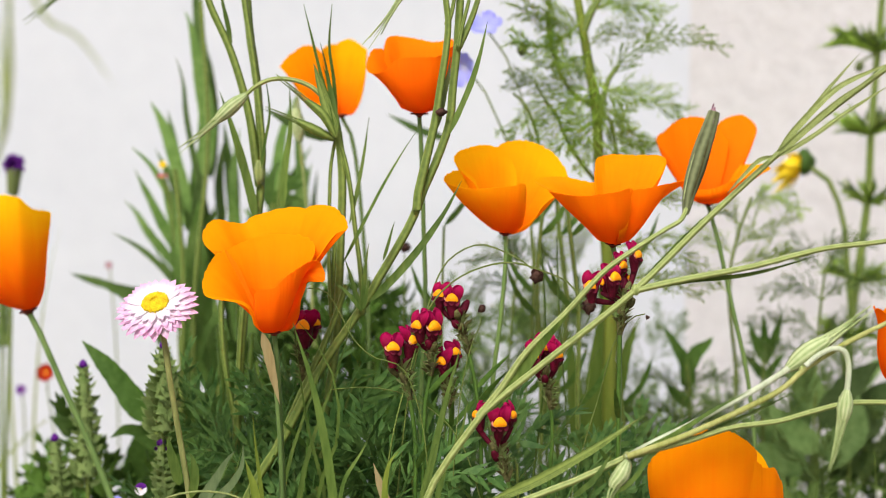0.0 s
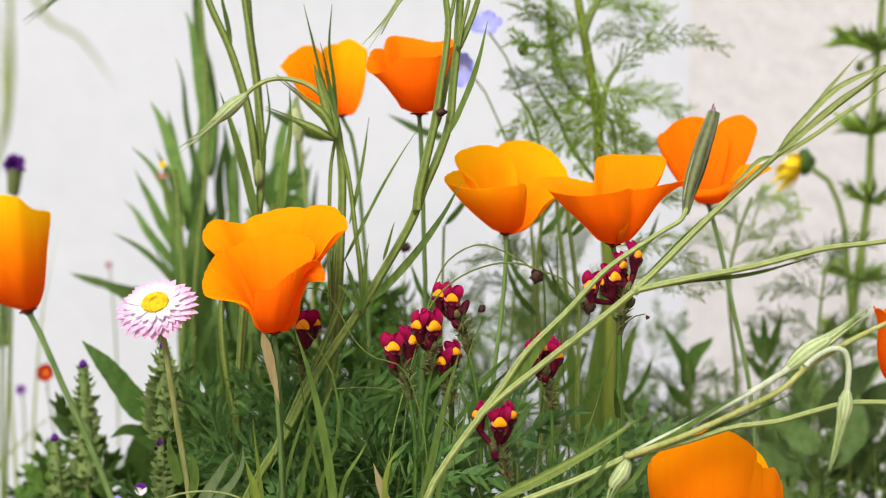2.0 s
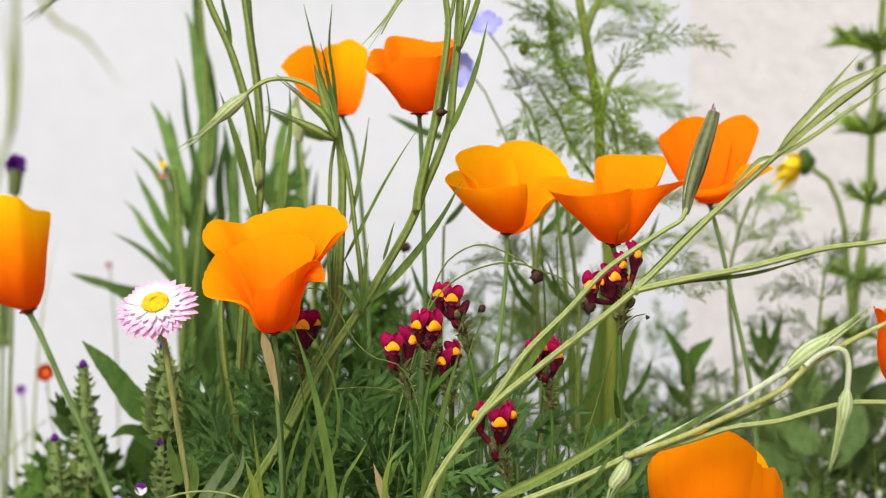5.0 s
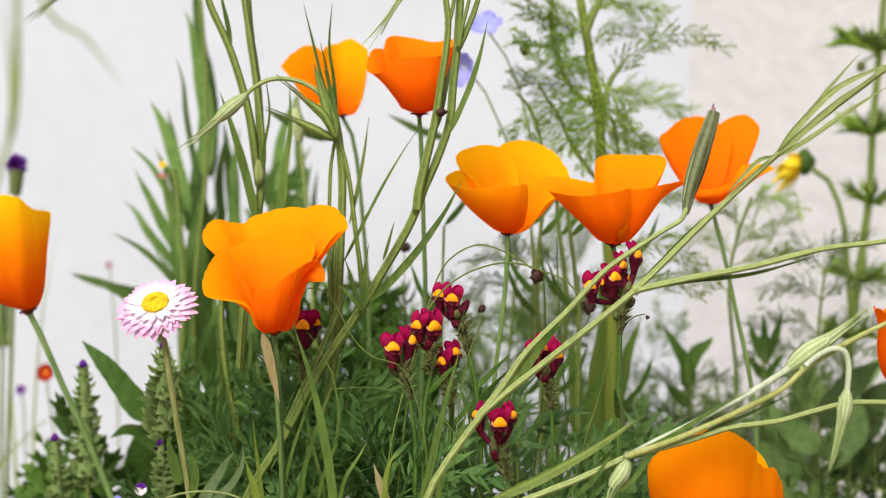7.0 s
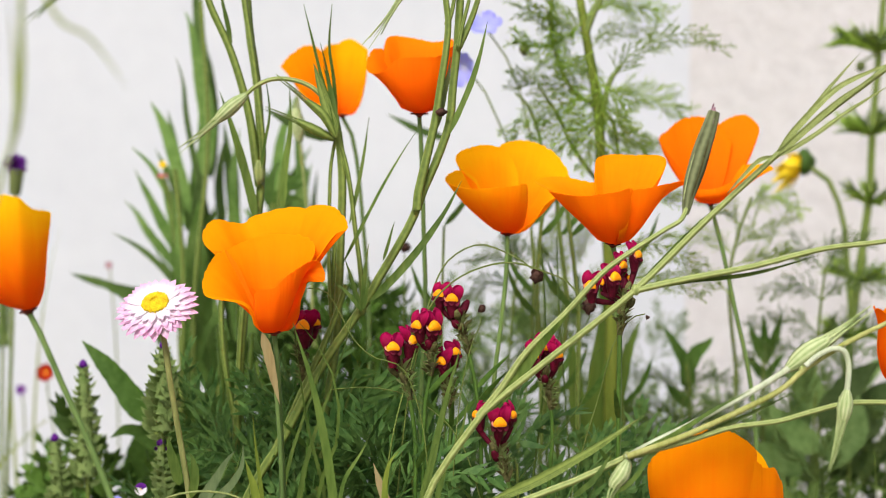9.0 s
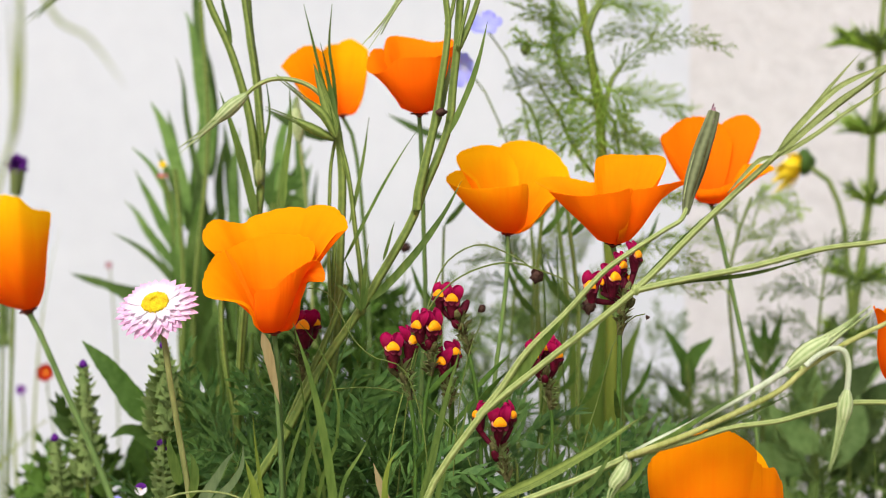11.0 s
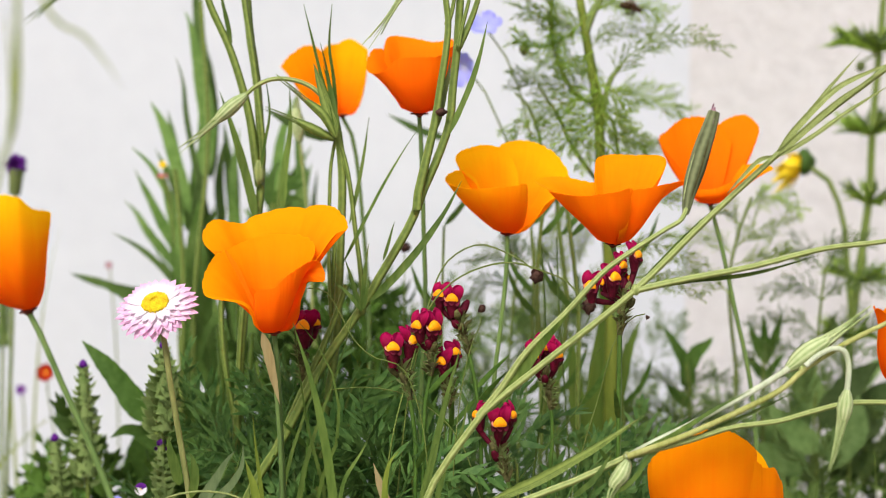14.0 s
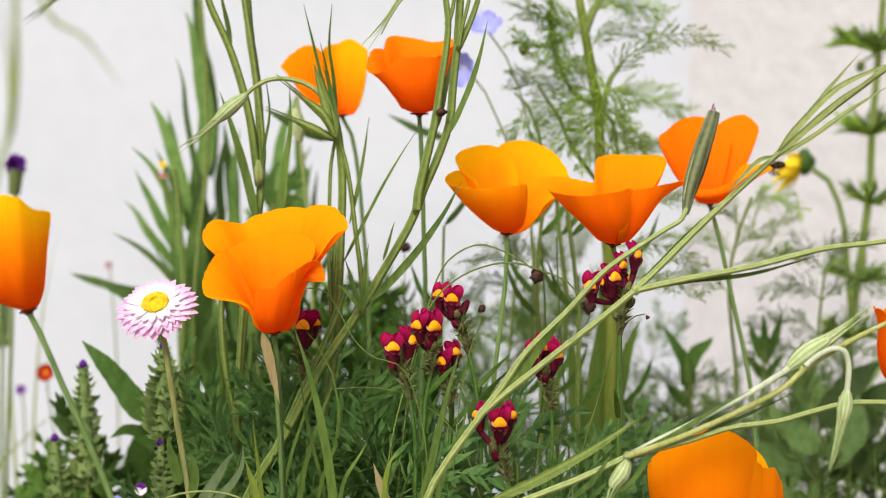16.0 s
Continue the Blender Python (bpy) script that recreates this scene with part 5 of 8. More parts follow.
def tendril(line, label, w=0.0006, material=STEM):
    line = rooted(line)
    ob = thing("thread_stem", line[0], label, "stem", "thread-like stems")
    part("stalk", Geo().sweep(line, w * 0.85, w * 0.4, 6, 110), material, ob)


tendril([(-0.0054, 0.5316, 0.344), (-0.0088, 0.535, 0.3759), (-0.0167, 0.5371, 0.3961), (-0.028, 0.5375, 0.4001), (-0.0359, 0.5383, 0.4073), (-0.0416, 0.5394, 0.4185), (-0.0472, 0.5403, 0.4264), (-0.054, 0.5404, 0.4275)], "thin green thread stem curling over")
tendril([(0.0153, 0.5462, 0.3397), (0.0037, 0.5492, 0.3678), (-0.0149, 0.5506, 0.3817), (-0.0311, 0.551, 0.3849), (-0.0462, 0.5509, 0.384)], "thin pale green thread stem bending over")
tendril([(0.0269, 0.5462, 0.3397), (0.0408, 0.5482, 0.3586), (0.0525, 0.5497, 0.3725), (0.0594, 0.5509, 0.384), (0.0608, 0.5521, 0.3955), (0.0652, 0.5527, 0.4013)], "thin wiry green stem curving upward", 0.0005, GRASSY)
tendril([(0.0388, 0.5853, 0.3282), (0.0438, 0.59, 0.3732), (0.045, 0.5936, 0.4079), (0.0433, 0.5967, 0.4375)], "thin upright green stem", 0.0009, GRASSY)
tendril([(0.0581, 0.6048, 0.3225), (0.0555, 0.6096, 0.369), (0.0529, 0.6134, 0.4048), (0.0516, 0.6172, 0.4406)], "thin upright green stem", 0.0008, GRASSY)
tendril([(-0.1107, 0.4869, 0.349), (-0.1024, 0.4877, 0.3564), (-0.0941, 0.4879, 0.3589), (-0.0858, 0.488, 0.3593), (-0.0775, 0.4878, 0.3581), (-0.0713, 0.4875, 0.3552)], "pale dry looping stem low in the bed", 0.0009, PALE_STEM)

# dry sheath and dry tip
hk = thing("dry_sheath", rooted([(-0.0648, 0.5335, 0.3624), (-0.0664, 0.5359, 0.3849)])[0], "dry tan leaf sheath on a green stalk", "leaf")
part("stalk", Geo().sweep(rooted([(-0.0644, 0.5336, 0.3434), (-0.0651, 0.5355, 0.3619), (-0.0662, 0.5374, 0.3799), (-0.0669, 0.5381, 0.3867)]), 0.0013, 0.001, 7, 20), POPPY_STEM, hk)
part("sheath", Geo().sweep([(-0.0723, 0.5385, 0.41), (-0.07, 0.5378, 0.4028), (-0.0678, 0.5367, 0.3927), (-0.0653, 0.5355, 0.3813)], 0.0019, n=16, shape="leaf", fold=0.5), TAN, hk, "papery tan sheath")
ht = thing("dry_leaf_blade", rooted([(-0.0206, 0.5166, 0.3443), (-0.0239, 0.5175, 0.3531)])[0], "dry tan pointed leaf blade", "leaf")
part("stalk", Geo().sweep(rooted([(-0.0158, 0.512, 0.3006), (-0.0176, 0.5143, 0.3225), (-0.0185, 0.5156, 0.3356)]), 0.0014, 0.0012, 7, 16), POPPY_STEM, ht)
part("blade", Geo().sweep([(-0.018, 0.5152, 0.3312), (-0.0206, 0.5164, 0.3432), (-0.0246, 0.5176, 0.3542), (-0.027, 0.5184, 0.3618)], 0.002197, n=18, shape="leaf", fold=0.5), TAN, ht)


# ---- low narrow leaf blades at the front ----
def blades(at, label, leaves, material=GRASSY, name="grassy_tuft"):
    ob = thing(name, at, label, "plant", "grassy leaf tufts")
    for pts, w in leaves:
        part("leaf", Geo().sweep(rooted(pts, 0.1), w, n=30, shape="leaf", fold=0.35, twist=skyward(pts, (5, 30))), material, ob)
    return ob


blades((-0.094451, 0.55, 0), "tuft of narrow grassy green leaves", [
    ([(-0.0953, 0.5166, 0.3443), (-0.0865, 0.5177, 0.3553), (-0.0817, 0.5186, 0.364), (-0.0804, 0.519, 0.3673)], 0.002197), ([(-0.0901, 0.5115, 0.3436), (-0.0825, 0.5126, 0.3545), (-0.0781, 0.5134, 0.362), (-0.077, 0.5142, 0.3696)], 0.002416),
    ([(-0.069, 0.5166, 0.3443), (-0.0707, 0.5177, 0.3553), (-0.0729, 0.5189, 0.3662), (-0.0738, 0.5202, 0.3793)], 0.001098), ([(-0.0745, 0.5166, 0.3443), (-0.0756, 0.5175, 0.3531), (-0.0764, 0.5182, 0.3596)], 0.001757)])
blades((-0.019396, 0.53, 0), "tuft of narrow grassy green leaves", [
    ([(-0.0224, 0.5068, 0.3473), (-0.0207, 0.5079, 0.358), (-0.017, 0.5088, 0.3666), (-0.0153, 0.5091, 0.3691)], 0.001724), ([(-0.0084, 0.5068, 0.3473), (-0.003, 0.5093, 0.3708), (0.0034, 0.5115, 0.3923), (0.006, 0.5129, 0.4051)], 0.00194),
    ([(-0.0181, 0.5068, 0.3473), (-0.0138, 0.5077, 0.3558), (-0.0106, 0.5082, 0.3601)], 0.001293)])
blades((0.051805, 0.52, 0), "tuft of narrow grassy green leaves", [
    ([(0.051, 0.4873, 0.3531), (0.0572, 0.4884, 0.3634), (0.0634, 0.4896, 0.3748)], 0.001243), ([(0.1608, 0.4873, 0.3531), (0.1577, 0.4886, 0.3655), (0.1583, 0.4895, 0.3738)], 0.001243), ([(0.1359, 0.4873, 0.3531), (0.1376, 0.4886, 0.3655), (0.138, 0.4897, 0.3758)], 0.001243)])
blades((-0.055701, 0.57, 0), "tuft of narrow grassy green leaves", [
    ([(-0.052, 0.5462, 0.3397), (-0.0427, 0.5492, 0.3678), (-0.0473, 0.5521, 0.3955), (-0.0613, 0.554, 0.414)], 0.002089), ([(-0.0489, 0.5511, 0.3382), (-0.056, 0.5541, 0.3667), (-0.0595, 0.5565, 0.3899), (-0.0623, 0.559, 0.4132)], 0.001857),
    ([(-0.06, 0.556, 0.3368), (-0.0529, 0.559, 0.3655), (-0.0435, 0.5617, 0.3913), (-0.0364, 0.5644, 0.4172)], 0.002599), ([(-0.0671, 0.556, 0.3368), (-0.06, 0.559, 0.3655), (-0.0529, 0.561, 0.3843), (-0.0458, 0.5639, 0.4125)], 0.002126),
    ([(-0.0482, 0.5853, 0.3282), (-0.0458, 0.5884, 0.3584), (-0.0358, 0.5915, 0.3881), (-0.0308, 0.5936, 0.4079)], 0.001989)])



def tuft(label, leaves, material=GRASSY):
    """Blades that rise on short stalks out of the growth below."""
    ob = thing("grassy_tuft", rooted(leaves[0][0])[0], label, "plant", "grassy leaf tufts")
    for pts, w in leaves:
        pts = [Vector(q) for q in pts]
        pts = [pts[0] * 2 - pts[1]] + pts
        part("stalk", Geo().sweep(rooted(pts[:2])[:3], w * 0.4, w * 0.25, 6, 12), material, ob)
        part("leaf", Geo().sweep(pts, w, n=22, shape="leaf", fold=0.4, twist=skyward(pts, (5, 25))), material, ob)


tuft("tuft of broad grey-green leaf blades", [
    ([(-0.0909, 0.5072, 0.3511), (-0.086, 0.5081, 0.3591), (-0.0823, 0.5087, 0.3655), (-0.0793, 0.5091, 0.3691)], 0.00216), ([(-0.0862, 0.5072, 0.3511), (-0.0802, 0.5078, 0.3569), (-0.0767, 0.5085, 0.3633), (-0.0761, 0.5093, 0.3713)], 0.00151)], SAGE_BLADE)
tuft("tuft of narrow yellow-green leaf blades", [
    ([(-0.0707, 0.5068, 0.3473), (-0.072, 0.5076, 0.3548), (-0.0741, 0.5083, 0.3612), (-0.0754, 0.5087, 0.3655)], 0.00172), ([(-0.0685, 0.5068, 0.3473), (-0.0698, 0.5079, 0.358), (-0.0715, 0.5093, 0.3708), (-0.0726, 0.5106, 0.3831)], 0.00075), ([(-0.022, 0.5068, 0.3473), (-0.0218, 0.5079, 0.358), (-0.0198, 0.5087, 0.3655), (-0.0164, 0.5091, 0.3693)], 0.00129)], YOUNG_BLADE)
tuft("tuft of long upright green blades", [
    ([(-0.0084, 0.5068, 0.3473), (-0.0034, 0.5091, 0.3687), (0.0013, 0.5112, 0.3891), (0.0067, 0.5132, 0.4084)], 0.00151), ([(-0.003, 0.5068, 0.3473), (0.0013, 0.5086, 0.3644), (0.0067, 0.5097, 0.3751), (0.0099, 0.5113, 0.3901)], 0.00108), ([(-0.0397, 0.5068, 0.3473), (-0.0375, 0.5079, 0.358), (-0.031, 0.5091, 0.3687), (-0.0278, 0.5097, 0.3751)], 0.00086), ([(-0.0414, 0.5068, 0.3473), (-0.0448, 0.5093, 0.3708), (-0.0504, 0.5119, 0.3961), (-0.0573, 0.5142, 0.4176)], 0.00172)])


# ---- broad lance-leaved plant ----
def leafy(label, stems, leaves, material, name="lance_leaved_plant", w=0.0022, group="leafy plants", stem_skin=STEM):
    ob = thing(name, stems[0][0], label, "plant", group)
    for st in stems:
        part("stem", Geo().sweep(st, w, w * 0.6, 7, 24), stem_skin, ob)
    for pts, lw, fold, tw in leaves:
        part("leaf", Geo().sweep(pts, lw, n=18, shape="leaf", fold=fold, twist=skyward(pts, tw), thick=0.0006), material, ob)
    return ob


rnd = random.Random(11)
lv = [([(-0.1452, 0.8298, 0.4546), (-0.1434, 0.8336, 0.4906), (-0.1486, 0.837, 0.5231), (-0.1541, 0.8399, 0.5504), (-0.1575, 0.8407, 0.5579)], 0.00528, 0.2, (-8, -8)),
      ([(-0.1472, 0.8498, 0.4535), (-0.1458, 0.8538, 0.4921), (-0.1504, 0.8581, 0.5324), (-0.1543, 0.8616, 0.5657), (-0.1557, 0.8638, 0.5867)], 0.00458, 0.2, (-3, 15)),
      ([(-0.1478, 0.8698, 0.4524), (-0.1457, 0.8739, 0.4919), (-0.1475, 0.877, 0.5206), (-0.1496, 0.8784, 0.5342)], 0.00282, 0.2, (2, 14)),
      ([(-0.1486, 0.8294, 0.4512), (-0.1562, 0.8339, 0.494), (-0.1586, 0.8363, 0.5162), (-0.163, 0.8377, 0.5299)], 0.00176, 0.2, (7, 13)),
      ([(-0.1627, 0.8494, 0.45), (-0.1698, 0.8522, 0.4763), (-0.1768, 0.854, 0.4931), (-0.1825, 0.855, 0.5026)], 0.00423, 0.2, (-4, 12)),
      ([(-0.168, 0.8694, 0.4489), (-0.1716, 0.8722, 0.4758), (-0.1756, 0.8745, 0.4973)], 0.00282, 0.2, (1, 11)),
      ([(-0.1562, 0.8269, 0.4273), (-0.1775, 0.8307, 0.4635), (-0.1899, 0.832, 0.4752)], 0.00247, 0.2, (6, 10)),
      ([(-0.1599, 0.8443, 0.401), (-0.174, 0.8469, 0.4255), (-0.1839, 0.8489, 0.4448), (-0.1923, 0.8505, 0.4605)], 0.00352, 0.2, (-5, 9)),
      ([(-0.1619, 0.863, 0.3879), (-0.1882, 0.8664, 0.4202), (-0.1961, 0.8677, 0.4327), (-0.2034, 0.8685, 0.4399)], 0.00317, 0.2, (0, 8)),
      ([(-0.1527, 0.8223, 0.3828), (-0.1796, 0.8251, 0.4102), (-0.1906, 0.8259, 0.4177), (-0.2016, 0.8265, 0.4232)], 0.00211, 0.2, (5, 7)),
      ([(-0.1546, 0.8461, 0.4185), (-0.1522, 0.8491, 0.4465), (-0.1508, 0.8509, 0.4641), (-0.1522, 0.8524, 0.4781)], 0.00352, 0.2, (-6, 6)),
      ([(-0.1403, 0.8668, 0.4238), (-0.1428, 0.8694, 0.4489), (-0.1413, 0.8713, 0.4668), (-0.1377, 0.873, 0.4829)], 0.00317, 0.2, (-1, 5)),
      ([(-0.1252, 0.8269, 0.4273), (-0.128, 0.8294, 0.4512), (-0.1259, 0.8316, 0.4717), (-0.1235, 0.8332, 0.4871)], 0.00282, 0.2, (4, 4)),
      ([(-0.1007, 0.8479, 0.4353), (-0.0986, 0.8502, 0.457), (-0.0965, 0.8519, 0.4739), (-0.0948, 0.8534, 0.4879)], 0.00211, 0.2, (-7, 3)),
      ([(-0.1637, 0.8615, 0.3736), (-0.2052, 0.8626, 0.3843), (-0.2232, 0.863, 0.3879), (-0.2387, 0.8637, 0.394)], 0.00282, 0.2, (-2, 2)),
      ([(-0.1562, 0.8233, 0.3931), (-0.1603, 0.8258, 0.417), (-0.1665, 0.828, 0.4375), (-0.1716, 0.8298, 0.4546)], 0.00317, 0.2, (3, 1)),
      ([(-0.1582, 0.8476, 0.4325), (-0.1617, 0.8498, 0.4535), (-0.1663, 0.8516, 0.4711)], 0.00317, 0.2, (-8, 0)),
      ([(-0.1096, 0.8675, 0.4309), (-0.1103, 0.8694, 0.4489), (-0.106, 0.8705, 0.4596), (-0.1006, 0.8711, 0.465)], 0.00247, 0.2, (-3, -1)),
      ([(-0.1053, 0.8454, 0.4115), (-0.1036, 0.8494, 0.45), (-0.1, 0.8527, 0.4816), (-0.0923, 0.8553, 0.5061)], 0.004526, 0.3, (0, 25)),
      ([(-0.086, 0.8454, 0.4115), (-0.0877, 0.8494, 0.45), (-0.0895, 0.8513, 0.4676), (-0.0923, 0.8542, 0.4956)], 0.003829, 0.3, (0, 20)),
      ([(-0.0959, 0.8561, 0.4175), (-0.0905, 0.8587, 0.4424), (-0.0852, 0.8602, 0.4565), (-0.0827, 0.8609, 0.4636)], 0.004526, 0.3, (0, 20)),
      ([(-0.0564, 0.7425, 0.4852), (-0.0672, 0.7424, 0.484), (-0.081, 0.743, 0.4894), (-0.0969, 0.7439, 0.4983)], 0.00276, 0.3, (0, 20)),
      ([(0.002, 0.8024, 0.4807), (-0.0146, 0.8029, 0.486), (-0.0239, 0.8034, 0.4906), (-0.0328, 0.8039, 0.4949)], 0.002321, 0.3, (0, 20)),
      ([(-0.1699, 0.8212, 0.3725), (-0.1871, 0.8223, 0.3828), (-0.2078, 0.8233, 0.3931), (-0.2257, 0.8239, 0.3985)], 0.003481, 0.3, (0, 10))]
for k in range(26):
    x, y = rnd.uniform(-0.168, -0.085), rnd.uniform(0.80, 0.90)
    z = rnd.uniform(0.38, 0.50)
    a = rnd.uniform(-0.035, 0.03)
    h = rnd.uniform(0.05, 0.09)
    lv.append(([(x, y, z - h), (x + a * 0.4, y - 0.01, z - h * 0.4), (x + a, y - 0.012, z)], rnd.uniform(0.0022, 0.0045), 0.3, (rnd.uniform(-50, 50), rnd.uniform(-30, 30))))
for k in range(30):
    x, y = rnd.uniform(-0.162, -0.092), rnd.uniform(0.80, 0.88)
    z = rnd.uniform(0.375, 0.452) - 0.5 * max(0, x + 0.115)
    a, h = rnd.uniform(-0.03, 0.022), rnd.uniform(0.045, 0.075)
    lv.append(([(x, y, z - h), (x + a * 0.4, y - 0.01, z - h * 0.4), (x + a, y - 0.014, z)], rnd.uniform(0.003, 0.0062), 0.3, (rnd.uniform(-40, 40), rnd.uniform(-30, 30))))
leafy("tall plant with long dark green lance-shaped leaves", [rooted([(-0.1454, 0.7768, 0.3331), (-0.1437, 0.7837, 0.3982), (-0.1362, 0.7922, 0.4796), (-0.1405, 0.8008, 0.561)]), rooted([(-0.1041, 0.7866, 0.331), (-0.1008, 0.7943, 0.4035), (-0.0942, 0.8005, 0.4629)]), rooted([(-0.15, 0.767, 0.3352), (-0.1484, 0.7737, 0.3995), (-0.1532, 0.7805, 0.4638)])], lv, DARK_LEAF)
lv = []
for k in range(52):
    x, y = rnd.uniform(-0.175, -0.07), rnd.uniform(0.72, 0.84)
    z = rnd.uniform(0.27, 0.365)
    a, h = rnd.uniform(-0.04, 0.04), rnd.uniform(0.05, 0.09)
    lv.append(([(x, y, z - h), (x + a * 0.4, y - 0.01, z - h * 0.4), (x + a, y - 0.012, z)], rnd.uniform(0.004, 0.009), 0.3, (rnd.uniform(-40, 40), rnd.uniform(-30, 30))))
for k in range(8):
    x, y = rnd.uniform(-0.052, -0.008), rnd.uniform(0.76, 0.84)
    z = rnd.uniform(0.33, 0.405)
    a, h = rnd.uniform(-0.03, 0.03), rnd.uniform(0.05, 0.08)
    lv.append(([(x, y, z - h), (x + a * 0.4, y - 0.01, z - h * 0.4), (x + a, y - 0.012, z)], rnd.uniform(0.003, 0.006), 0.3, (rnd.uniform(-40, 40), rnd.uniform(-30, 30))))
leafy("leafy dark green plant deep in the bed", [rooted([(-0.1339, 0.7811, 0.2782), (-0.1323, 0.7846, 0.3112), (-0.1306, 0.7884, 0.3475)]), rooted([(-0.0743, 0.7811, 0.2782), (-0.0726, 0.7846, 0.3112), (-0.0743, 0.7884, 0.3475)]), rooted([(-0.0279, 0.7811, 0.2782), (-0.0312, 0.7839, 0.3046), (-0.0295, 0.787, 0.3343)])], lv, BROAD_DEEP)
for pts, w in (([(0.0482, 0.6633, 0.3053), (0.049, 0.6686, 0.3563), (0.0468, 0.6728, 0.3956), (0.0485, 0.6769, 0.4348), (0.051, 0.6793, 0.4572)], 6), ([(0.0598, 0.6828, 0.2996), (0.0583, 0.6883, 0.3521), (0.0641, 0.6932, 0.3983), (0.0598, 0.6968, 0.4329), (0.0583, 0.6995, 0.4589)], 7), ([(0.0673, 0.6438, 0.311), (0.0651, 0.6484, 0.3551), (0.0659, 0.653, 0.3986), (0.0618, 0.657, 0.4367), (0.0591, 0.6596, 0.4612)], 6),
               ([(0.0351, 0.6828, 0.2996), (0.0424, 0.6883, 0.3521), (0.0467, 0.6938, 0.404), (0.0453, 0.6974, 0.4387)], 4), ([(0.1003, 0.7023, 0.2939), (0.0943, 0.7074, 0.3419), (0.0928, 0.7123, 0.3894), (0.0973, 0.7152, 0.4161)], 5), ([(0.0017, 0.673, 0.3025), (0.0003, 0.6785, 0.3542), (-0.0006, 0.6827, 0.394), (0.0006, 0.6874, 0.4395)], 4)):
    st = rooted(pts)
    leafy("upright green stem with narrow leaves behind the poppies", [st], [
        ([Vector(pts[k]), Vector(pts[k]) + Vector((sg * 0.010, -0.002, 0.012)), Vector(pts[k]) + Vector((sg * 0.016, -0.003, 0.028))], 0.0015, 0.35, (0, 30)) for k, sg in ((1, 1), (2, -1), (3, 1))], LEAF, "leafy_stem", w * 0.00029)
leafy("plant with a single broad pointed dark leaf", [rooted([(-0.1364, 0.6639, 0.3115), (-0.1406, 0.666, 0.3311), (-0.1454, 0.6673, 0.3437)])], [
    ([(-0.1454, 0.6672, 0.3429), (-0.1547, 0.6685, 0.3549), (-0.166, 0.67, 0.3689), (-0.1801, 0.6715, 0.3835)], 0.0062, 0.3, (0, 25)), ([(-0.1413, 0.6755, 0.3258), (-0.1498, 0.6764, 0.3343), (-0.1599, 0.6767, 0.3372), (-0.1684, 0.6762, 0.3329)], 0.003945, 0.25, (0, 5)),
    ([(-0.1384, 0.6737, 0.3087), (-0.127, 0.6755, 0.3258), (-0.1212, 0.6773, 0.3428), (-0.1241, 0.6788, 0.3571)], 0.005636, 0.25, (0, 5))], BROAD_DEEP)
leafy("grey-green plant with broad pointed leaves", [rooted([(0.2175, 0.7811, 0.2782), (0.2208, 0.7846, 0.3112), (0.2225, 0.787, 0.3343)]), rooted([(0.2374, 0.7811, 0.2782), (0.2407, 0.7846, 0.3112), (0.244, 0.787, 0.3343)])], [
    ([(0.2215, 0.7853, 0.3178), (0.2142, 0.787, 0.3343), (0.2092, 0.7887, 0.3508), (0.2175, 0.7901, 0.3639)], 0.00862, 0.2, (0, 5)), ([(0.2197, 0.7748, 0.3136), (0.2311, 0.7768, 0.3331), (0.2442, 0.7782, 0.3461), (0.2541, 0.7789, 0.3526)], 0.009283, 0.2, (0, 5)),
    ([(0.2181, 0.7734, 0.3005), (0.2017, 0.7748, 0.3136), (0.1919, 0.7754, 0.3201), (0.182, 0.7768, 0.3331)], 0.007957, 0.2, (0, 5)), ([(0.244, 0.7839, 0.3046), (0.2507, 0.7859, 0.3244), (0.2606, 0.787, 0.3343), (0.2705, 0.7873, 0.3376)], 0.009947, 0.2, (0, 5)),
    ([(0.2153, 0.7633, 0.2998), (0.225, 0.7639, 0.3063), (0.2347, 0.7649, 0.3159), (0.2379, 0.767, 0.3352)], 0.009947, 0.2, (0, 30)), ([(0.2115, 0.7724, 0.2908), (0.1951, 0.773, 0.2973), (0.182, 0.7734, 0.3005), (0.1689, 0.7727, 0.294)], 0.007957, 0.2, (0, 5))], BROAD_GREY)
leafy("low plant with large pale grey-green leaves", [rooted([(0.2284, 0.8194, 0.2602), (0.2301, 0.8216, 0.281), (0.2319, 0.8238, 0.3018)])], [
    ([(0.2162, 0.8223, 0.2879), (0.2186, 0.8242, 0.3052), (0.2228, 0.826, 0.3225), (0.2284, 0.8282, 0.3433)], 0.00836, 0.15, (0, 8)),
    ([(0.2381, 0.8441, 0.3041), (0.2523, 0.8456, 0.3183), (0.2677, 0.8471, 0.3318), (0.2819, 0.8484, 0.3449)], 0.00836, 0.15, (0, 10)),
    ([(0.2284, 0.8234, 0.2983), (0.2144, 0.8232, 0.2966), (0.197, 0.8238, 0.3018), (0.1814, 0.8247, 0.3104)], 0.00627, 0.15, (5, 10)),
    ([(0.2325, 0.8125, 0.2904), (0.2463, 0.8136, 0.3007), (0.2618, 0.8152, 0.3161), (0.2773, 0.8165, 0.3281)], 0.00766, 0.15, (0, 5)),
    ([(0.2336, 0.8212, 0.2775), (0.2493, 0.8212, 0.2775), (0.2667, 0.8219, 0.2837), (0.2841, 0.8227, 0.2914)], 0.00627, 0.15, (0, 5))], BROAD_GREY)
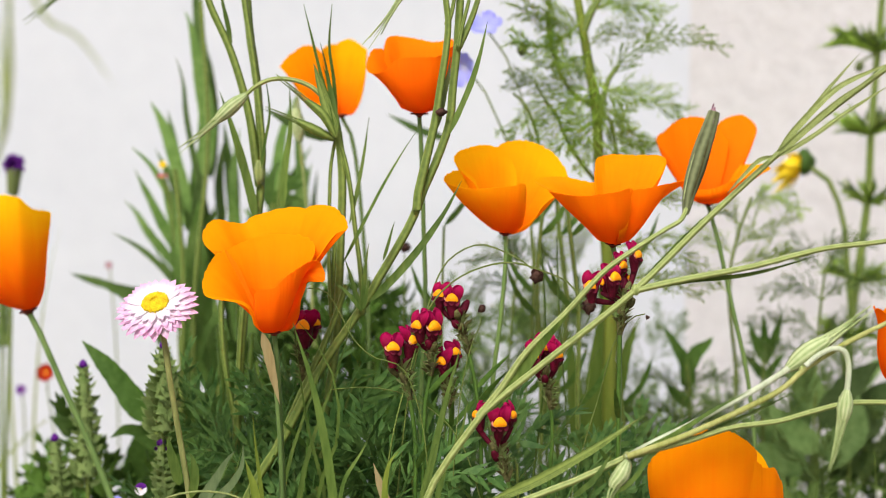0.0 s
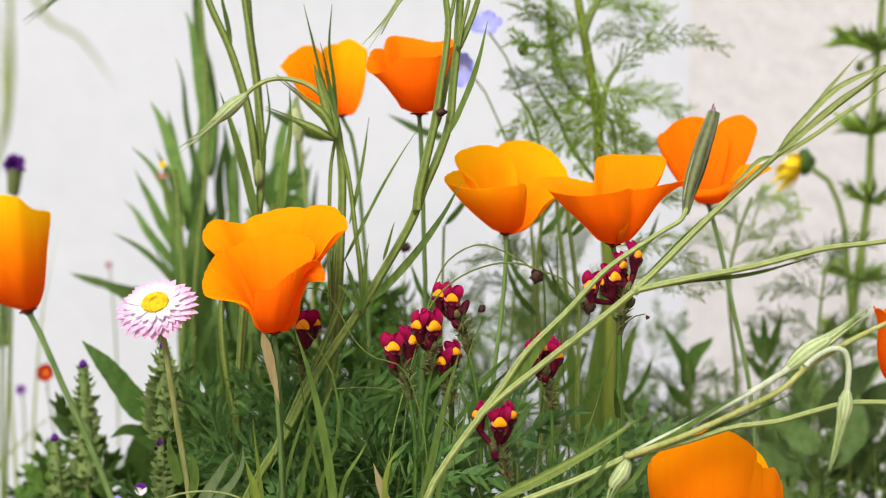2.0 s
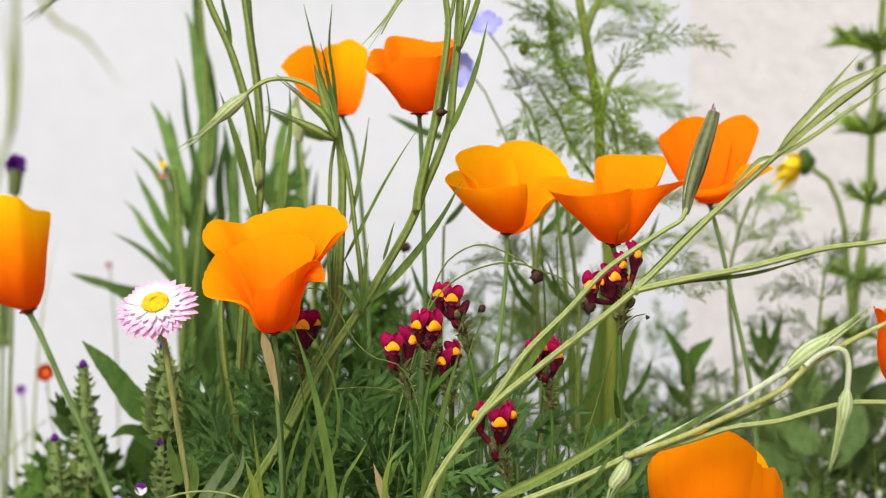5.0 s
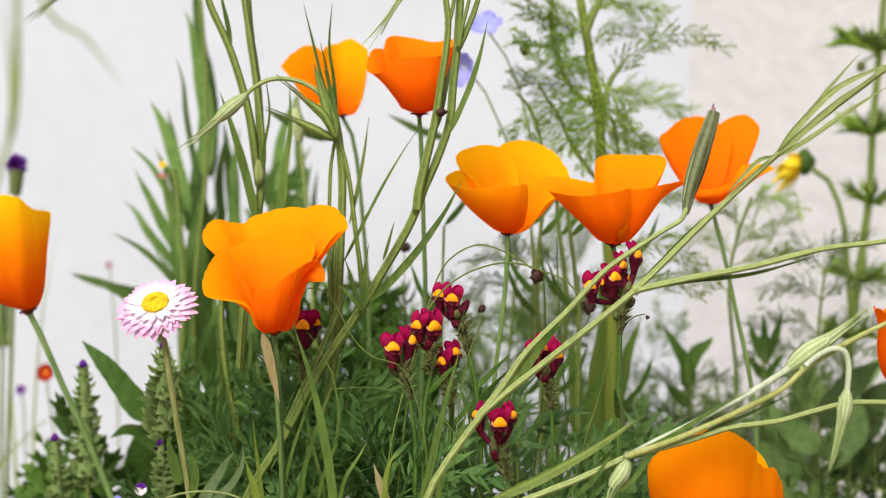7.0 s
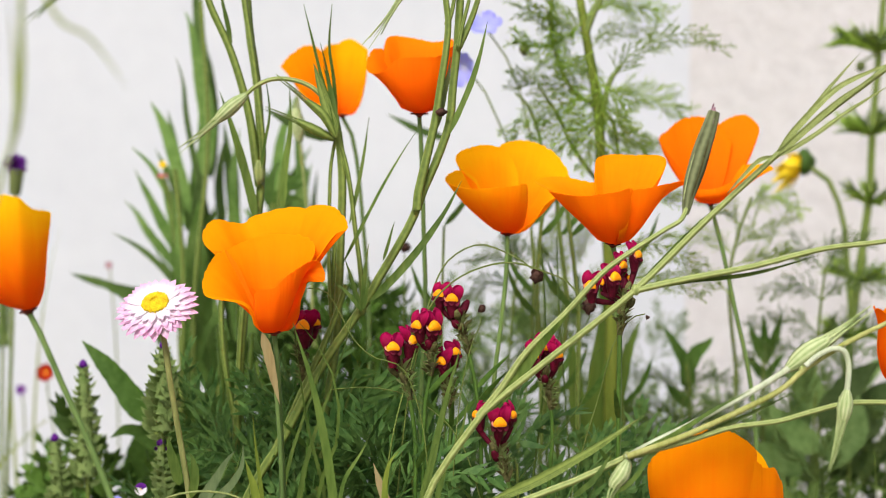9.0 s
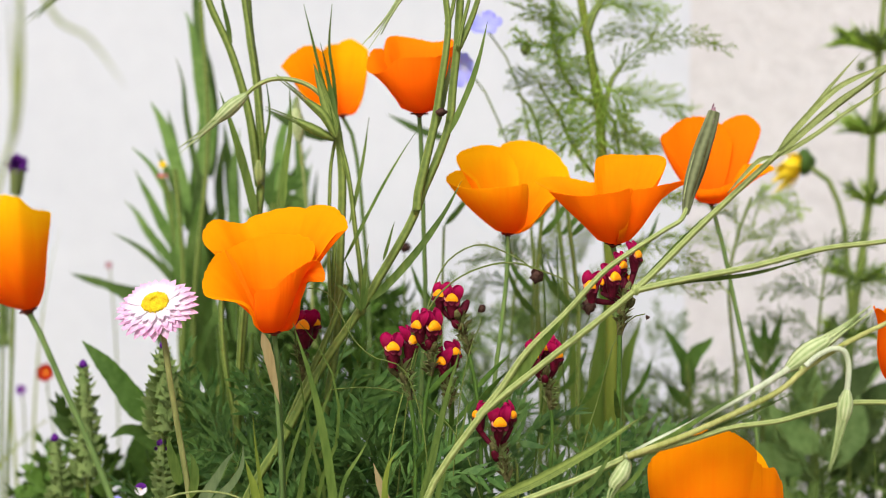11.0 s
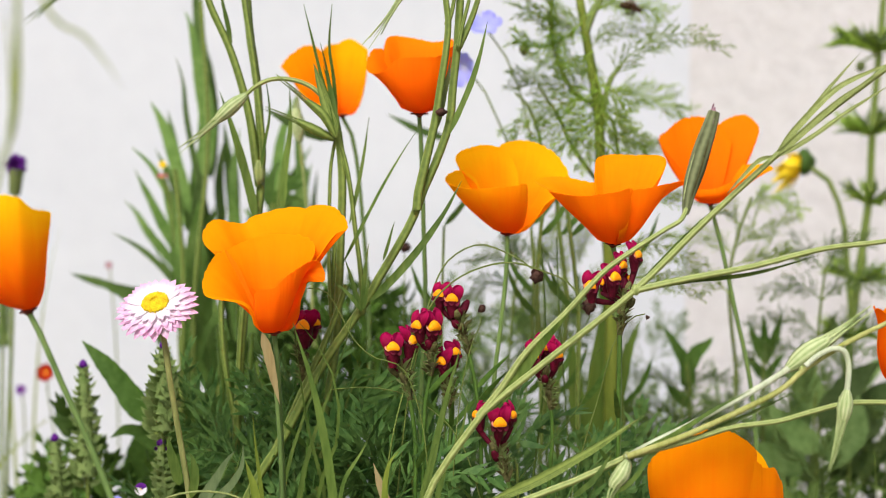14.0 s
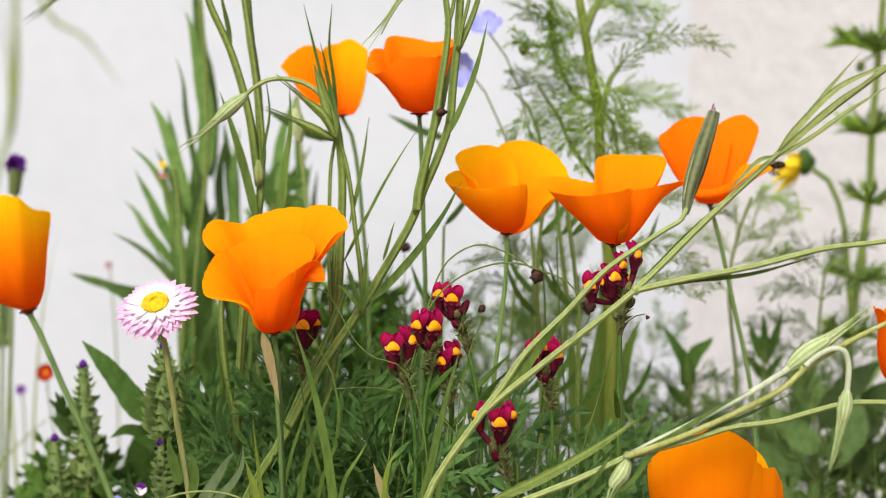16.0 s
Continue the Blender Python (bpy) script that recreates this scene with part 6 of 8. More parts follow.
leafy("cluster of upright dark green stems", [rooted([(-0.1124, 0.6628, 0.3003), (-0.1099, 0.6681, 0.3507), (-0.1122, 0.6723, 0.3914)]), rooted([(-0.1046, 0.6628, 0.3003), (-0.1068, 0.6681, 0.3507), (-0.1088, 0.672, 0.3886)]), rooted([(-0.0967, 0.6628, 0.3003), (-0.0969, 0.6681, 0.3507), (-0.0953, 0.6719, 0.3872)]), rooted([(-0.1015, 0.6628, 0.3003), (-0.0998, 0.6675, 0.3451), (-0.1026, 0.6734, 0.4012)]), rooted([(-0.0885, 0.6628, 0.3003), (-0.0907, 0.6669, 0.3395), (-0.0927, 0.6704, 0.3731)])], [], STEM, "stem_cluster", 0.0019, stem_skin=GRASSY)
leafy("shoot with dark lobed leaves", [rooted([(-0.1015, 0.7887, 0.3508), (-0.1008, 0.7943, 0.4035), (-0.1001, 0.7984, 0.4431)])], [
    ([(-0.1001, 0.7981, 0.4398), (-0.0942, 0.7991, 0.4497), (-0.0875, 0.7998, 0.4563), (-0.0792, 0.8006, 0.4642)], 0.00298, 0.2, (0, 10)),
    ([(-0.1001, 0.7984, 0.4431), (-0.0925, 0.7993, 0.4513), (-0.0859, 0.7995, 0.453), (-0.0782, 0.7997, 0.4556)], 0.00265, 0.2, (0, 10)),
    ([(-0.1001, 0.7983, 0.4414), (-0.1015, 0.7993, 0.4513), (-0.0995, 0.8003, 0.4612), (-0.0948, 0.8011, 0.4681)], 0.00298, 0.2, (0, 10)),
    ([(-0.1001, 0.7981, 0.4398), (-0.0942, 0.7987, 0.4457), (-0.0875, 0.7988, 0.4464), (-0.0816, 0.7985, 0.4437)], 0.00232, 0.2, (0, 10)),
    ([(-0.1001, 0.7981, 0.4398), (-0.1041, 0.7989, 0.448), (-0.1048, 0.7998, 0.4563), (-0.1028, 0.8006, 0.4635)], 0.00232, 0.2, (0, 10))], BROAD_DEEP)
leafy("small green leafy shoot against the white wall", [rooted([(0.1462, 0.7832, 0.298), (0.1446, 0.7866, 0.331), (0.1429, 0.7887, 0.3508)])], [
    ([(0.1432, 0.788, 0.3442), (0.1379, 0.7894, 0.3574), (0.133, 0.7903, 0.3656), (0.1286, 0.791, 0.3722)], 0.002984, 0.3, (0, 5)), ([(0.1439, 0.788, 0.3442), (0.1479, 0.7892, 0.3557), (0.1545, 0.7898, 0.3607), (0.1585, 0.7902, 0.3653)], 0.00431, 0.3, (0, 5)),
    ([(0.1439, 0.787, 0.3343), (0.1429, 0.7884, 0.3475), (0.1419, 0.7891, 0.3541), (0.1412, 0.7896, 0.359)], 0.004642, 0.3, (0, 5)), ([(0.1446, 0.7859, 0.3244), (0.1346, 0.787, 0.3343), (0.1296, 0.7873, 0.3376)], 0.003316, 0.3, (0, 5))], LEAF)
leafy("small green leafy shoot beside the poppy stem", [rooted([(0.1923, 0.8028, 0.293), (0.1923, 0.807, 0.3335), (0.194, 0.8095, 0.3572)])], [
    ([(0.193, 0.8084, 0.347), (0.1873, 0.8099, 0.3605), (0.1839, 0.8109, 0.3707)], 0.002984, 0.3, (0, 5)), ([(0.1937, 0.8084, 0.347), (0.1991, 0.8099, 0.3605), (0.2042, 0.8116, 0.3774)], 0.002984, 0.3, (0, 5)),
    ([(0.193, 0.8074, 0.3369), (0.2008, 0.8084, 0.347), (0.2059, 0.8091, 0.3538)], 0.002652, 0.3, (0, 5)), ([(0.193, 0.8074, 0.3369), (0.1856, 0.8084, 0.347), (0.1788, 0.809, 0.3521)], 0.002652, 0.3, (0, 5)), ([(0.1934, 0.8091, 0.3538), (0.193, 0.8106, 0.3673), (0.1923, 0.8115, 0.3758)], 0.002652, 0.3, (0, 5))], LEAF)


# ---- feathery plants ----
def thread(g, a, b, w, sag=0.0):
    m = a.lerp(b, 0.5) + Vector((0, 0, sag))
    g.sweep([a, m, b], w, w * 0.45, 3, 3)


def feather(g, pts, reach, rnd, w=0.0007, n=8, fine=6):
    """A rachis with side branches that fork twice into thread-like segments."""
    g.sweep(pts, w * 1.3, w * 0.6, 5, 18)
    path = spline(pts, 60)

    def stray(k):
        return Vector((rnd.uniform(-k, k), rnd.uniform(-k, k), rnd.uniform(-k, k)))
    for i in range(n):
        s = 0.12 + 0.88 * (i + rnd.uniform(-0.3, 0.3)) / (n - 1)
        k = max(0, min(59, int(s * 60)))
        p, tan = path[k], (path[k + 1] - path[k]).normalized()
        side = tan.cross(Vector((0, 1, 0))).normalized()
        for sgn in (-1, 1):
            d = (side * sgn * rnd.uniform(0.4, 1) + Vector((0, rnd.uniform(-1, 1), 0)) + tan * rnd.uniform(0.5, 1.3)).normalized()
            ln = reach * (1 - 0.45 * s) * rnd.uniform(0.45, 1.2)
            e = p + (d + tan * 0.25).normalized() * ln
            m = p + d * ln * 0.5
            g.sweep([p, m, e], w * 0.7, w * 0.35, 3, 4)
            for j in range(fine):
                f = 0.15 + 0.85 * j / fine
                q = p.lerp(m, f * 2) if f < 0.5 else m.lerp(e, f * 2 - 1)
                dd = (d * 0.6 + tan * 0.4 + stray(0.9)).normalized()
                l2 = ln * (0.5 - 0.25 * f) * rnd.uniform(0.5, 1.3)
                t = q + dd * l2
                thread(g, q, t, w * 0.5)
                for h in (0.3, 0.55, 0.8):
                    d3 = (dd + stray(0.9)).normalized()
                    q2 = q.lerp(t, h)
                    thread(g, q2, q2 + d3 * l2 * 0.55, w * 0.42)


rnd = random.Random(3)
fs = rooted([(0.0877, 0.6925, 0.2967), (0.0865, 0.6963, 0.3324), (0.0865, 0.6997, 0.3646), (0.0871, 0.7025, 0.391), (0.0859, 0.7052, 0.4173), (0.0836, 0.708, 0.4436), (0.0812, 0.7108, 0.47), (0.08, 0.7132, 0.4934), (0.0771, 0.7154, 0.5139), (0.0736, 0.7175, 0.5344), (0.07, 0.7197, 0.5548), (0.0683, 0.7212, 0.5695)], 0.05)
fennel = thing("feathery_plant", fs[0], "tall feathery green plant with thread-like leaves and thick stem", "plant", "feathery plants")
part("stem", Geo().sweep(fs, 0.0066, 0.0020, 11, 44, rib=0.05), YELLOW_STEM, fennel)
part("branch", Geo().sweep([(0.073, 0.718, 0.5387), (0.0765, 0.7189, 0.5475), (0.0806, 0.7197, 0.5548), (0.083, 0.7206, 0.5636)], 0.0026, 0.0016, 7, 20), STEM, fennel)
part("branch", Geo().sweep([(0.0812, 0.7131, 0.4919), (0.083, 0.7141, 0.5022), (0.0865, 0.7154, 0.5139), (0.0912, 0.716, 0.5203)], 0.002, 0.0012, 7, 20), STEM, fennel)
part("branch", Geo().sweep([(0.083, 0.7135, 0.4963), (0.0871, 0.7131, 0.4919), (0.09, 0.7114, 0.4758), (0.0906, 0.7095, 0.4583)], 0.0011, 0.0009, 7, 20), STEM, fennel)
part("branch", Geo().sweep([(0.0818, 0.7095, 0.4583), (0.0724, 0.7108, 0.47), (0.0647, 0.712, 0.4817), (0.0591, 0.7134, 0.4948), (0.0524, 0.7144, 0.5045), (0.0483, 0.7151, 0.5109)], 0.0013, 0.0007, 7, 20), STEM, fennel)
part("branch", Geo().sweep([(0.0818, 0.7074, 0.4378), (0.0636, 0.7089, 0.4524), (0.0524, 0.7104, 0.467), (0.0488, 0.7124, 0.4861), (0.0424, 0.714, 0.5007), (0.0365, 0.7146, 0.5066)], 0.0013, 0.0007, 7, 20), STEM, fennel)
part("branch", Geo().sweep([(0.08, 0.7239, 0.4992), (0.0674, 0.7248, 0.5081), (0.06, 0.7264, 0.523), (0.0555, 0.7283, 0.5408), (0.057, 0.7301, 0.5586)], 0.0013, 0.0009, 7, 20), STEM, fennel)
for pts, w in [([(0.0743, 0.7195, 0.3144), (0.0719, 0.7221, 0.3387), (0.0695, 0.7243, 0.3599), (0.0676, 0.7264, 0.3795)], 0.0046), ([(0.0902, 0.7195, 0.3144), (0.0932, 0.7227, 0.3447), (0.0981, 0.725, 0.3659), (0.106, 0.7272, 0.3871)], 0.0042), ([(0.0824, 0.7023, 0.2939), (0.0794, 0.7067, 0.336), (0.083, 0.7111, 0.3776), (0.0898, 0.7148, 0.4132)], 0.0055)]:
    part("sheath", Geo().sweep(pts, w, n=20, shape="leaf", fold=0.25, thick=0.001), FEATHER_SHEATH, fennel, "broad soft green leaf sheath")
for pts, reach, n in [
        ([(0.0847, 0.7151, 0.5115), (0.0906, 0.7159, 0.5191), (0.0965, 0.7167, 0.5262), (0.1077, 0.7174, 0.5329), (0.1239, 0.7178, 0.5373), (0.1436, 0.7171, 0.5303)], 0.0153, 15),
        ([(0.0822, 0.7448, 0.5068), (0.0693, 0.7453, 0.5114), (0.054, 0.7453, 0.5114), (0.0371, 0.7456, 0.5145)], 0.01766, 14),
        ([(0.0789, 0.7143, 0.5036), (0.065, 0.7141, 0.5022), (0.0503, 0.7137, 0.4978), (0.0356, 0.7124, 0.4861)], 0.01648, 14),
        ([(0.0895, 0.7652, 0.5092), (0.1027, 0.7649, 0.507), (0.1184, 0.7646, 0.5039), (0.1335, 0.7638, 0.4961)], 0.01707, 14),
        ([(0.0728, 0.7074, 0.5339), (0.0627, 0.7083, 0.5425), (0.0525, 0.7088, 0.5469), (0.0409, 0.7089, 0.5483)], 0.01766, 14),
        ([(0.0687, 0.6931, 0.5416), (0.0571, 0.6921, 0.5317), (0.0471, 0.6918, 0.5289), (0.0358, 0.6923, 0.5331)], 0.0153, 12),
        ([(0.081, 0.7494, 0.5511), (0.0908, 0.7499, 0.5556), (0.103, 0.7498, 0.5541), (0.119, 0.7493, 0.5495)], 0.01618, 14),
        ([(0.0753, 0.7188, 0.5461), (0.0842, 0.7201, 0.5592), (0.0959, 0.7209, 0.5665)], 0.01618, 10),
        ([(0.0806, 0.7676, 0.5321), (0.0917, 0.7685, 0.5415), (0.1027, 0.7687, 0.543), (0.1153, 0.7683, 0.5393)], 0.01295, 10),
        ([(0.0873, 0.7042, 0.5036), (0.0894, 0.703, 0.492), (0.0946, 0.7023, 0.4848), (0.1033, 0.7016, 0.4785)], 0.01412, 12),
        ([(0.0772, 0.688, 0.4922), (0.067, 0.6874, 0.4866), (0.0571, 0.6865, 0.4781), (0.05, 0.6854, 0.4682)], 0.01471, 12),
        ([(0.0846, 0.7429, 0.4885), (0.0954, 0.7421, 0.4809), (0.1046, 0.7417, 0.4772), (0.1168, 0.7419, 0.4794)], 0.01412, 12),
        ([(0.0541, 0.7197, 0.5548), (0.0562, 0.7181, 0.5402), (0.0591, 0.7168, 0.527), (0.0606, 0.7154, 0.5139)], 0.01295, 12),
        ([(0.0876, 0.7648, 0.5054), (0.0806, 0.7661, 0.518), (0.068, 0.7667, 0.5242), (0.0523, 0.7667, 0.5236)], 0.01471, 12),
        ([(0.0772, 0.7035, 0.4964), (0.0627, 0.703, 0.492), (0.0467, 0.7023, 0.4848), (0.0395, 0.7012, 0.4747)], 0.01471, 12),
        ([(0.0826, 0.6854, 0.4682), (0.0954, 0.6845, 0.4597), (0.1067, 0.6839, 0.4541), (0.1181, 0.6839, 0.4541)], 0.01471, 10),
        ([(0.0846, 0.7395, 0.4565), (0.0724, 0.7385, 0.4474), (0.0616, 0.7373, 0.4352), (0.0555, 0.7358, 0.4214)], 0.01471, 12),
        ([(0.0856, 0.7061, 0.4261), (0.1018, 0.7064, 0.429), (0.1165, 0.7061, 0.4261), (0.1312, 0.7052, 0.4173)], 0.01471, 11),
        ([(0.0885, 0.7572, 0.4334), (0.0775, 0.7565, 0.4271), (0.068, 0.7552, 0.4146), (0.0633, 0.7532, 0.3958)], 0.01412, 11),
        ([(0.0873, 0.6938, 0.404), (0.1004, 0.6947, 0.4127), (0.1178, 0.6944, 0.4098), (0.1308, 0.6938, 0.404)], 0.01354, 11),
        ([(0.0761, 0.6846, 0.5077), (0.0693, 0.6841, 0.5035), (0.0609, 0.6837, 0.4993)], 0.01236, 4),
        ([(0.0778, 0.6848, 0.5105), (0.0848, 0.6844, 0.5063), (0.0947, 0.6837, 0.4993)], 0.01236, 4),
        ([(0.0778, 0.6834, 0.4965), (0.0721, 0.6826, 0.4895), (0.0637, 0.6822, 0.4853)], 0.01236, 4),
        ([(0.0789, 0.6837, 0.4993), (0.0862, 0.6832, 0.4951), (0.0933, 0.6826, 0.4895)], 0.01236, 4),
        ([(0.0783, 0.6822, 0.4853), (0.0721, 0.6815, 0.4782), (0.0679, 0.6804, 0.4684)], 0.01236, 4),
        ([(0.0795, 0.6819, 0.4825), (0.0862, 0.6812, 0.4754), (0.0947, 0.6807, 0.4712)], 0.01236, 4),
        ([(0.075, 0.6854, 0.5161), (0.0778, 0.6844, 0.5063), (0.0795, 0.6829, 0.4923)], 0.01236, 4),
        ([(0.0772, 0.6843, 0.5049), (0.075, 0.6831, 0.4937), (0.0755, 0.6816, 0.4797)], 0.01236, 4),
        ([(0.0738, 0.6866, 0.5273), (0.0665, 0.686, 0.5217), (0.0581, 0.6857, 0.5189)], 0.01236, 4)]:
    g = Geo()
    feather(g, pts, reach, rnd, 0.00042, n + 3, 7)
    part("leaf", g, FEATHER, fennel)

f2 = rooted([(0.1625, 0.7453, 0.3206), (0.1632, 0.7493, 0.3582), (0.1594, 0.7526, 0.3895), (0.1613, 0.7555, 0.4177), (0.1657, 0.7572, 0.4334), (0.172, 0.7588, 0.4491)], 0.05)
fb = thing("feathery_plant", f2[0], "low feathery green plant with thread-like leaves", "plant", "feathery plants")
part("stem", Geo().sweep(f2, 0.0017, 0.0009, 7, 24), STEM, fb)
for pts, reach, n in [
        ([(0.1657, 0.7572, 0.4334), (0.1578, 0.7582, 0.4428), (0.1506, 0.7587, 0.4475), (0.1452, 0.7588, 0.4491)], 0.01512, 10),
        ([(0.1748, 0.7879, 0.4389), (0.1853, 0.7888, 0.4471), (0.1968, 0.7887, 0.4464), (0.2066, 0.788, 0.4399)], 0.01449, 11),
        ([(0.1625, 0.7559, 0.4209), (0.1736, 0.7569, 0.4303), (0.1861, 0.7572, 0.4334), (0.194, 0.7577, 0.4381)], 0.01449, 11),
        ([(0.1719, 0.8052, 0.4123), (0.1598, 0.8063, 0.4223), (0.148, 0.8065, 0.424), (0.138, 0.8061, 0.4207)], 0.01449, 11),
        ([(0.1598, 0.7449, 0.4126), (0.1728, 0.7454, 0.4173), (0.1868, 0.7459, 0.4219), (0.1946, 0.7454, 0.4173)], 0.01449, 10),
        ([(0.1547, 0.7285, 0.3992), (0.1435, 0.7294, 0.4083), (0.1313, 0.7296, 0.4098), (0.1206, 0.7291, 0.4053)], 0.01386, 10)]:
    g = Geo()
    feather(g, pts, reach, rnd, 0.00042, n, 7)
    part("leaf", g, FEATHER, fb)

for stem, fronds in [([(0.0381, 0.7453, 0.3206), (0.0365, 0.7493, 0.3582), (0.0391, 0.7526, 0.3895), (0.0413, 0.7549, 0.4115)], [[(0.0407, 0.7446, 0.4095), (0.0329, 0.7454, 0.4173), (0.0252, 0.7456, 0.4188), (0.0159, 0.7451, 0.4142)], [(0.0413, 0.7547, 0.4099), (0.0476, 0.7555, 0.4177), (0.0554, 0.7557, 0.4193), (0.0633, 0.7552, 0.4146)], [(0.0396, 0.7631, 0.3944), (0.0306, 0.7638, 0.4008), (0.0211, 0.7636, 0.3992), (0.0131, 0.7628, 0.3913)], [(0.0385, 0.743, 0.3941), (0.0485, 0.7438, 0.4018), (0.0594, 0.7436, 0.4003), (0.0671, 0.743, 0.3941)], [(0.0372, 0.7513, 0.377), (0.0271, 0.7519, 0.3833), (0.0176, 0.7518, 0.3817), (0.0098, 0.7511, 0.3755)], [(0.038, 0.7608, 0.3722), (0.0482, 0.7615, 0.3786), (0.0594, 0.7613, 0.377), (0.0689, 0.7605, 0.3691)], [(0.0361, 0.7394, 0.3601), (0.0469, 0.7399, 0.3647), (0.0578, 0.7394, 0.3601)], [(0.0413, 0.7549, 0.4115), (0.0403, 0.7557, 0.4193), (0.0381, 0.7564, 0.4256)]])]:
    line = rooted(stem, 0.05)
    ob = thing("feathery_plant", line[0], "feathery green plant low behind the toadflax", "plant", "feathery plants")
    part("stem", Geo().sweep(line, 0.0015, 0.0008, 7, 24), STEM, ob)
    for pts in fronds:
        g = Geo()
        feather(g, pts, 0.0145, rnd, 0.00042, 11, 6)
        part("leaf", g, SOFT_FERN, ob)

for stem, fronds in [([(0.2175, 0.7839, 0.3046), (0.2195, 0.7887, 0.3508), (0.2215, 0.7922, 0.3837), (0.2248, 0.7946, 0.4068)], [[(0.2213, 0.7843, 0.4047), (0.2115, 0.7854, 0.4145), (0.2017, 0.7857, 0.4177), (0.1919, 0.7853, 0.4138)], [(0.2248, 0.7944, 0.4052), (0.2308, 0.7955, 0.4151), (0.2374, 0.796, 0.42), (0.2473, 0.7962, 0.4217)], [(0.2242, 0.8024, 0.3856), (0.2135, 0.8033, 0.394), (0.2018, 0.8033, 0.394), (0.19, 0.8028, 0.389)], [(0.2187, 0.7825, 0.3868), (0.2295, 0.7835, 0.3966), (0.241, 0.7837, 0.3982), (0.2541, 0.7833, 0.395)], [(0.2201, 0.7905, 0.3672), (0.2076, 0.7913, 0.3755), (0.1943, 0.7915, 0.3771), (0.1827, 0.791, 0.3722)], [(0.2229, 0.8002, 0.3639), (0.237, 0.801, 0.3723), (0.2521, 0.8012, 0.3739), (0.2655, 0.8007, 0.3689)], [(0.2164, 0.7789, 0.3526), (0.2017, 0.7797, 0.3608), (0.1853, 0.7795, 0.3591), (0.1722, 0.7789, 0.3526)], [(0.2195, 0.7887, 0.3508), (0.2374, 0.7896, 0.359), (0.254, 0.7894, 0.3574)]])]:
    line = rooted(stem, 0.05)
    ob = thing("feathery_plant", line[0], "feathery green plant beside the rough wall", "plant", "feathery plants")
    part("stem", Geo().sweep(line, 0.0015, 0.0008, 7, 24), STEM, ob)
    for pts in fronds:
        g = Geo()
        feather(g, pts, 0.0159, rnd, 0.00042, 11, 6)
        part("leaf", g, SOFT_FERN, ob)

for stem, fronds in [([(0.1379, 0.7825, 0.2914), (0.1396, 0.7853, 0.3178), (0.1412, 0.787, 0.3343)], [[(0.1388, 0.7768, 0.3331), (0.1297, 0.7778, 0.3429), (0.1198, 0.7782, 0.3461), (0.11, 0.778, 0.3445)], [(0.1406, 0.7866, 0.331), (0.1495, 0.7876, 0.3402), (0.1595, 0.7879, 0.3425), (0.1694, 0.7876, 0.3402)], [(0.1413, 0.7951, 0.3155), (0.1296, 0.7959, 0.3239), (0.1178, 0.7961, 0.3249), (0.1061, 0.7956, 0.3205)], [(0.1378, 0.7754, 0.3201), (0.1509, 0.7764, 0.3292), (0.164, 0.7763, 0.3282), (0.1755, 0.7758, 0.3233)], [(0.1389, 0.7846, 0.3112), (0.1462, 0.7854, 0.3194), (0.1562, 0.7853, 0.3178)]])]:
    line = rooted(stem, 0.05)
    ob = thing("feathery_plant", line[0], "feathery green plant under the slanting stems", "plant", "feathery plants")
    part("stem", Geo().sweep(line, 0.0015, 0.0008, 7, 24), STEM, ob)
    for pts in fronds:
        g = Geo()
        feather(g, pts, 0.0139, rnd, 0.00042, 11, 6)
        part("leaf", g, SOFT_FERN, ob)

# tall plant at the bed's end, with tufts of narrow leaflets at its joints
f3 = rooted([(0.2502, 0.8584, 0.2481), (0.2575, 0.8653, 0.3141), (0.264, 0.8706, 0.3649), (0.2699, 0.8752, 0.4084), (0.2735, 0.8779, 0.4338), (0.275, 0.8794, 0.4483), (0.2761, 0.8828, 0.4809), (0.2801, 0.8878, 0.5281), (0.2834, 0.892, 0.568), (0.2852, 0.8943, 0.5897)], 0.05)
tall = thing("feathery_plant", f3[0], "tall upright plant with whorls of narrow leaves and buds", "plant", "feathery plants")
part("stem", Geo().sweep(f3, 0.0040, 0.0022, 8, 34), STEM, tall)
for at, r, n in [((0.2797, 0.8885, 0.5346), 0.040, 21), ((0.2757, 0.8828, 0.4809), 0.034, 19), ((0.2743, 0.8782, 0.4367), 0.028, 16), ((0.2662, 0.8729, 0.3866), 0.034, 19), ((0.2611, 0.8691, 0.3503), 0.0292, 14), ((0.2834, 0.8924, 0.5716), 0.0328, 10)]:
    # a whorl of thread-like leaves, some of them forked
    c = Vector(at)
    for k in range(n):
        a = 6.283 * (k + rnd.uniform(-0.3, 0.3)) / n
        d = Vector((math.cos(a), math.sin(a) * 0.8, rnd.uniform(-0.05, 0.55))).normalized()
        l = r * rnd.uniform(0.6, 1.1)
        m = c + d * l * 0.5 + Vector((0, 0, l * 0.12))
        e = c + d * l + Vector((0, 0, l * rnd.uniform(-0.15, 0.1)))
        g = Geo().sweep([c, m, e], 0.00125, n=10, shape="leaf", fold=0.3)
        for j in range(rnd.randint(2, 4)):
            q = c.lerp(m, rnd.uniform(0.5, 1))
            o = (d + Vector((rnd.uniform(-0.6, 0.6), rnd.uniform(-0.6, 0.6), rnd.uniform(-0.2, 0.7)))).normalized()
            g.sweep([q, q + o * l * 0.25, q + o * l * 0.5 + Vector((0, 0, l * 0.03))], 0.0009, n=6, shape="leaf")
        part("leaf", g, SOFT_FERN if k % 3 == 0 else FEATHER, tall)
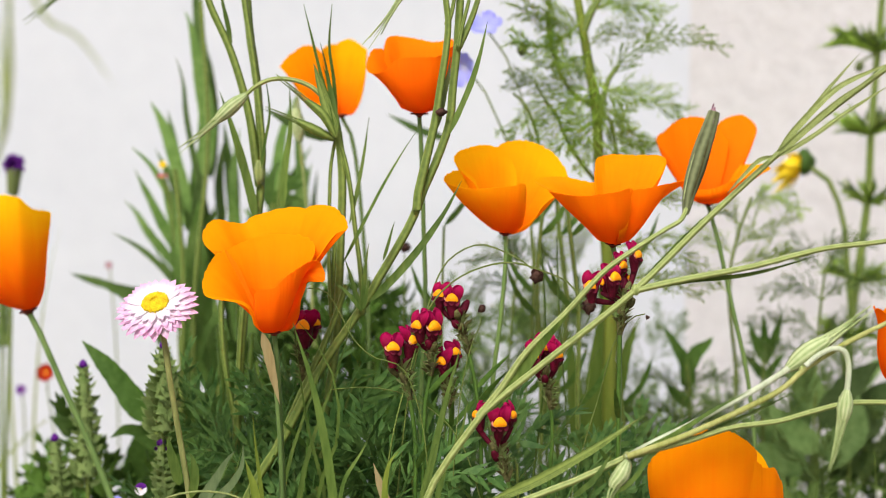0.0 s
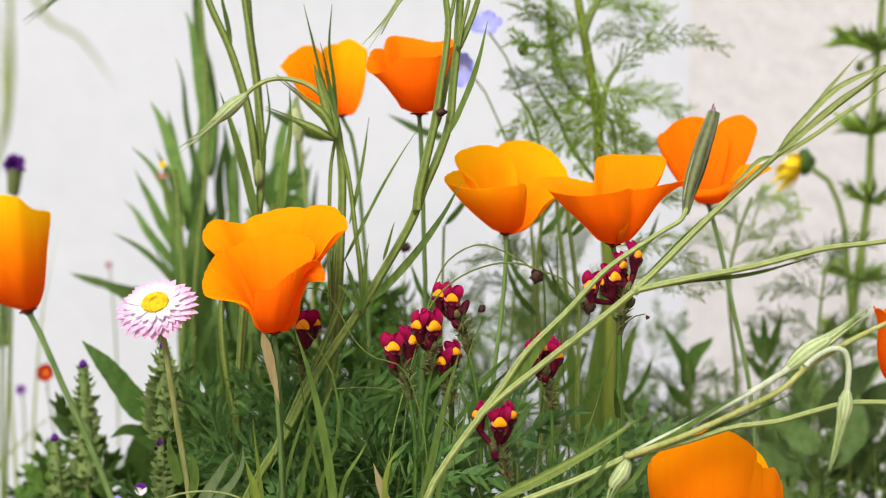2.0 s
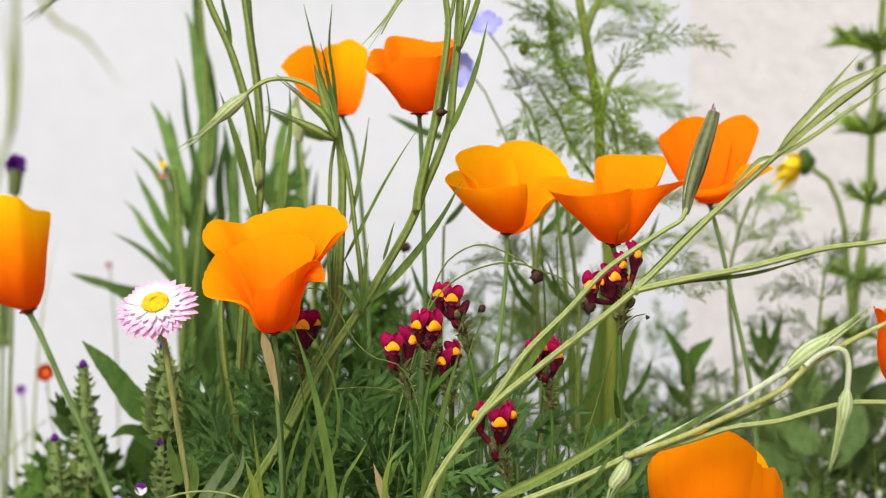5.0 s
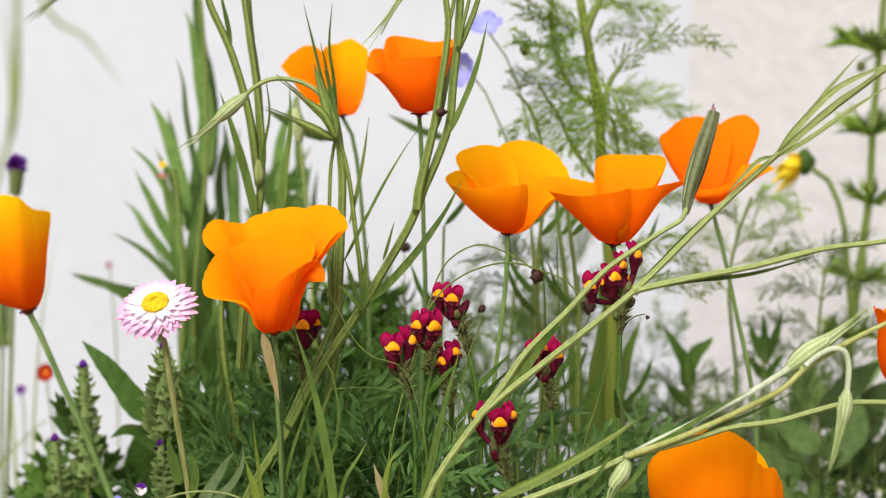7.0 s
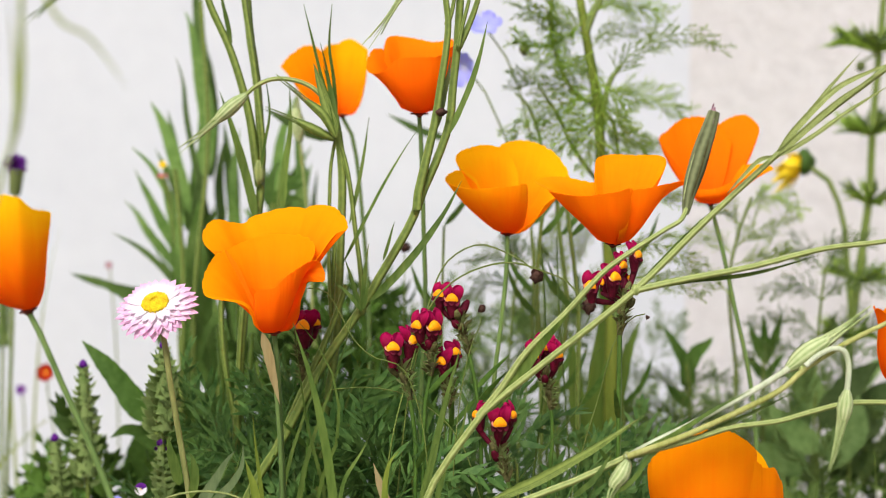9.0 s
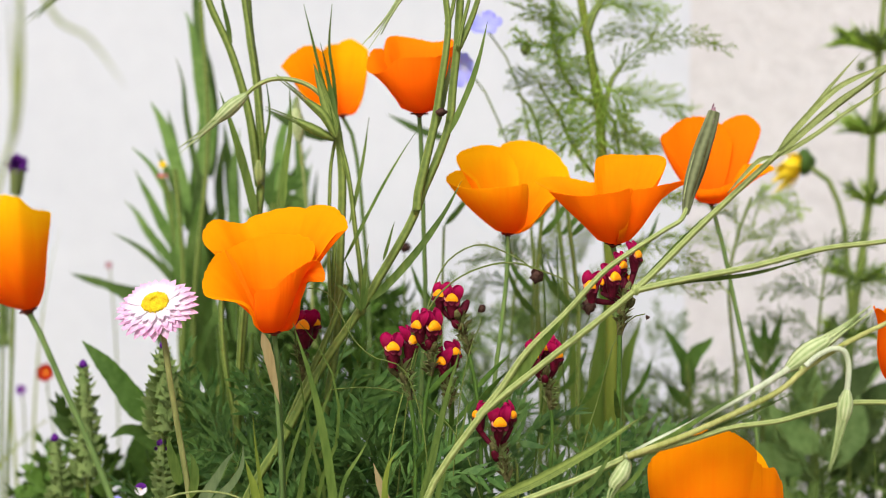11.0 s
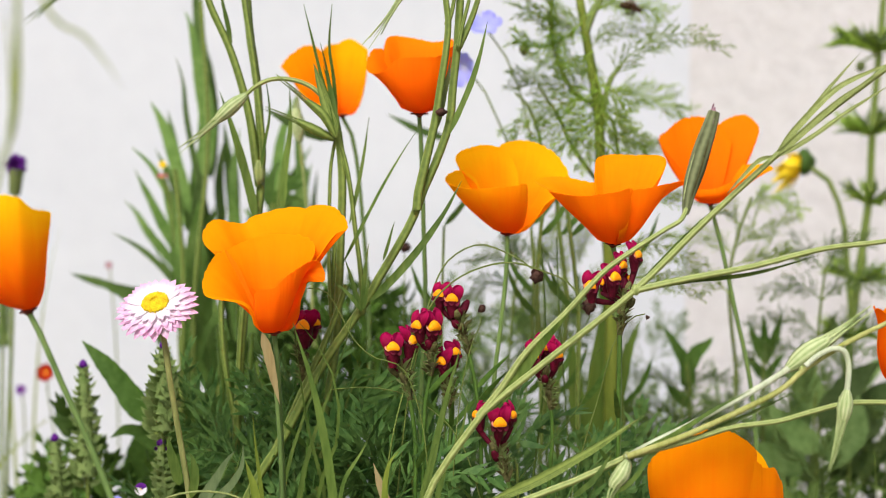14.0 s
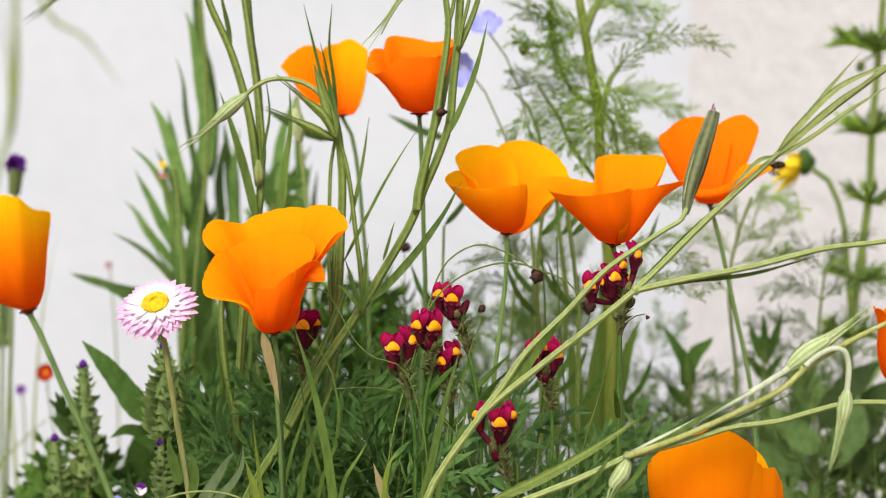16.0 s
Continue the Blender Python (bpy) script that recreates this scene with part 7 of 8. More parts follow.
for p, q, r in [((0.2786, 0.8884, 0.5335), (0.2757, 0.8896, 0.5455), 0.003), ((0.2779, 0.8883, 0.5324), (0.2655, 0.8899, 0.5477), 0.003), ((0.2775, 0.8882, 0.5317), (0.2688, 0.8875, 0.5252), 0.003)]:
    p, q = Vector(p), Vector(q)
    part("bud_stalk", Geo().sweep([p, p.lerp(q, 0.5) + Vector((0, 0, 0.002)), q], 0.0008, 0.0008, 6, 8), STEM, tall)
    part("bud", Geo().blob(q, r, r, r * 1.25, bump=0.25), OLIVE_BUD, tall, "small green flower bud")

# drooping yellow flower
ys = rooted([(0.2633, 0.8691, 0.3503), (0.2611, 0.8741, 0.3975), (0.2589, 0.8767, 0.4229), (0.2553, 0.8783, 0.4374), (0.2502, 0.8796, 0.4501), (0.2422, 0.8804, 0.4581), (0.2363, 0.8807, 0.461)])
yf = thing("yellow_flower", ys[0], "drooping yellow flower head on a hooked stem", "flower")
part("stem", Geo().sweep(ys, 0.0018, 0.0018, 7, 30), STEM, yf)
head = Vector((0.2305, 0.8809, 0.4628))
part("calyx", Geo().blob(head + Vector((0.003, 0, 0.001)), 0.0062, 0.0062, 0.0085, bump=0.5), BROAD_DEEP, yf)
for k in range(34):
    a = k * 2.4
    o = Vector((0.15 * math.sin(k), math.cos(a), math.sin(a)))
    t = Vector((-0.8, 0, -0.42))
    f = 0.35 + 0.65 * (k % 4) / 3
    p1, p2 = head + o * 0.0085 * f + t * 0.004, head + o * 0.0125 * f + t * (0.010 + 0.005 * (k % 3))
    part("petal", Geo().sweep([head, p1, p2], 0.0030, n=8, shape="leaf", side=t.cross(o)), YELLOW, yf)


# ---- flax ----
def flax(c, axis, r, stem, label):
    line = rooted(list(reversed(stem)))
    ob = thing("blue_flax", line[0], label, "flower", "blue flax flowers")
    c, rot = Vector(c), frame_of(axis)
    part("stem", Geo().sweep(line + [c], 0.0009, 0.0005, 6, 30), STEM, ob)
    for i in range(5):
        g = Geo()
        a = 6.283 * i / 5

        def fn(u, v):
            cc = 2 * u - 1
            w = r * 0.56 * (0.12 + 0.95 * v ** 0.8) * (1 - 0.25 * v * v)
            d = r * v * (1 - 0.18 * cc * cc * v)
            p = Vector((math.cos(a) * d - math.sin(a) * w * cc, math.sin(a) * d + math.cos(a) * w * cc, r * (0.5 * v ** 1.2 + 0.22 * v * noise.noise((u * 3, v * 2, i * 7.1)) + 0.01 * i)))
            return c + rot @ p
        g.grid(fn, 8, 8, 0.00015)
        part("petal", g, FLAX, ob)
    return ob


flax((0.0236, 0.7484, 0.5413), (-0.15, -0.75, 0.7), 0.009201, [(0.0282, 0.7478, 0.5358), (0.0371, 0.7462, 0.5206), (0.0448, 0.7437, 0.4962), (0.0509, 0.7395, 0.4565), (0.0555, 0.7308, 0.3742)], "pale blue flax flower on a thin stem")
flax((0.012, 0.7463, 0.5212), (-0.45, -0.6, -0.2), 0.010427, [(0.0187, 0.7456, 0.5145), (0.0294, 0.7434, 0.4931), (0.0402, 0.7405, 0.4657), (0.0478, 0.7373, 0.4352), (0.054, 0.7296, 0.362)], "pale blue flax flower facing sideways")
part("bud", Geo().blob((0.0406, 0.7069, 0.5287), 0.0026, 0.0022, 0.0034, bump=0.5), OLIVE_BUD, fennel, "small olive bud")


# ---- flower spikes with overlapping bracts ----
def spike(line, r, length, label, tip=VIOLET, mat=SAGE_BRACT):
    line = rooted(list(reversed(line)))
    ob = thing("sage_spike", line[0], label, "plant", "sage spikes")
    part("stem", Geo().sweep(line, 0.0014, 0.001, 7, 24), STEM, ob)
    path = spline(line, 120)
    top = path[-1]
    rnd = random.Random(round(top.x * 7777))
    low = min(path, key=lambda q: abs((top - q).length - length))
    part("spike_axis", Geo().sweep([low, low.lerp(top, 0.5), top], r * 0.66, r * 0.3, 9, 14, rib=0.15), mat, ob)
    whorls = 15
    for k in range(whorls):
        s = k / (whorls - 1)
        c = min(path, key=lambda q: abs((top - q).length - length * s))
        for j in range(9):
            a = 6.283 * (j + 0.5 * (k % 2)) / 9 + rnd.uniform(-0.3, 0.3)
            o = Vector((math.cos(a), math.sin(a), 0))
            rr = r * (0.42 + 0.58 * min(1, s * 2.2)) * rnd.uniform(0.75, 1.2)
            up = rnd.uniform(-0.1, 0.45)
            c = min(path, key=lambda q: abs((top - q).length - length * max(0, s + rnd.uniform(-0.04, 0.04))))
            part("bract", Geo().sweep([c + o * rr * 0.3, c + o * rr * 0.72 + Vector((0, 0, rr * 0.05)), c + o * rr * 1.15 + Vector((0, 0, rr * (up + 0.15)))], rr * rnd.uniform(0.17, 0.26), n=6, shape="leaf", fold=0.5, thick=0.0005, twist=(rnd.uniform(-30, 30), 0)), mat, ob)
    g = Geo()
    for j in range(5):
        a = 1.2566 * j
        g.sweep([top, top + Vector((math.cos(a) * 0.0013, math.sin(a) * 0.0013, 0.0015)), top + Vector((math.cos(a) * 0.0006, math.sin(a) * 0.0006, 0.0045))], 0.0009, n=6, shape="leaf")
    part("tip_bracts", g, tip, ob, "violet tip bracts")
    return ob


SP = "green bracted sage spike with a small violet tip"
spike([(-0.1795, 0.6701, 0.3698), (-0.1787, 0.6675, 0.3451), (-0.177, 0.6633, 0.3053)], 0.007045, 0.055, SP)
spike([(-0.1269, 0.6118, 0.39), (-0.1277, 0.6096, 0.369), (-0.1269, 0.6048, 0.3225)], 0.0072, 0.038, SP)
spike([(-0.1936, 0.6662, 0.3333), (-0.1916, 0.6645, 0.3171), (-0.1899, 0.661, 0.2835)], 0.006764, 0.05, SP)
spike([(-0.2966, 0.9146, 0.4004), (-0.297, 0.9094, 0.3511), (-0.2974, 0.8974, 0.2366)], 0.004957, 0.06, SP)
spike([(-0.1282, 0.6072, 0.346), (-0.1274, 0.6059, 0.3332), (-0.1269, 0.6027, 0.3026)], 0.005139, 0.03, SP)


# ---- violas and small far flowers ----
def small_flower(c, r, stem, label, upper, lower, name="viola", petals=5, axis=(0, -0.9, 0.3), w=0.0008):
    line = rooted(list(reversed(stem)))
    ob = thing(name, line[0], label, "flower", "small flowers")
    c, rot = Vector(c), frame_of(axis)
    part("stem", Geo().sweep(line + [c], w, w * 0.7, 6, 24), STEM, ob)
    for i in range(petals):
        a = 1.571 + 6.283 * (i + 0.5) / petals
        o, sd = Vector((math.cos(a), math.sin(a), 0)), Vector((-math.sin(a), math.cos(a), 0))
        g = Geo().grid(lambda u, v: c + rot @ (o * r * v * (1 - 0.2 * (2 * u - 1) ** 2) + sd * r * 0.55 * (2 * u - 1) * (0.2 + 0.8 * v ** 0.7) + Vector((0, 0, r * (0.3 * v + 0.03 * i)))), 6, 6, 0.0002)
        part("petal", g, upper if rot.col[1].dot(Vector((0, 0, 1))) * math.sin(a) > -0.2 else lower, ob)
    part("eye", Geo().blob(c + rot @ Vector((0, 0, r * 0.18)), r * 0.16), YELLOW, ob)
    return ob


small_flower((-0.1372, 0.6052, 0.3266), 0.0029, [(-0.1367, 0.6047, 0.3217), (-0.1359, 0.6035, 0.3102), (-0.1352, 0.6016, 0.2923)], "small violet and white viola", VIOLET, WHITE_PETAL)
small_flower((-0.1303, 0.617, 0.3435), 0.003133, [(-0.1295, 0.6166, 0.3396), (-0.129, 0.6154, 0.3279), (-0.1285, 0.6124, 0.2994)], "small violet and white viola hanging", VIOLET, WHITE_PETAL, axis=(0.1, -0.5, -0.6))
small_flower((-0.144, 0.5848, 0.3238), 0.005471, [(-0.144, 0.5845, 0.3213), (-0.144, 0.5832, 0.3089), (-0.144, 0.5819, 0.2966)], "small pale lilac viola", FLAX, FLAX)
small_flower((-0.2764, 0.9358, 0.3149), 0.006299, [(-0.2764, 0.9352, 0.3091), (-0.2713, 0.9317, 0.2758), (-0.2654, 0.9234, 0.1975)], "small red-orange flower near the white wall", RED, RED, "red_flower", 7)
small_flower((-0.2449, 0.9933, 0.3835), 0.002901, [(-0.2441, 0.9926, 0.3773), (-0.24, 0.9876, 0.3299), (-0.2358, 0.972, 0.1816)], "tiny mauve bud near the white wall", PURPLE_TIP, PURPLE_TIP, "pink_bud", 5)
small_flower((-0.1689, 0.82, 0.4569), 0.003738, [(-0.1672, 0.8197, 0.4545), (-0.1628, 0.817, 0.4281), (-0.1577, 0.8063, 0.3268)], "small salmon-pink and yellow flower", SALMON, SALMON, "pink_flower", 5, axis=(0.1, -0.35, 1))
small_flower((-0.1686, 0.8208, 0.4646), 0.002379, [(-0.1672, 0.8205, 0.4619), (-0.1624, 0.817, 0.4281), (-0.1577, 0.8063, 0.3268)], "small pale yellow flower", YELLOW, YELLOW, "yellow_flower", 5)
small_flower((-0.076, 0.6889, 0.3579), 0.002611, [(-0.0757, 0.6886, 0.355), (-0.0748, 0.6865, 0.3348), (-0.0737, 0.6804, 0.2771)], "tiny pale pink flower", SALMON, SALMON, "pink_flower", 5)
small_flower((-0.3092, 0.9837, 0.2928), 0.00373, [(-0.3083, 0.9833, 0.2887), (-0.3063, 0.9798, 0.2557), (-0.3042, 0.972, 0.1816)], "tiny dark violet flower near the wall", VIOLET, VIOLET, "violet_flower", 5)

# violet knapweed head and the soft tall stalks beside the wall
kn = rooted([(-0.2887, 0.8779, 0.2423), (-0.2857, 0.8889, 0.3469), (-0.2842, 0.8955, 0.41), (-0.2835, 0.8998, 0.4508)], 0.05)
knap = thing("violet_knapweed", kn[0], "dark violet knapweed head on a green stalk", "flower")
part("stem", Geo().sweep(kn, 0.001305, 0.001305, 7, 24), STEM, knap)
part("calyx", Geo().sweep([(-0.2842, 0.8988, 0.4415), (-0.2835, 0.8997, 0.4501), (-0.2831, 0.9006, 0.4582)], 0.00373, 0.005222, 9, 6), OLIVE_BUD, knap)
rnd = random.Random(8)
for k in range(60):
    d = Vector((rnd.uniform(-1, 1), rnd.uniform(-1, 1), rnd.uniform(-0.8, 1.2))).normalized()
    c = Vector((-0.2831, 0.9009, 0.4612))
    part("floret", Geo().sweep([c, c + d * 0.004476, c + d * 0.008206], 0.002, n=4, shape="leaf"), VIOLET, knap)

gs = rooted([(-0.1211, 0.2926, 0.4141), (-0.1136, 0.2963, 0.449), (-0.1031, 0.2989, 0.4737), (-0.0972, 0.3008, 0.4923), (-0.0957, 0.3025, 0.5083), (-0.0955, 0.3041, 0.5232), (-0.0957, 0.3051, 0.5331)], 0.02)
reed = thing("tall_grass_stalk", gs[0], "tall pale green grass stalk near the path", "plant")
part("stem", Geo().sweep(gs, 0.000497, 0.000622, 8, 40), PALE_STEM, reed)
for pts, w in (([(-0.0962, 0.3008, 0.4923), (-0.0967, 0.3021, 0.5046), (-0.0975, 0.3033, 0.5158), (-0.0985, 0.3041, 0.5232)], 3.5), ([(-0.096, 0.301, 0.4935), (-0.095, 0.3025, 0.5083), (-0.0952, 0.3036, 0.5182), (-0.096, 0.3045, 0.5269)], 4.5), ([(-0.0957, 0.3051, 0.5331), (-0.0913, 0.3043, 0.5256), (-0.0863, 0.3036, 0.5182), (-0.0813, 0.3033, 0.5158), (-0.077, 0.3028, 0.5111), (-0.0721, 0.3021, 0.5039)], 4.5)):
    part("leaf", Geo().sweep(pts, w * 0.000124, n=18, shape="leaf", fold=0.3), PALE_STEM, reed)
wl = thing("wall_side_grass", [(-0.3228, 0.9573, 0.0414)][0][:2] + (0,), "soft pale grass blades beside the wall", "plant")
for pts, w in (([(-0.3001, 0.9807, 0.264), (-0.2938, 0.9894, 0.3464), (-0.2876, 0.9933, 0.3835), (-0.2802, 0.9963, 0.4124)], 3.5), ([(-0.3332, 0.9768, 0.2269), (-0.3083, 0.9798, 0.2557), (-0.2918, 0.9814, 0.2702), (-0.2752, 0.9823, 0.2797)], 6), ([(-0.3125, 0.9764, 0.2228), (-0.3166, 0.9833, 0.2887), (-0.3175, 0.9894, 0.3464), (-0.315, 0.9954, 0.4041)], 4)):
    part("leaf", Geo().sweep(rooted(pts), w * 0.000414, n=30, shape="leaf", fold=0.3), PALE_STEM, wl)


# ---- low ferny foliage filling the bed ----
def fern_leaf(seed, lobes, w, length=0.06):
    """A lobed leaf that grows along z and faces -y, forked three times."""
    r = random.Random(seed)
    g = Geo()

    def branch(p, d, ln, depth):
        q = p + d * ln
        if depth == 0:
            g.sweep([p, p.lerp(q, 0.5) + Vector((0, r.uniform(-1, 1) * ln * 0.1, 0)), q], w * r.uniform(0.7, 1.2), n=5, shape="leaf", thick=0.0003, fold=0.2)
            return
        g.sweep([p, p.lerp(q, 0.5) + Vector((0, r.uniform(-1, 1) * ln * 0.05, 0)), q], w * 0.45, w * 0.35, 4, 4)
        for k in range(lobes):
            s = 0.35 + 0.65 * k / (lobes - 1)
            for sg in (-1, 1):
                if r.random() < 0.18:
                    continue
                a = sg * (0.85 - 0.35 * s) * r.uniform(0.5, 1.3)
                e = Matrix.Rotation(a, 3, "Y") @ d
                e = (e + Vector((0, r.uniform(-0.6, 0.6), 0))).normalized()
                branch(p.lerp(q, s), e, ln * (0.62 - 0.2 * s) * r.uniform(0.6, 1.25), depth - 1)
        branch(q, d, ln * 0.4, 0)
    branch(Vector((0, 0, 0)), Vector((0, 0, 1)), length * 0.72, 2)
    return g


GREY_FERN = [fern_leaf(k, 5, 0.00105, 0.066).mesh("leaf", GLAUCOUS) for k in range(8)]
BROAD_FERN = [fern_leaf(60 + k, 4, 0.0015, 0.06).mesh("leaf", FERNY) for k in range(5)]
LIGHT_FERN = [fern_leaf(40 + k, 5, 0.0007, 0.07).mesh("leaf", SOFT_FERN) for k in range(4)]


def clump(x, y, top, spread, n, meshes, label, rnd, size=(0.8, 1.3), low=0.14):
    ob = thing("ferny_clump", (x, y, -0.005), label, "plant", "ferny foliage")
    for i in range(4):
        a = rnd.uniform(0, 6.28)
        e = Vector((x + math.cos(a) * spread * 0.5, y + math.sin(a) * spread * 0.4, top * rnd.uniform(0.75, 0.95)))
        part("stem", Geo().sweep([(x, y, -0.005), (x + (e.x - x) * 0.3, y, e.z * 0.5), e], 0.0013, 0.0007, 6, 8), STEM, ob)
    for i in range(n):
        z = top - (top - low) * rnd.random() ** 1.4
        px, py = x + rnd.gauss(0, 0.5) * spread, y + rnd.gauss(0, 0.4) * spread
        s = rnd.uniform(*size)
        m = Matrix.Translation((px, py, z - 0.05 * s)) @ Euler((rnd.uniform(-0.9, 0.5), rnd.uniform(-0.9, 0.9), rnd.uniform(-1.2, 1.2))).to_matrix().to_4x4() @ Matrix.Scale(s, 4)
        placed("leaf", rnd.choice(meshes), ob, m)
    return ob


rnd = random.Random(21)
GREY = "clump of blue-green finely cut poppy foliage"
DEEP = "clump of deep green ferny foliage"
SOFT = "clump of soft feathery light green foliage"
for x in (-0.082, -0.055, -0.02, 0.015, 0.0, 0.04):
    clump(x, rnd.uniform(0.58, 0.66), rnd.uniform(0.36, 0.385), 0.035, 19, GREY_FERN, GREY, rnd)
for x in (-0.17, -0.14, -0.115, -0.03):
    clump(x, rnd.uniform(0.70, 0.80), rnd.uniform(0.36, 0.40) - (0.06 if x < -0.1 else 0), 0.05 if x > -0.15 else 0.025, 6 if x > -0.1 else 9, BROAD_FERN, DEEP, rnd)
for x in (-0.205, -0.182, -0.158):
    clump(x, rnd.uniform(0.74, 0.80), rnd.uniform(0.29, 0.305), 0.03, 24, BROAD_FERN, DEEP, rnd)
for x in (-0.065, -0.042):
    clump(x, rnd.uniform(0.76, 0.80), 0.40, 0.022, 16, BROAD_FERN, DEEP, rnd, low=0.33)
for x in (-0.172, -0.15):
    clump(x, rnd.uniform(0.68, 0.72), 0.325, 0.022, 24, BROAD_FERN, DEEP, rnd)
for x in (0.10, 0.13, 0.16, 0.19, 0.22, 0.25, 0.28):
    clump(x, rnd.uniform(0.78, 0.90), rnd.uniform(0.315, 0.345) + (0.015 if x > 0.2 else -0.015), 0.05, 14 if x > 0.17 else 8, LIGHT_FERN, SOFT, rnd)
for x in (0.18, 0.205, 0.235, 0.265, 0.29):
    clump(x, rnd.uniform(0.68, 0.80), rnd.uniform(0.285, 0.315), 0.045, 14, BROAD_FERN if x > 0.22 else LIGHT_FERN, DEEP if x > 0.22 else SOFT, rnd)
for x in (0.075, 0.108):
    clump(x, rnd.uniform(0.68, 0.74), 0.305, 0.035, 14, LIGHT_FERN, SOFT, rnd)
for x in (-0.02, 0.04, 0.10):
    clump(x, rnd.uniform(0.84, 0.92), rnd.uniform(0.375, 0.40), 0.05, 14, LIGHT_FERN, SOFT, rnd, low=0.26)


# ---- honeybee ----
def honeybee():
    ob = thing("honeybee", (0, 0, 0), "small dark brown honeybee in flight", "bee")
    part("thorax", Geo().blob((0, 0, 0), 0.0021, 0.0019, 0.0019, 12, 8, bump=0.12), BEE_BROWN, ob)
    part("head", Geo().blob((0.0028, 0, -0.0003), 0.0011, 0.0014, 0.0013, 10, 7), BEE_BROWN, ob)
    ab = part("abdomen", Geo().sweep([(-0.0012, 0, 0), (-0.004, 0, -0.0002), (-0.0075, 0, -0.0012)], 0.0019, sides=12, n=14, shape="bud"), BEE_BROWN, ob)
    for k, s in enumerate((0.0024, 0.0036, 0.0048)):
        part("band", Geo().blob((-s - 0.0004, 0, -0.0002 * k), 0.00035, 0.0019 - 0.0001 * k, 0.0019 - 0.0001 * k, 12, 6), BEE_BAND, ab)
    for sg in (-1, 1):
        w = Geo().sweep([(0.0003, sg * 0.001, 0.0014), (-0.002, sg * 0.003, 0.0026), (-0.0055, sg * 0.0052, 0.0034)], 0.0014, n=10, shape="leaf", thick=0.00008, side=(0.8, sg * 0.5, 0))
        part("forewing", w, BEE_WING, ob, "smoky translucent wing")
        part("hindwing", Geo().sweep([(-0.0006, sg * 0.001, 0.0012), (-0.003, sg * 0.0024, 0.0018), (-0.0055, sg * 0.003, 0.002)], 0.0010, n=8, shape="leaf", thick=0.00008, side=(0.8, sg * 0.5, 0)), BEE_WING, ob)
        for k in range(3):
            x = 0.001 - 0.0012 * k
            part("leg", Geo().sweep([(x, sg * 0.0008, -0.0014), (x - 0.0004, sg * 0.0018, -0.0026), (x - 0.0012 - 0.0006 * k, sg * 0.0014, -0.0046 - 0.0004 * k)], 0.00022, 0.00015, 5, 6), BEE_BROWN, ob)
        part("antenna", Geo().sweep([(0.0036, sg * 0.0004, 0.0004), (0.0046, sg * 0.0008, 0.0008), (0.0054, sg * 0.001, 0.0002)], 0.00012, 0.0001, 4, 5), BEE_BROWN, ob)
    return ob


bee = honeybee()


# ---- what moves ----
def sway(ob, amount, rows):
    """Lean the plant to the right about its root: metres at its top, over its height."""
    at = Vector(ob.location)
    walk(ob, [(t, Matrix.Translation(at) @ Matrix.Rotation(amount * k, 4, "Y")) for t, k in rows])


def motions():
    # slow drift in the breeze; the value is the share of the full lean
    breeze = [(0, 0), (1, 0.05), (2, 0.2), (3, 0.4), (4, 0.5), (5.2, 0.7), (6.5, 0.95), (7.5, 1), (8.5, 0.95), (9, 0.85), (10.2, 1.1), (11.5, 1.3), (12, 1.1), (12.5, 1), (13.5, 0.85), (14, 0.8), (14.5, 0.65), (15, 1.05), (15.5, 0.7), (16, 0.65)]
    sway(poppy_swaying, 0.0030, breeze)
    sway(knap, 0.0036, breeze)
    sway(tall, 0.0020, breeze)
    sway(fennel, 0.0026, breeze)
    sway(poppy_centre, 0.0016, breeze)
    sway(reed, 0.0034, [(0, 0), (1, -0.1), (2, 0.15), (3, 0.45), (4, 0.6), (5.2, 0.9), (6.5, 1.15), (7, 0.95), (8, 1.15), (9, 1.5), (10, 1.4), (11.5, 1.3), (12, 1.25), (12.5, 1.4), (13, 1.2), (14, 1.0), (15, 0.6), (16, 0.8)])
    sway(poppy_behind, 0.0009, breeze)
    # the bee comes in over the bed's end, searches the poppies, rises out of view and returns
    rest = pose(0.9, 0.9, 0.012, 0, 0, 180)
    way = [(0, rest), (9.2, rest)]
    for t, p, yaw, nose in BEE:
        way.append((t, pose(*p, 0, nose, yaw)))
    walk(bee, way)


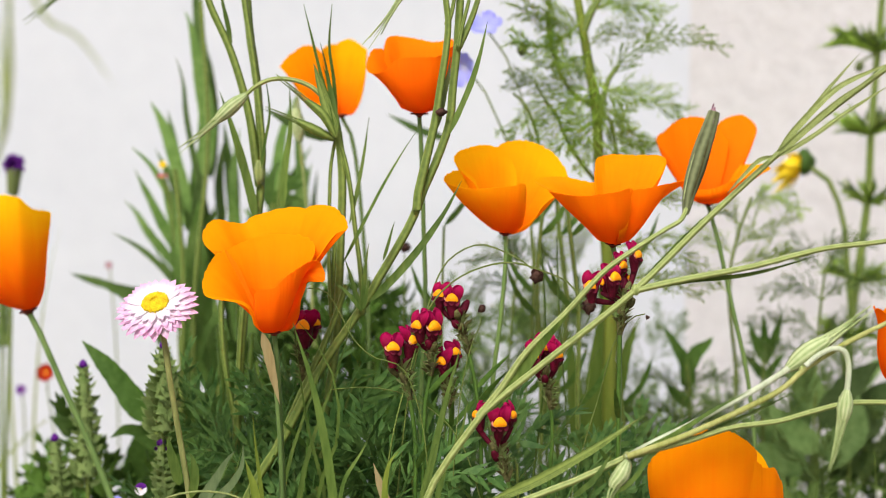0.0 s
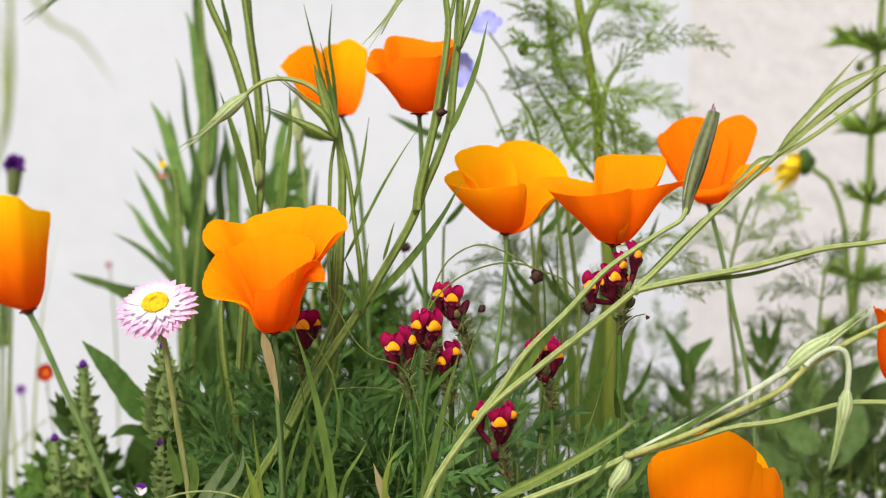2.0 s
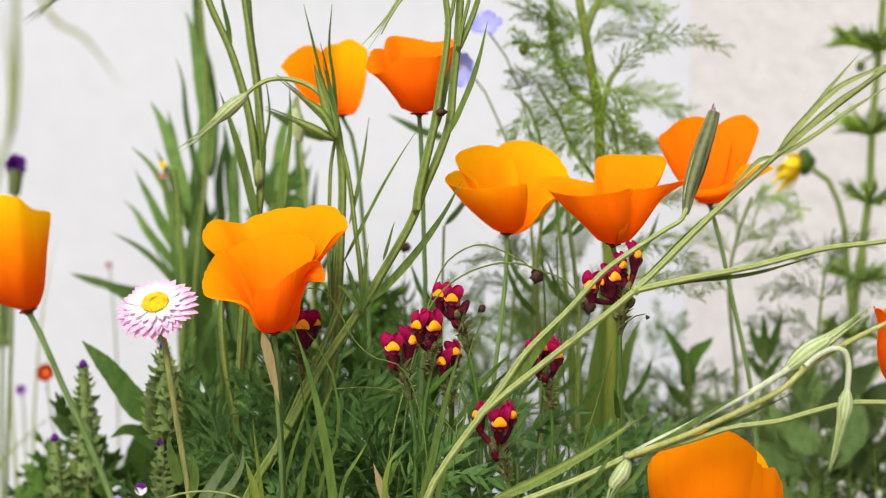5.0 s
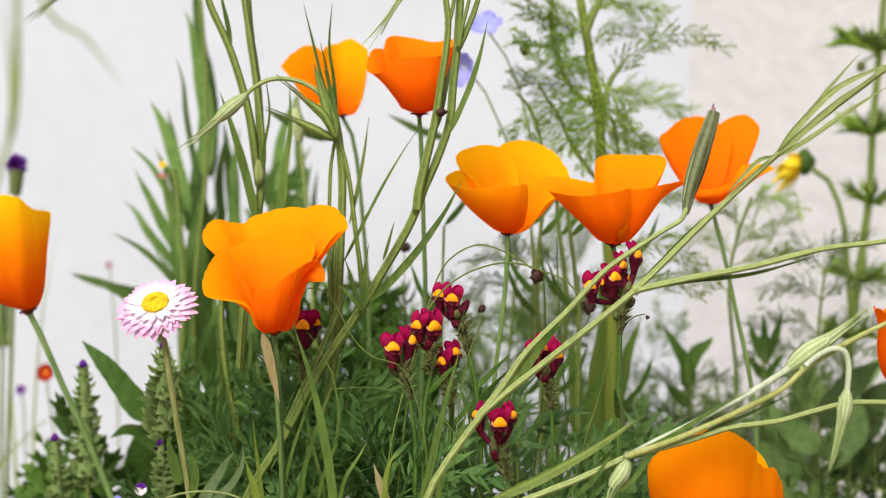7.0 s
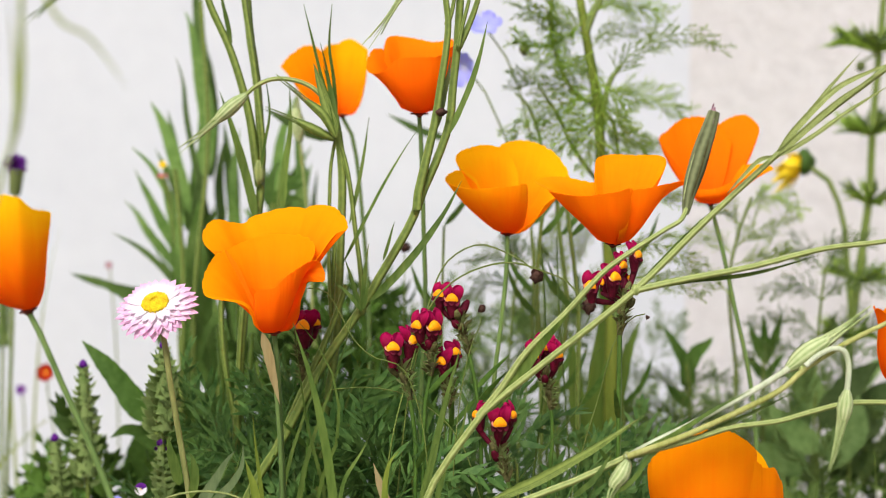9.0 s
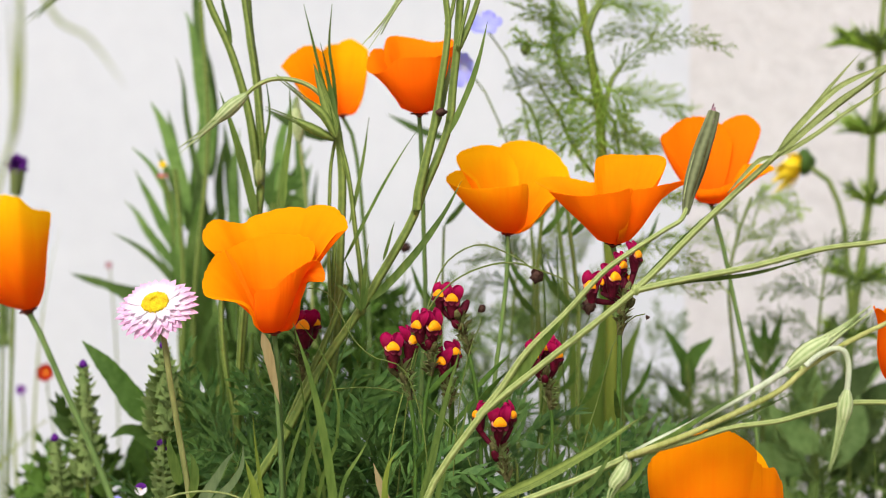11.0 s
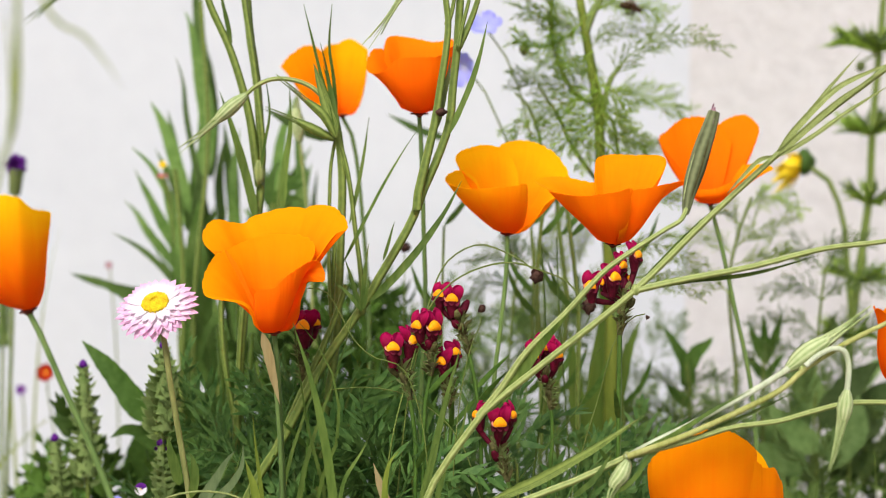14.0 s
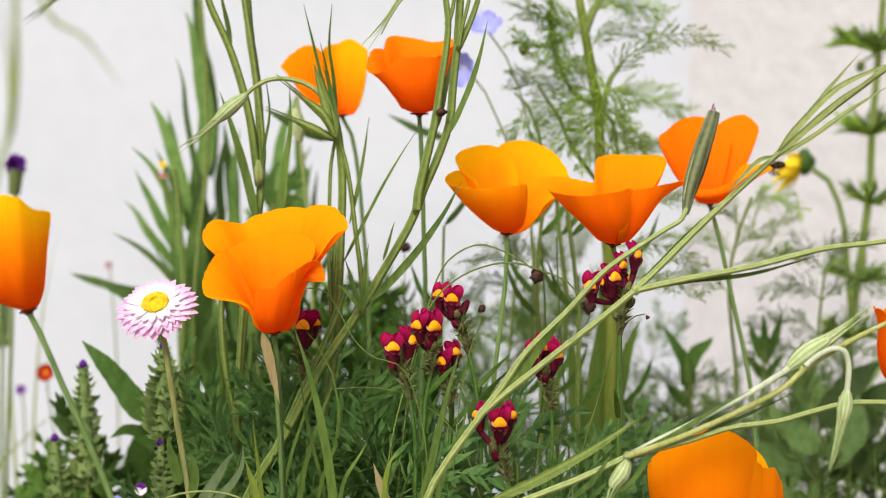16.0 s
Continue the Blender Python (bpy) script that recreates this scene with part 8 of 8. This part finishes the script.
# seconds, place, heading, nose-down angle
BEE = [(10.2, (0.6, 0.85, 0.62), 180, 0), (10.9, (0.30, 0.75, 0.50), 180, 0)]
BEE += [(11.3, (0.1431, 0.6205, 0.472), 180, 20), (11.4, (0.1337, 0.6118, 0.4853), 190, -15), (11.5, (0.1337, 0.6128, 0.4943), 185, -20),
        (11.6, (0.1254, 0.613, 0.4968), 185, -15), (11.7, (0.1249, 0.6129, 0.4961), 180, -15), (11.8, (0.1186, 0.6142, 0.5084), 180, -20), (11.9, (0.0964, 0.6536, 0.4998), 190, -20)]
BEE += [(12.0, (0.0541, 0.6423, 0.4882), 230, -30), (12.1, (0.0525, 0.6422, 0.4872), 250, -35), (12.2, (0.061, 0.6427, 0.4925), 200, -20), (12.3, (0.0451, 0.6437, 0.5014), 185, -25),
        (12.4, (0.0257, 0.6449, 0.5133), 195, -20), (12.5, (0.0382, 0.6446, 0.5101), 230, -10), (12.6, (0.0483, 0.6445, 0.5088), 200, -20), (12.7, (0.0504, 0.6445, 0.5093), 185, -15)]
BEE += [(12.8, (0.0631, 0.6442, 0.5067), 190, -20), (12.9, (0.0671, 0.6446, 0.5101), 180, -30), (13.0, (0.0679, 0.6446, 0.5107), 180, -20), (13.1, (0.0647, 0.645, 0.5143), 185, -20),
        (13.2, (0.0658, 0.646, 0.5238), 190, -15), (13.3, (0.0599, 0.6465, 0.5281), 185, -15), (13.4, (0.0467, 0.6468, 0.5307), 185, -20), (13.5, (0.039, 0.6473, 0.5362), 190, -20)]
BEE += [(13.6, (0.0357, 0.7088, 0.5471), 230, -20), (13.7, (0.0371, 0.7097, 0.5555), 270, -10), (13.85, (0.0627, 0.7108, 0.5656), 340, 0), (14.0, (0.0983, 0.7091, 0.55), 350, 20),
        (14.1, (0.1242, 0.7072, 0.5319), 340, 25), (14.2, (0.165, 0.7241, 0.5016), 300, 30), (14.3, (0.1779, 0.7428, 0.4876), 310, 30), (14.4, (0.1924, 0.7317, 0.4776), 320, 10)]
BEE += [(14.5, (0.2002, 0.7216, 0.4776), 270, 20), (14.6, (0.1985, 0.7313, 0.4745), 220, 0), (14.7, (0.2003, 0.761, 0.4694), 200, 10), (14.8, (0.1947, 0.7607, 0.4672), 200, 10), (14.9, (0.1909, 0.7606, 0.4657), 240, 20),
        (15.0, (0.1909, 0.7606, 0.4657), 240, 20), (15.1, (0.1755, 0.7208, 0.4698), 200, 10), (15.2, (0.1502, 0.6714, 0.478), 250, 30)]
BEE += [(15.3, (0.1502, 0.6713, 0.4775), 250, 30), (15.4, (0.1558, 0.6709, 0.473), 220, 10), (15.5, (0.1611, 0.6706, 0.4703), 200, 10), (15.6, (0.1616, 0.6706, 0.4703), 190, 10),
        (15.7, (0.148, 0.661, 0.4745), 200, 20), (15.8, (0.1466, 0.6608, 0.4734), 200, 20), (15.9, (0.1526, 0.6606, 0.4707), 190, 20), (16.0, (0.1581, 0.6605, 0.4702), 180, 20)]
motions()
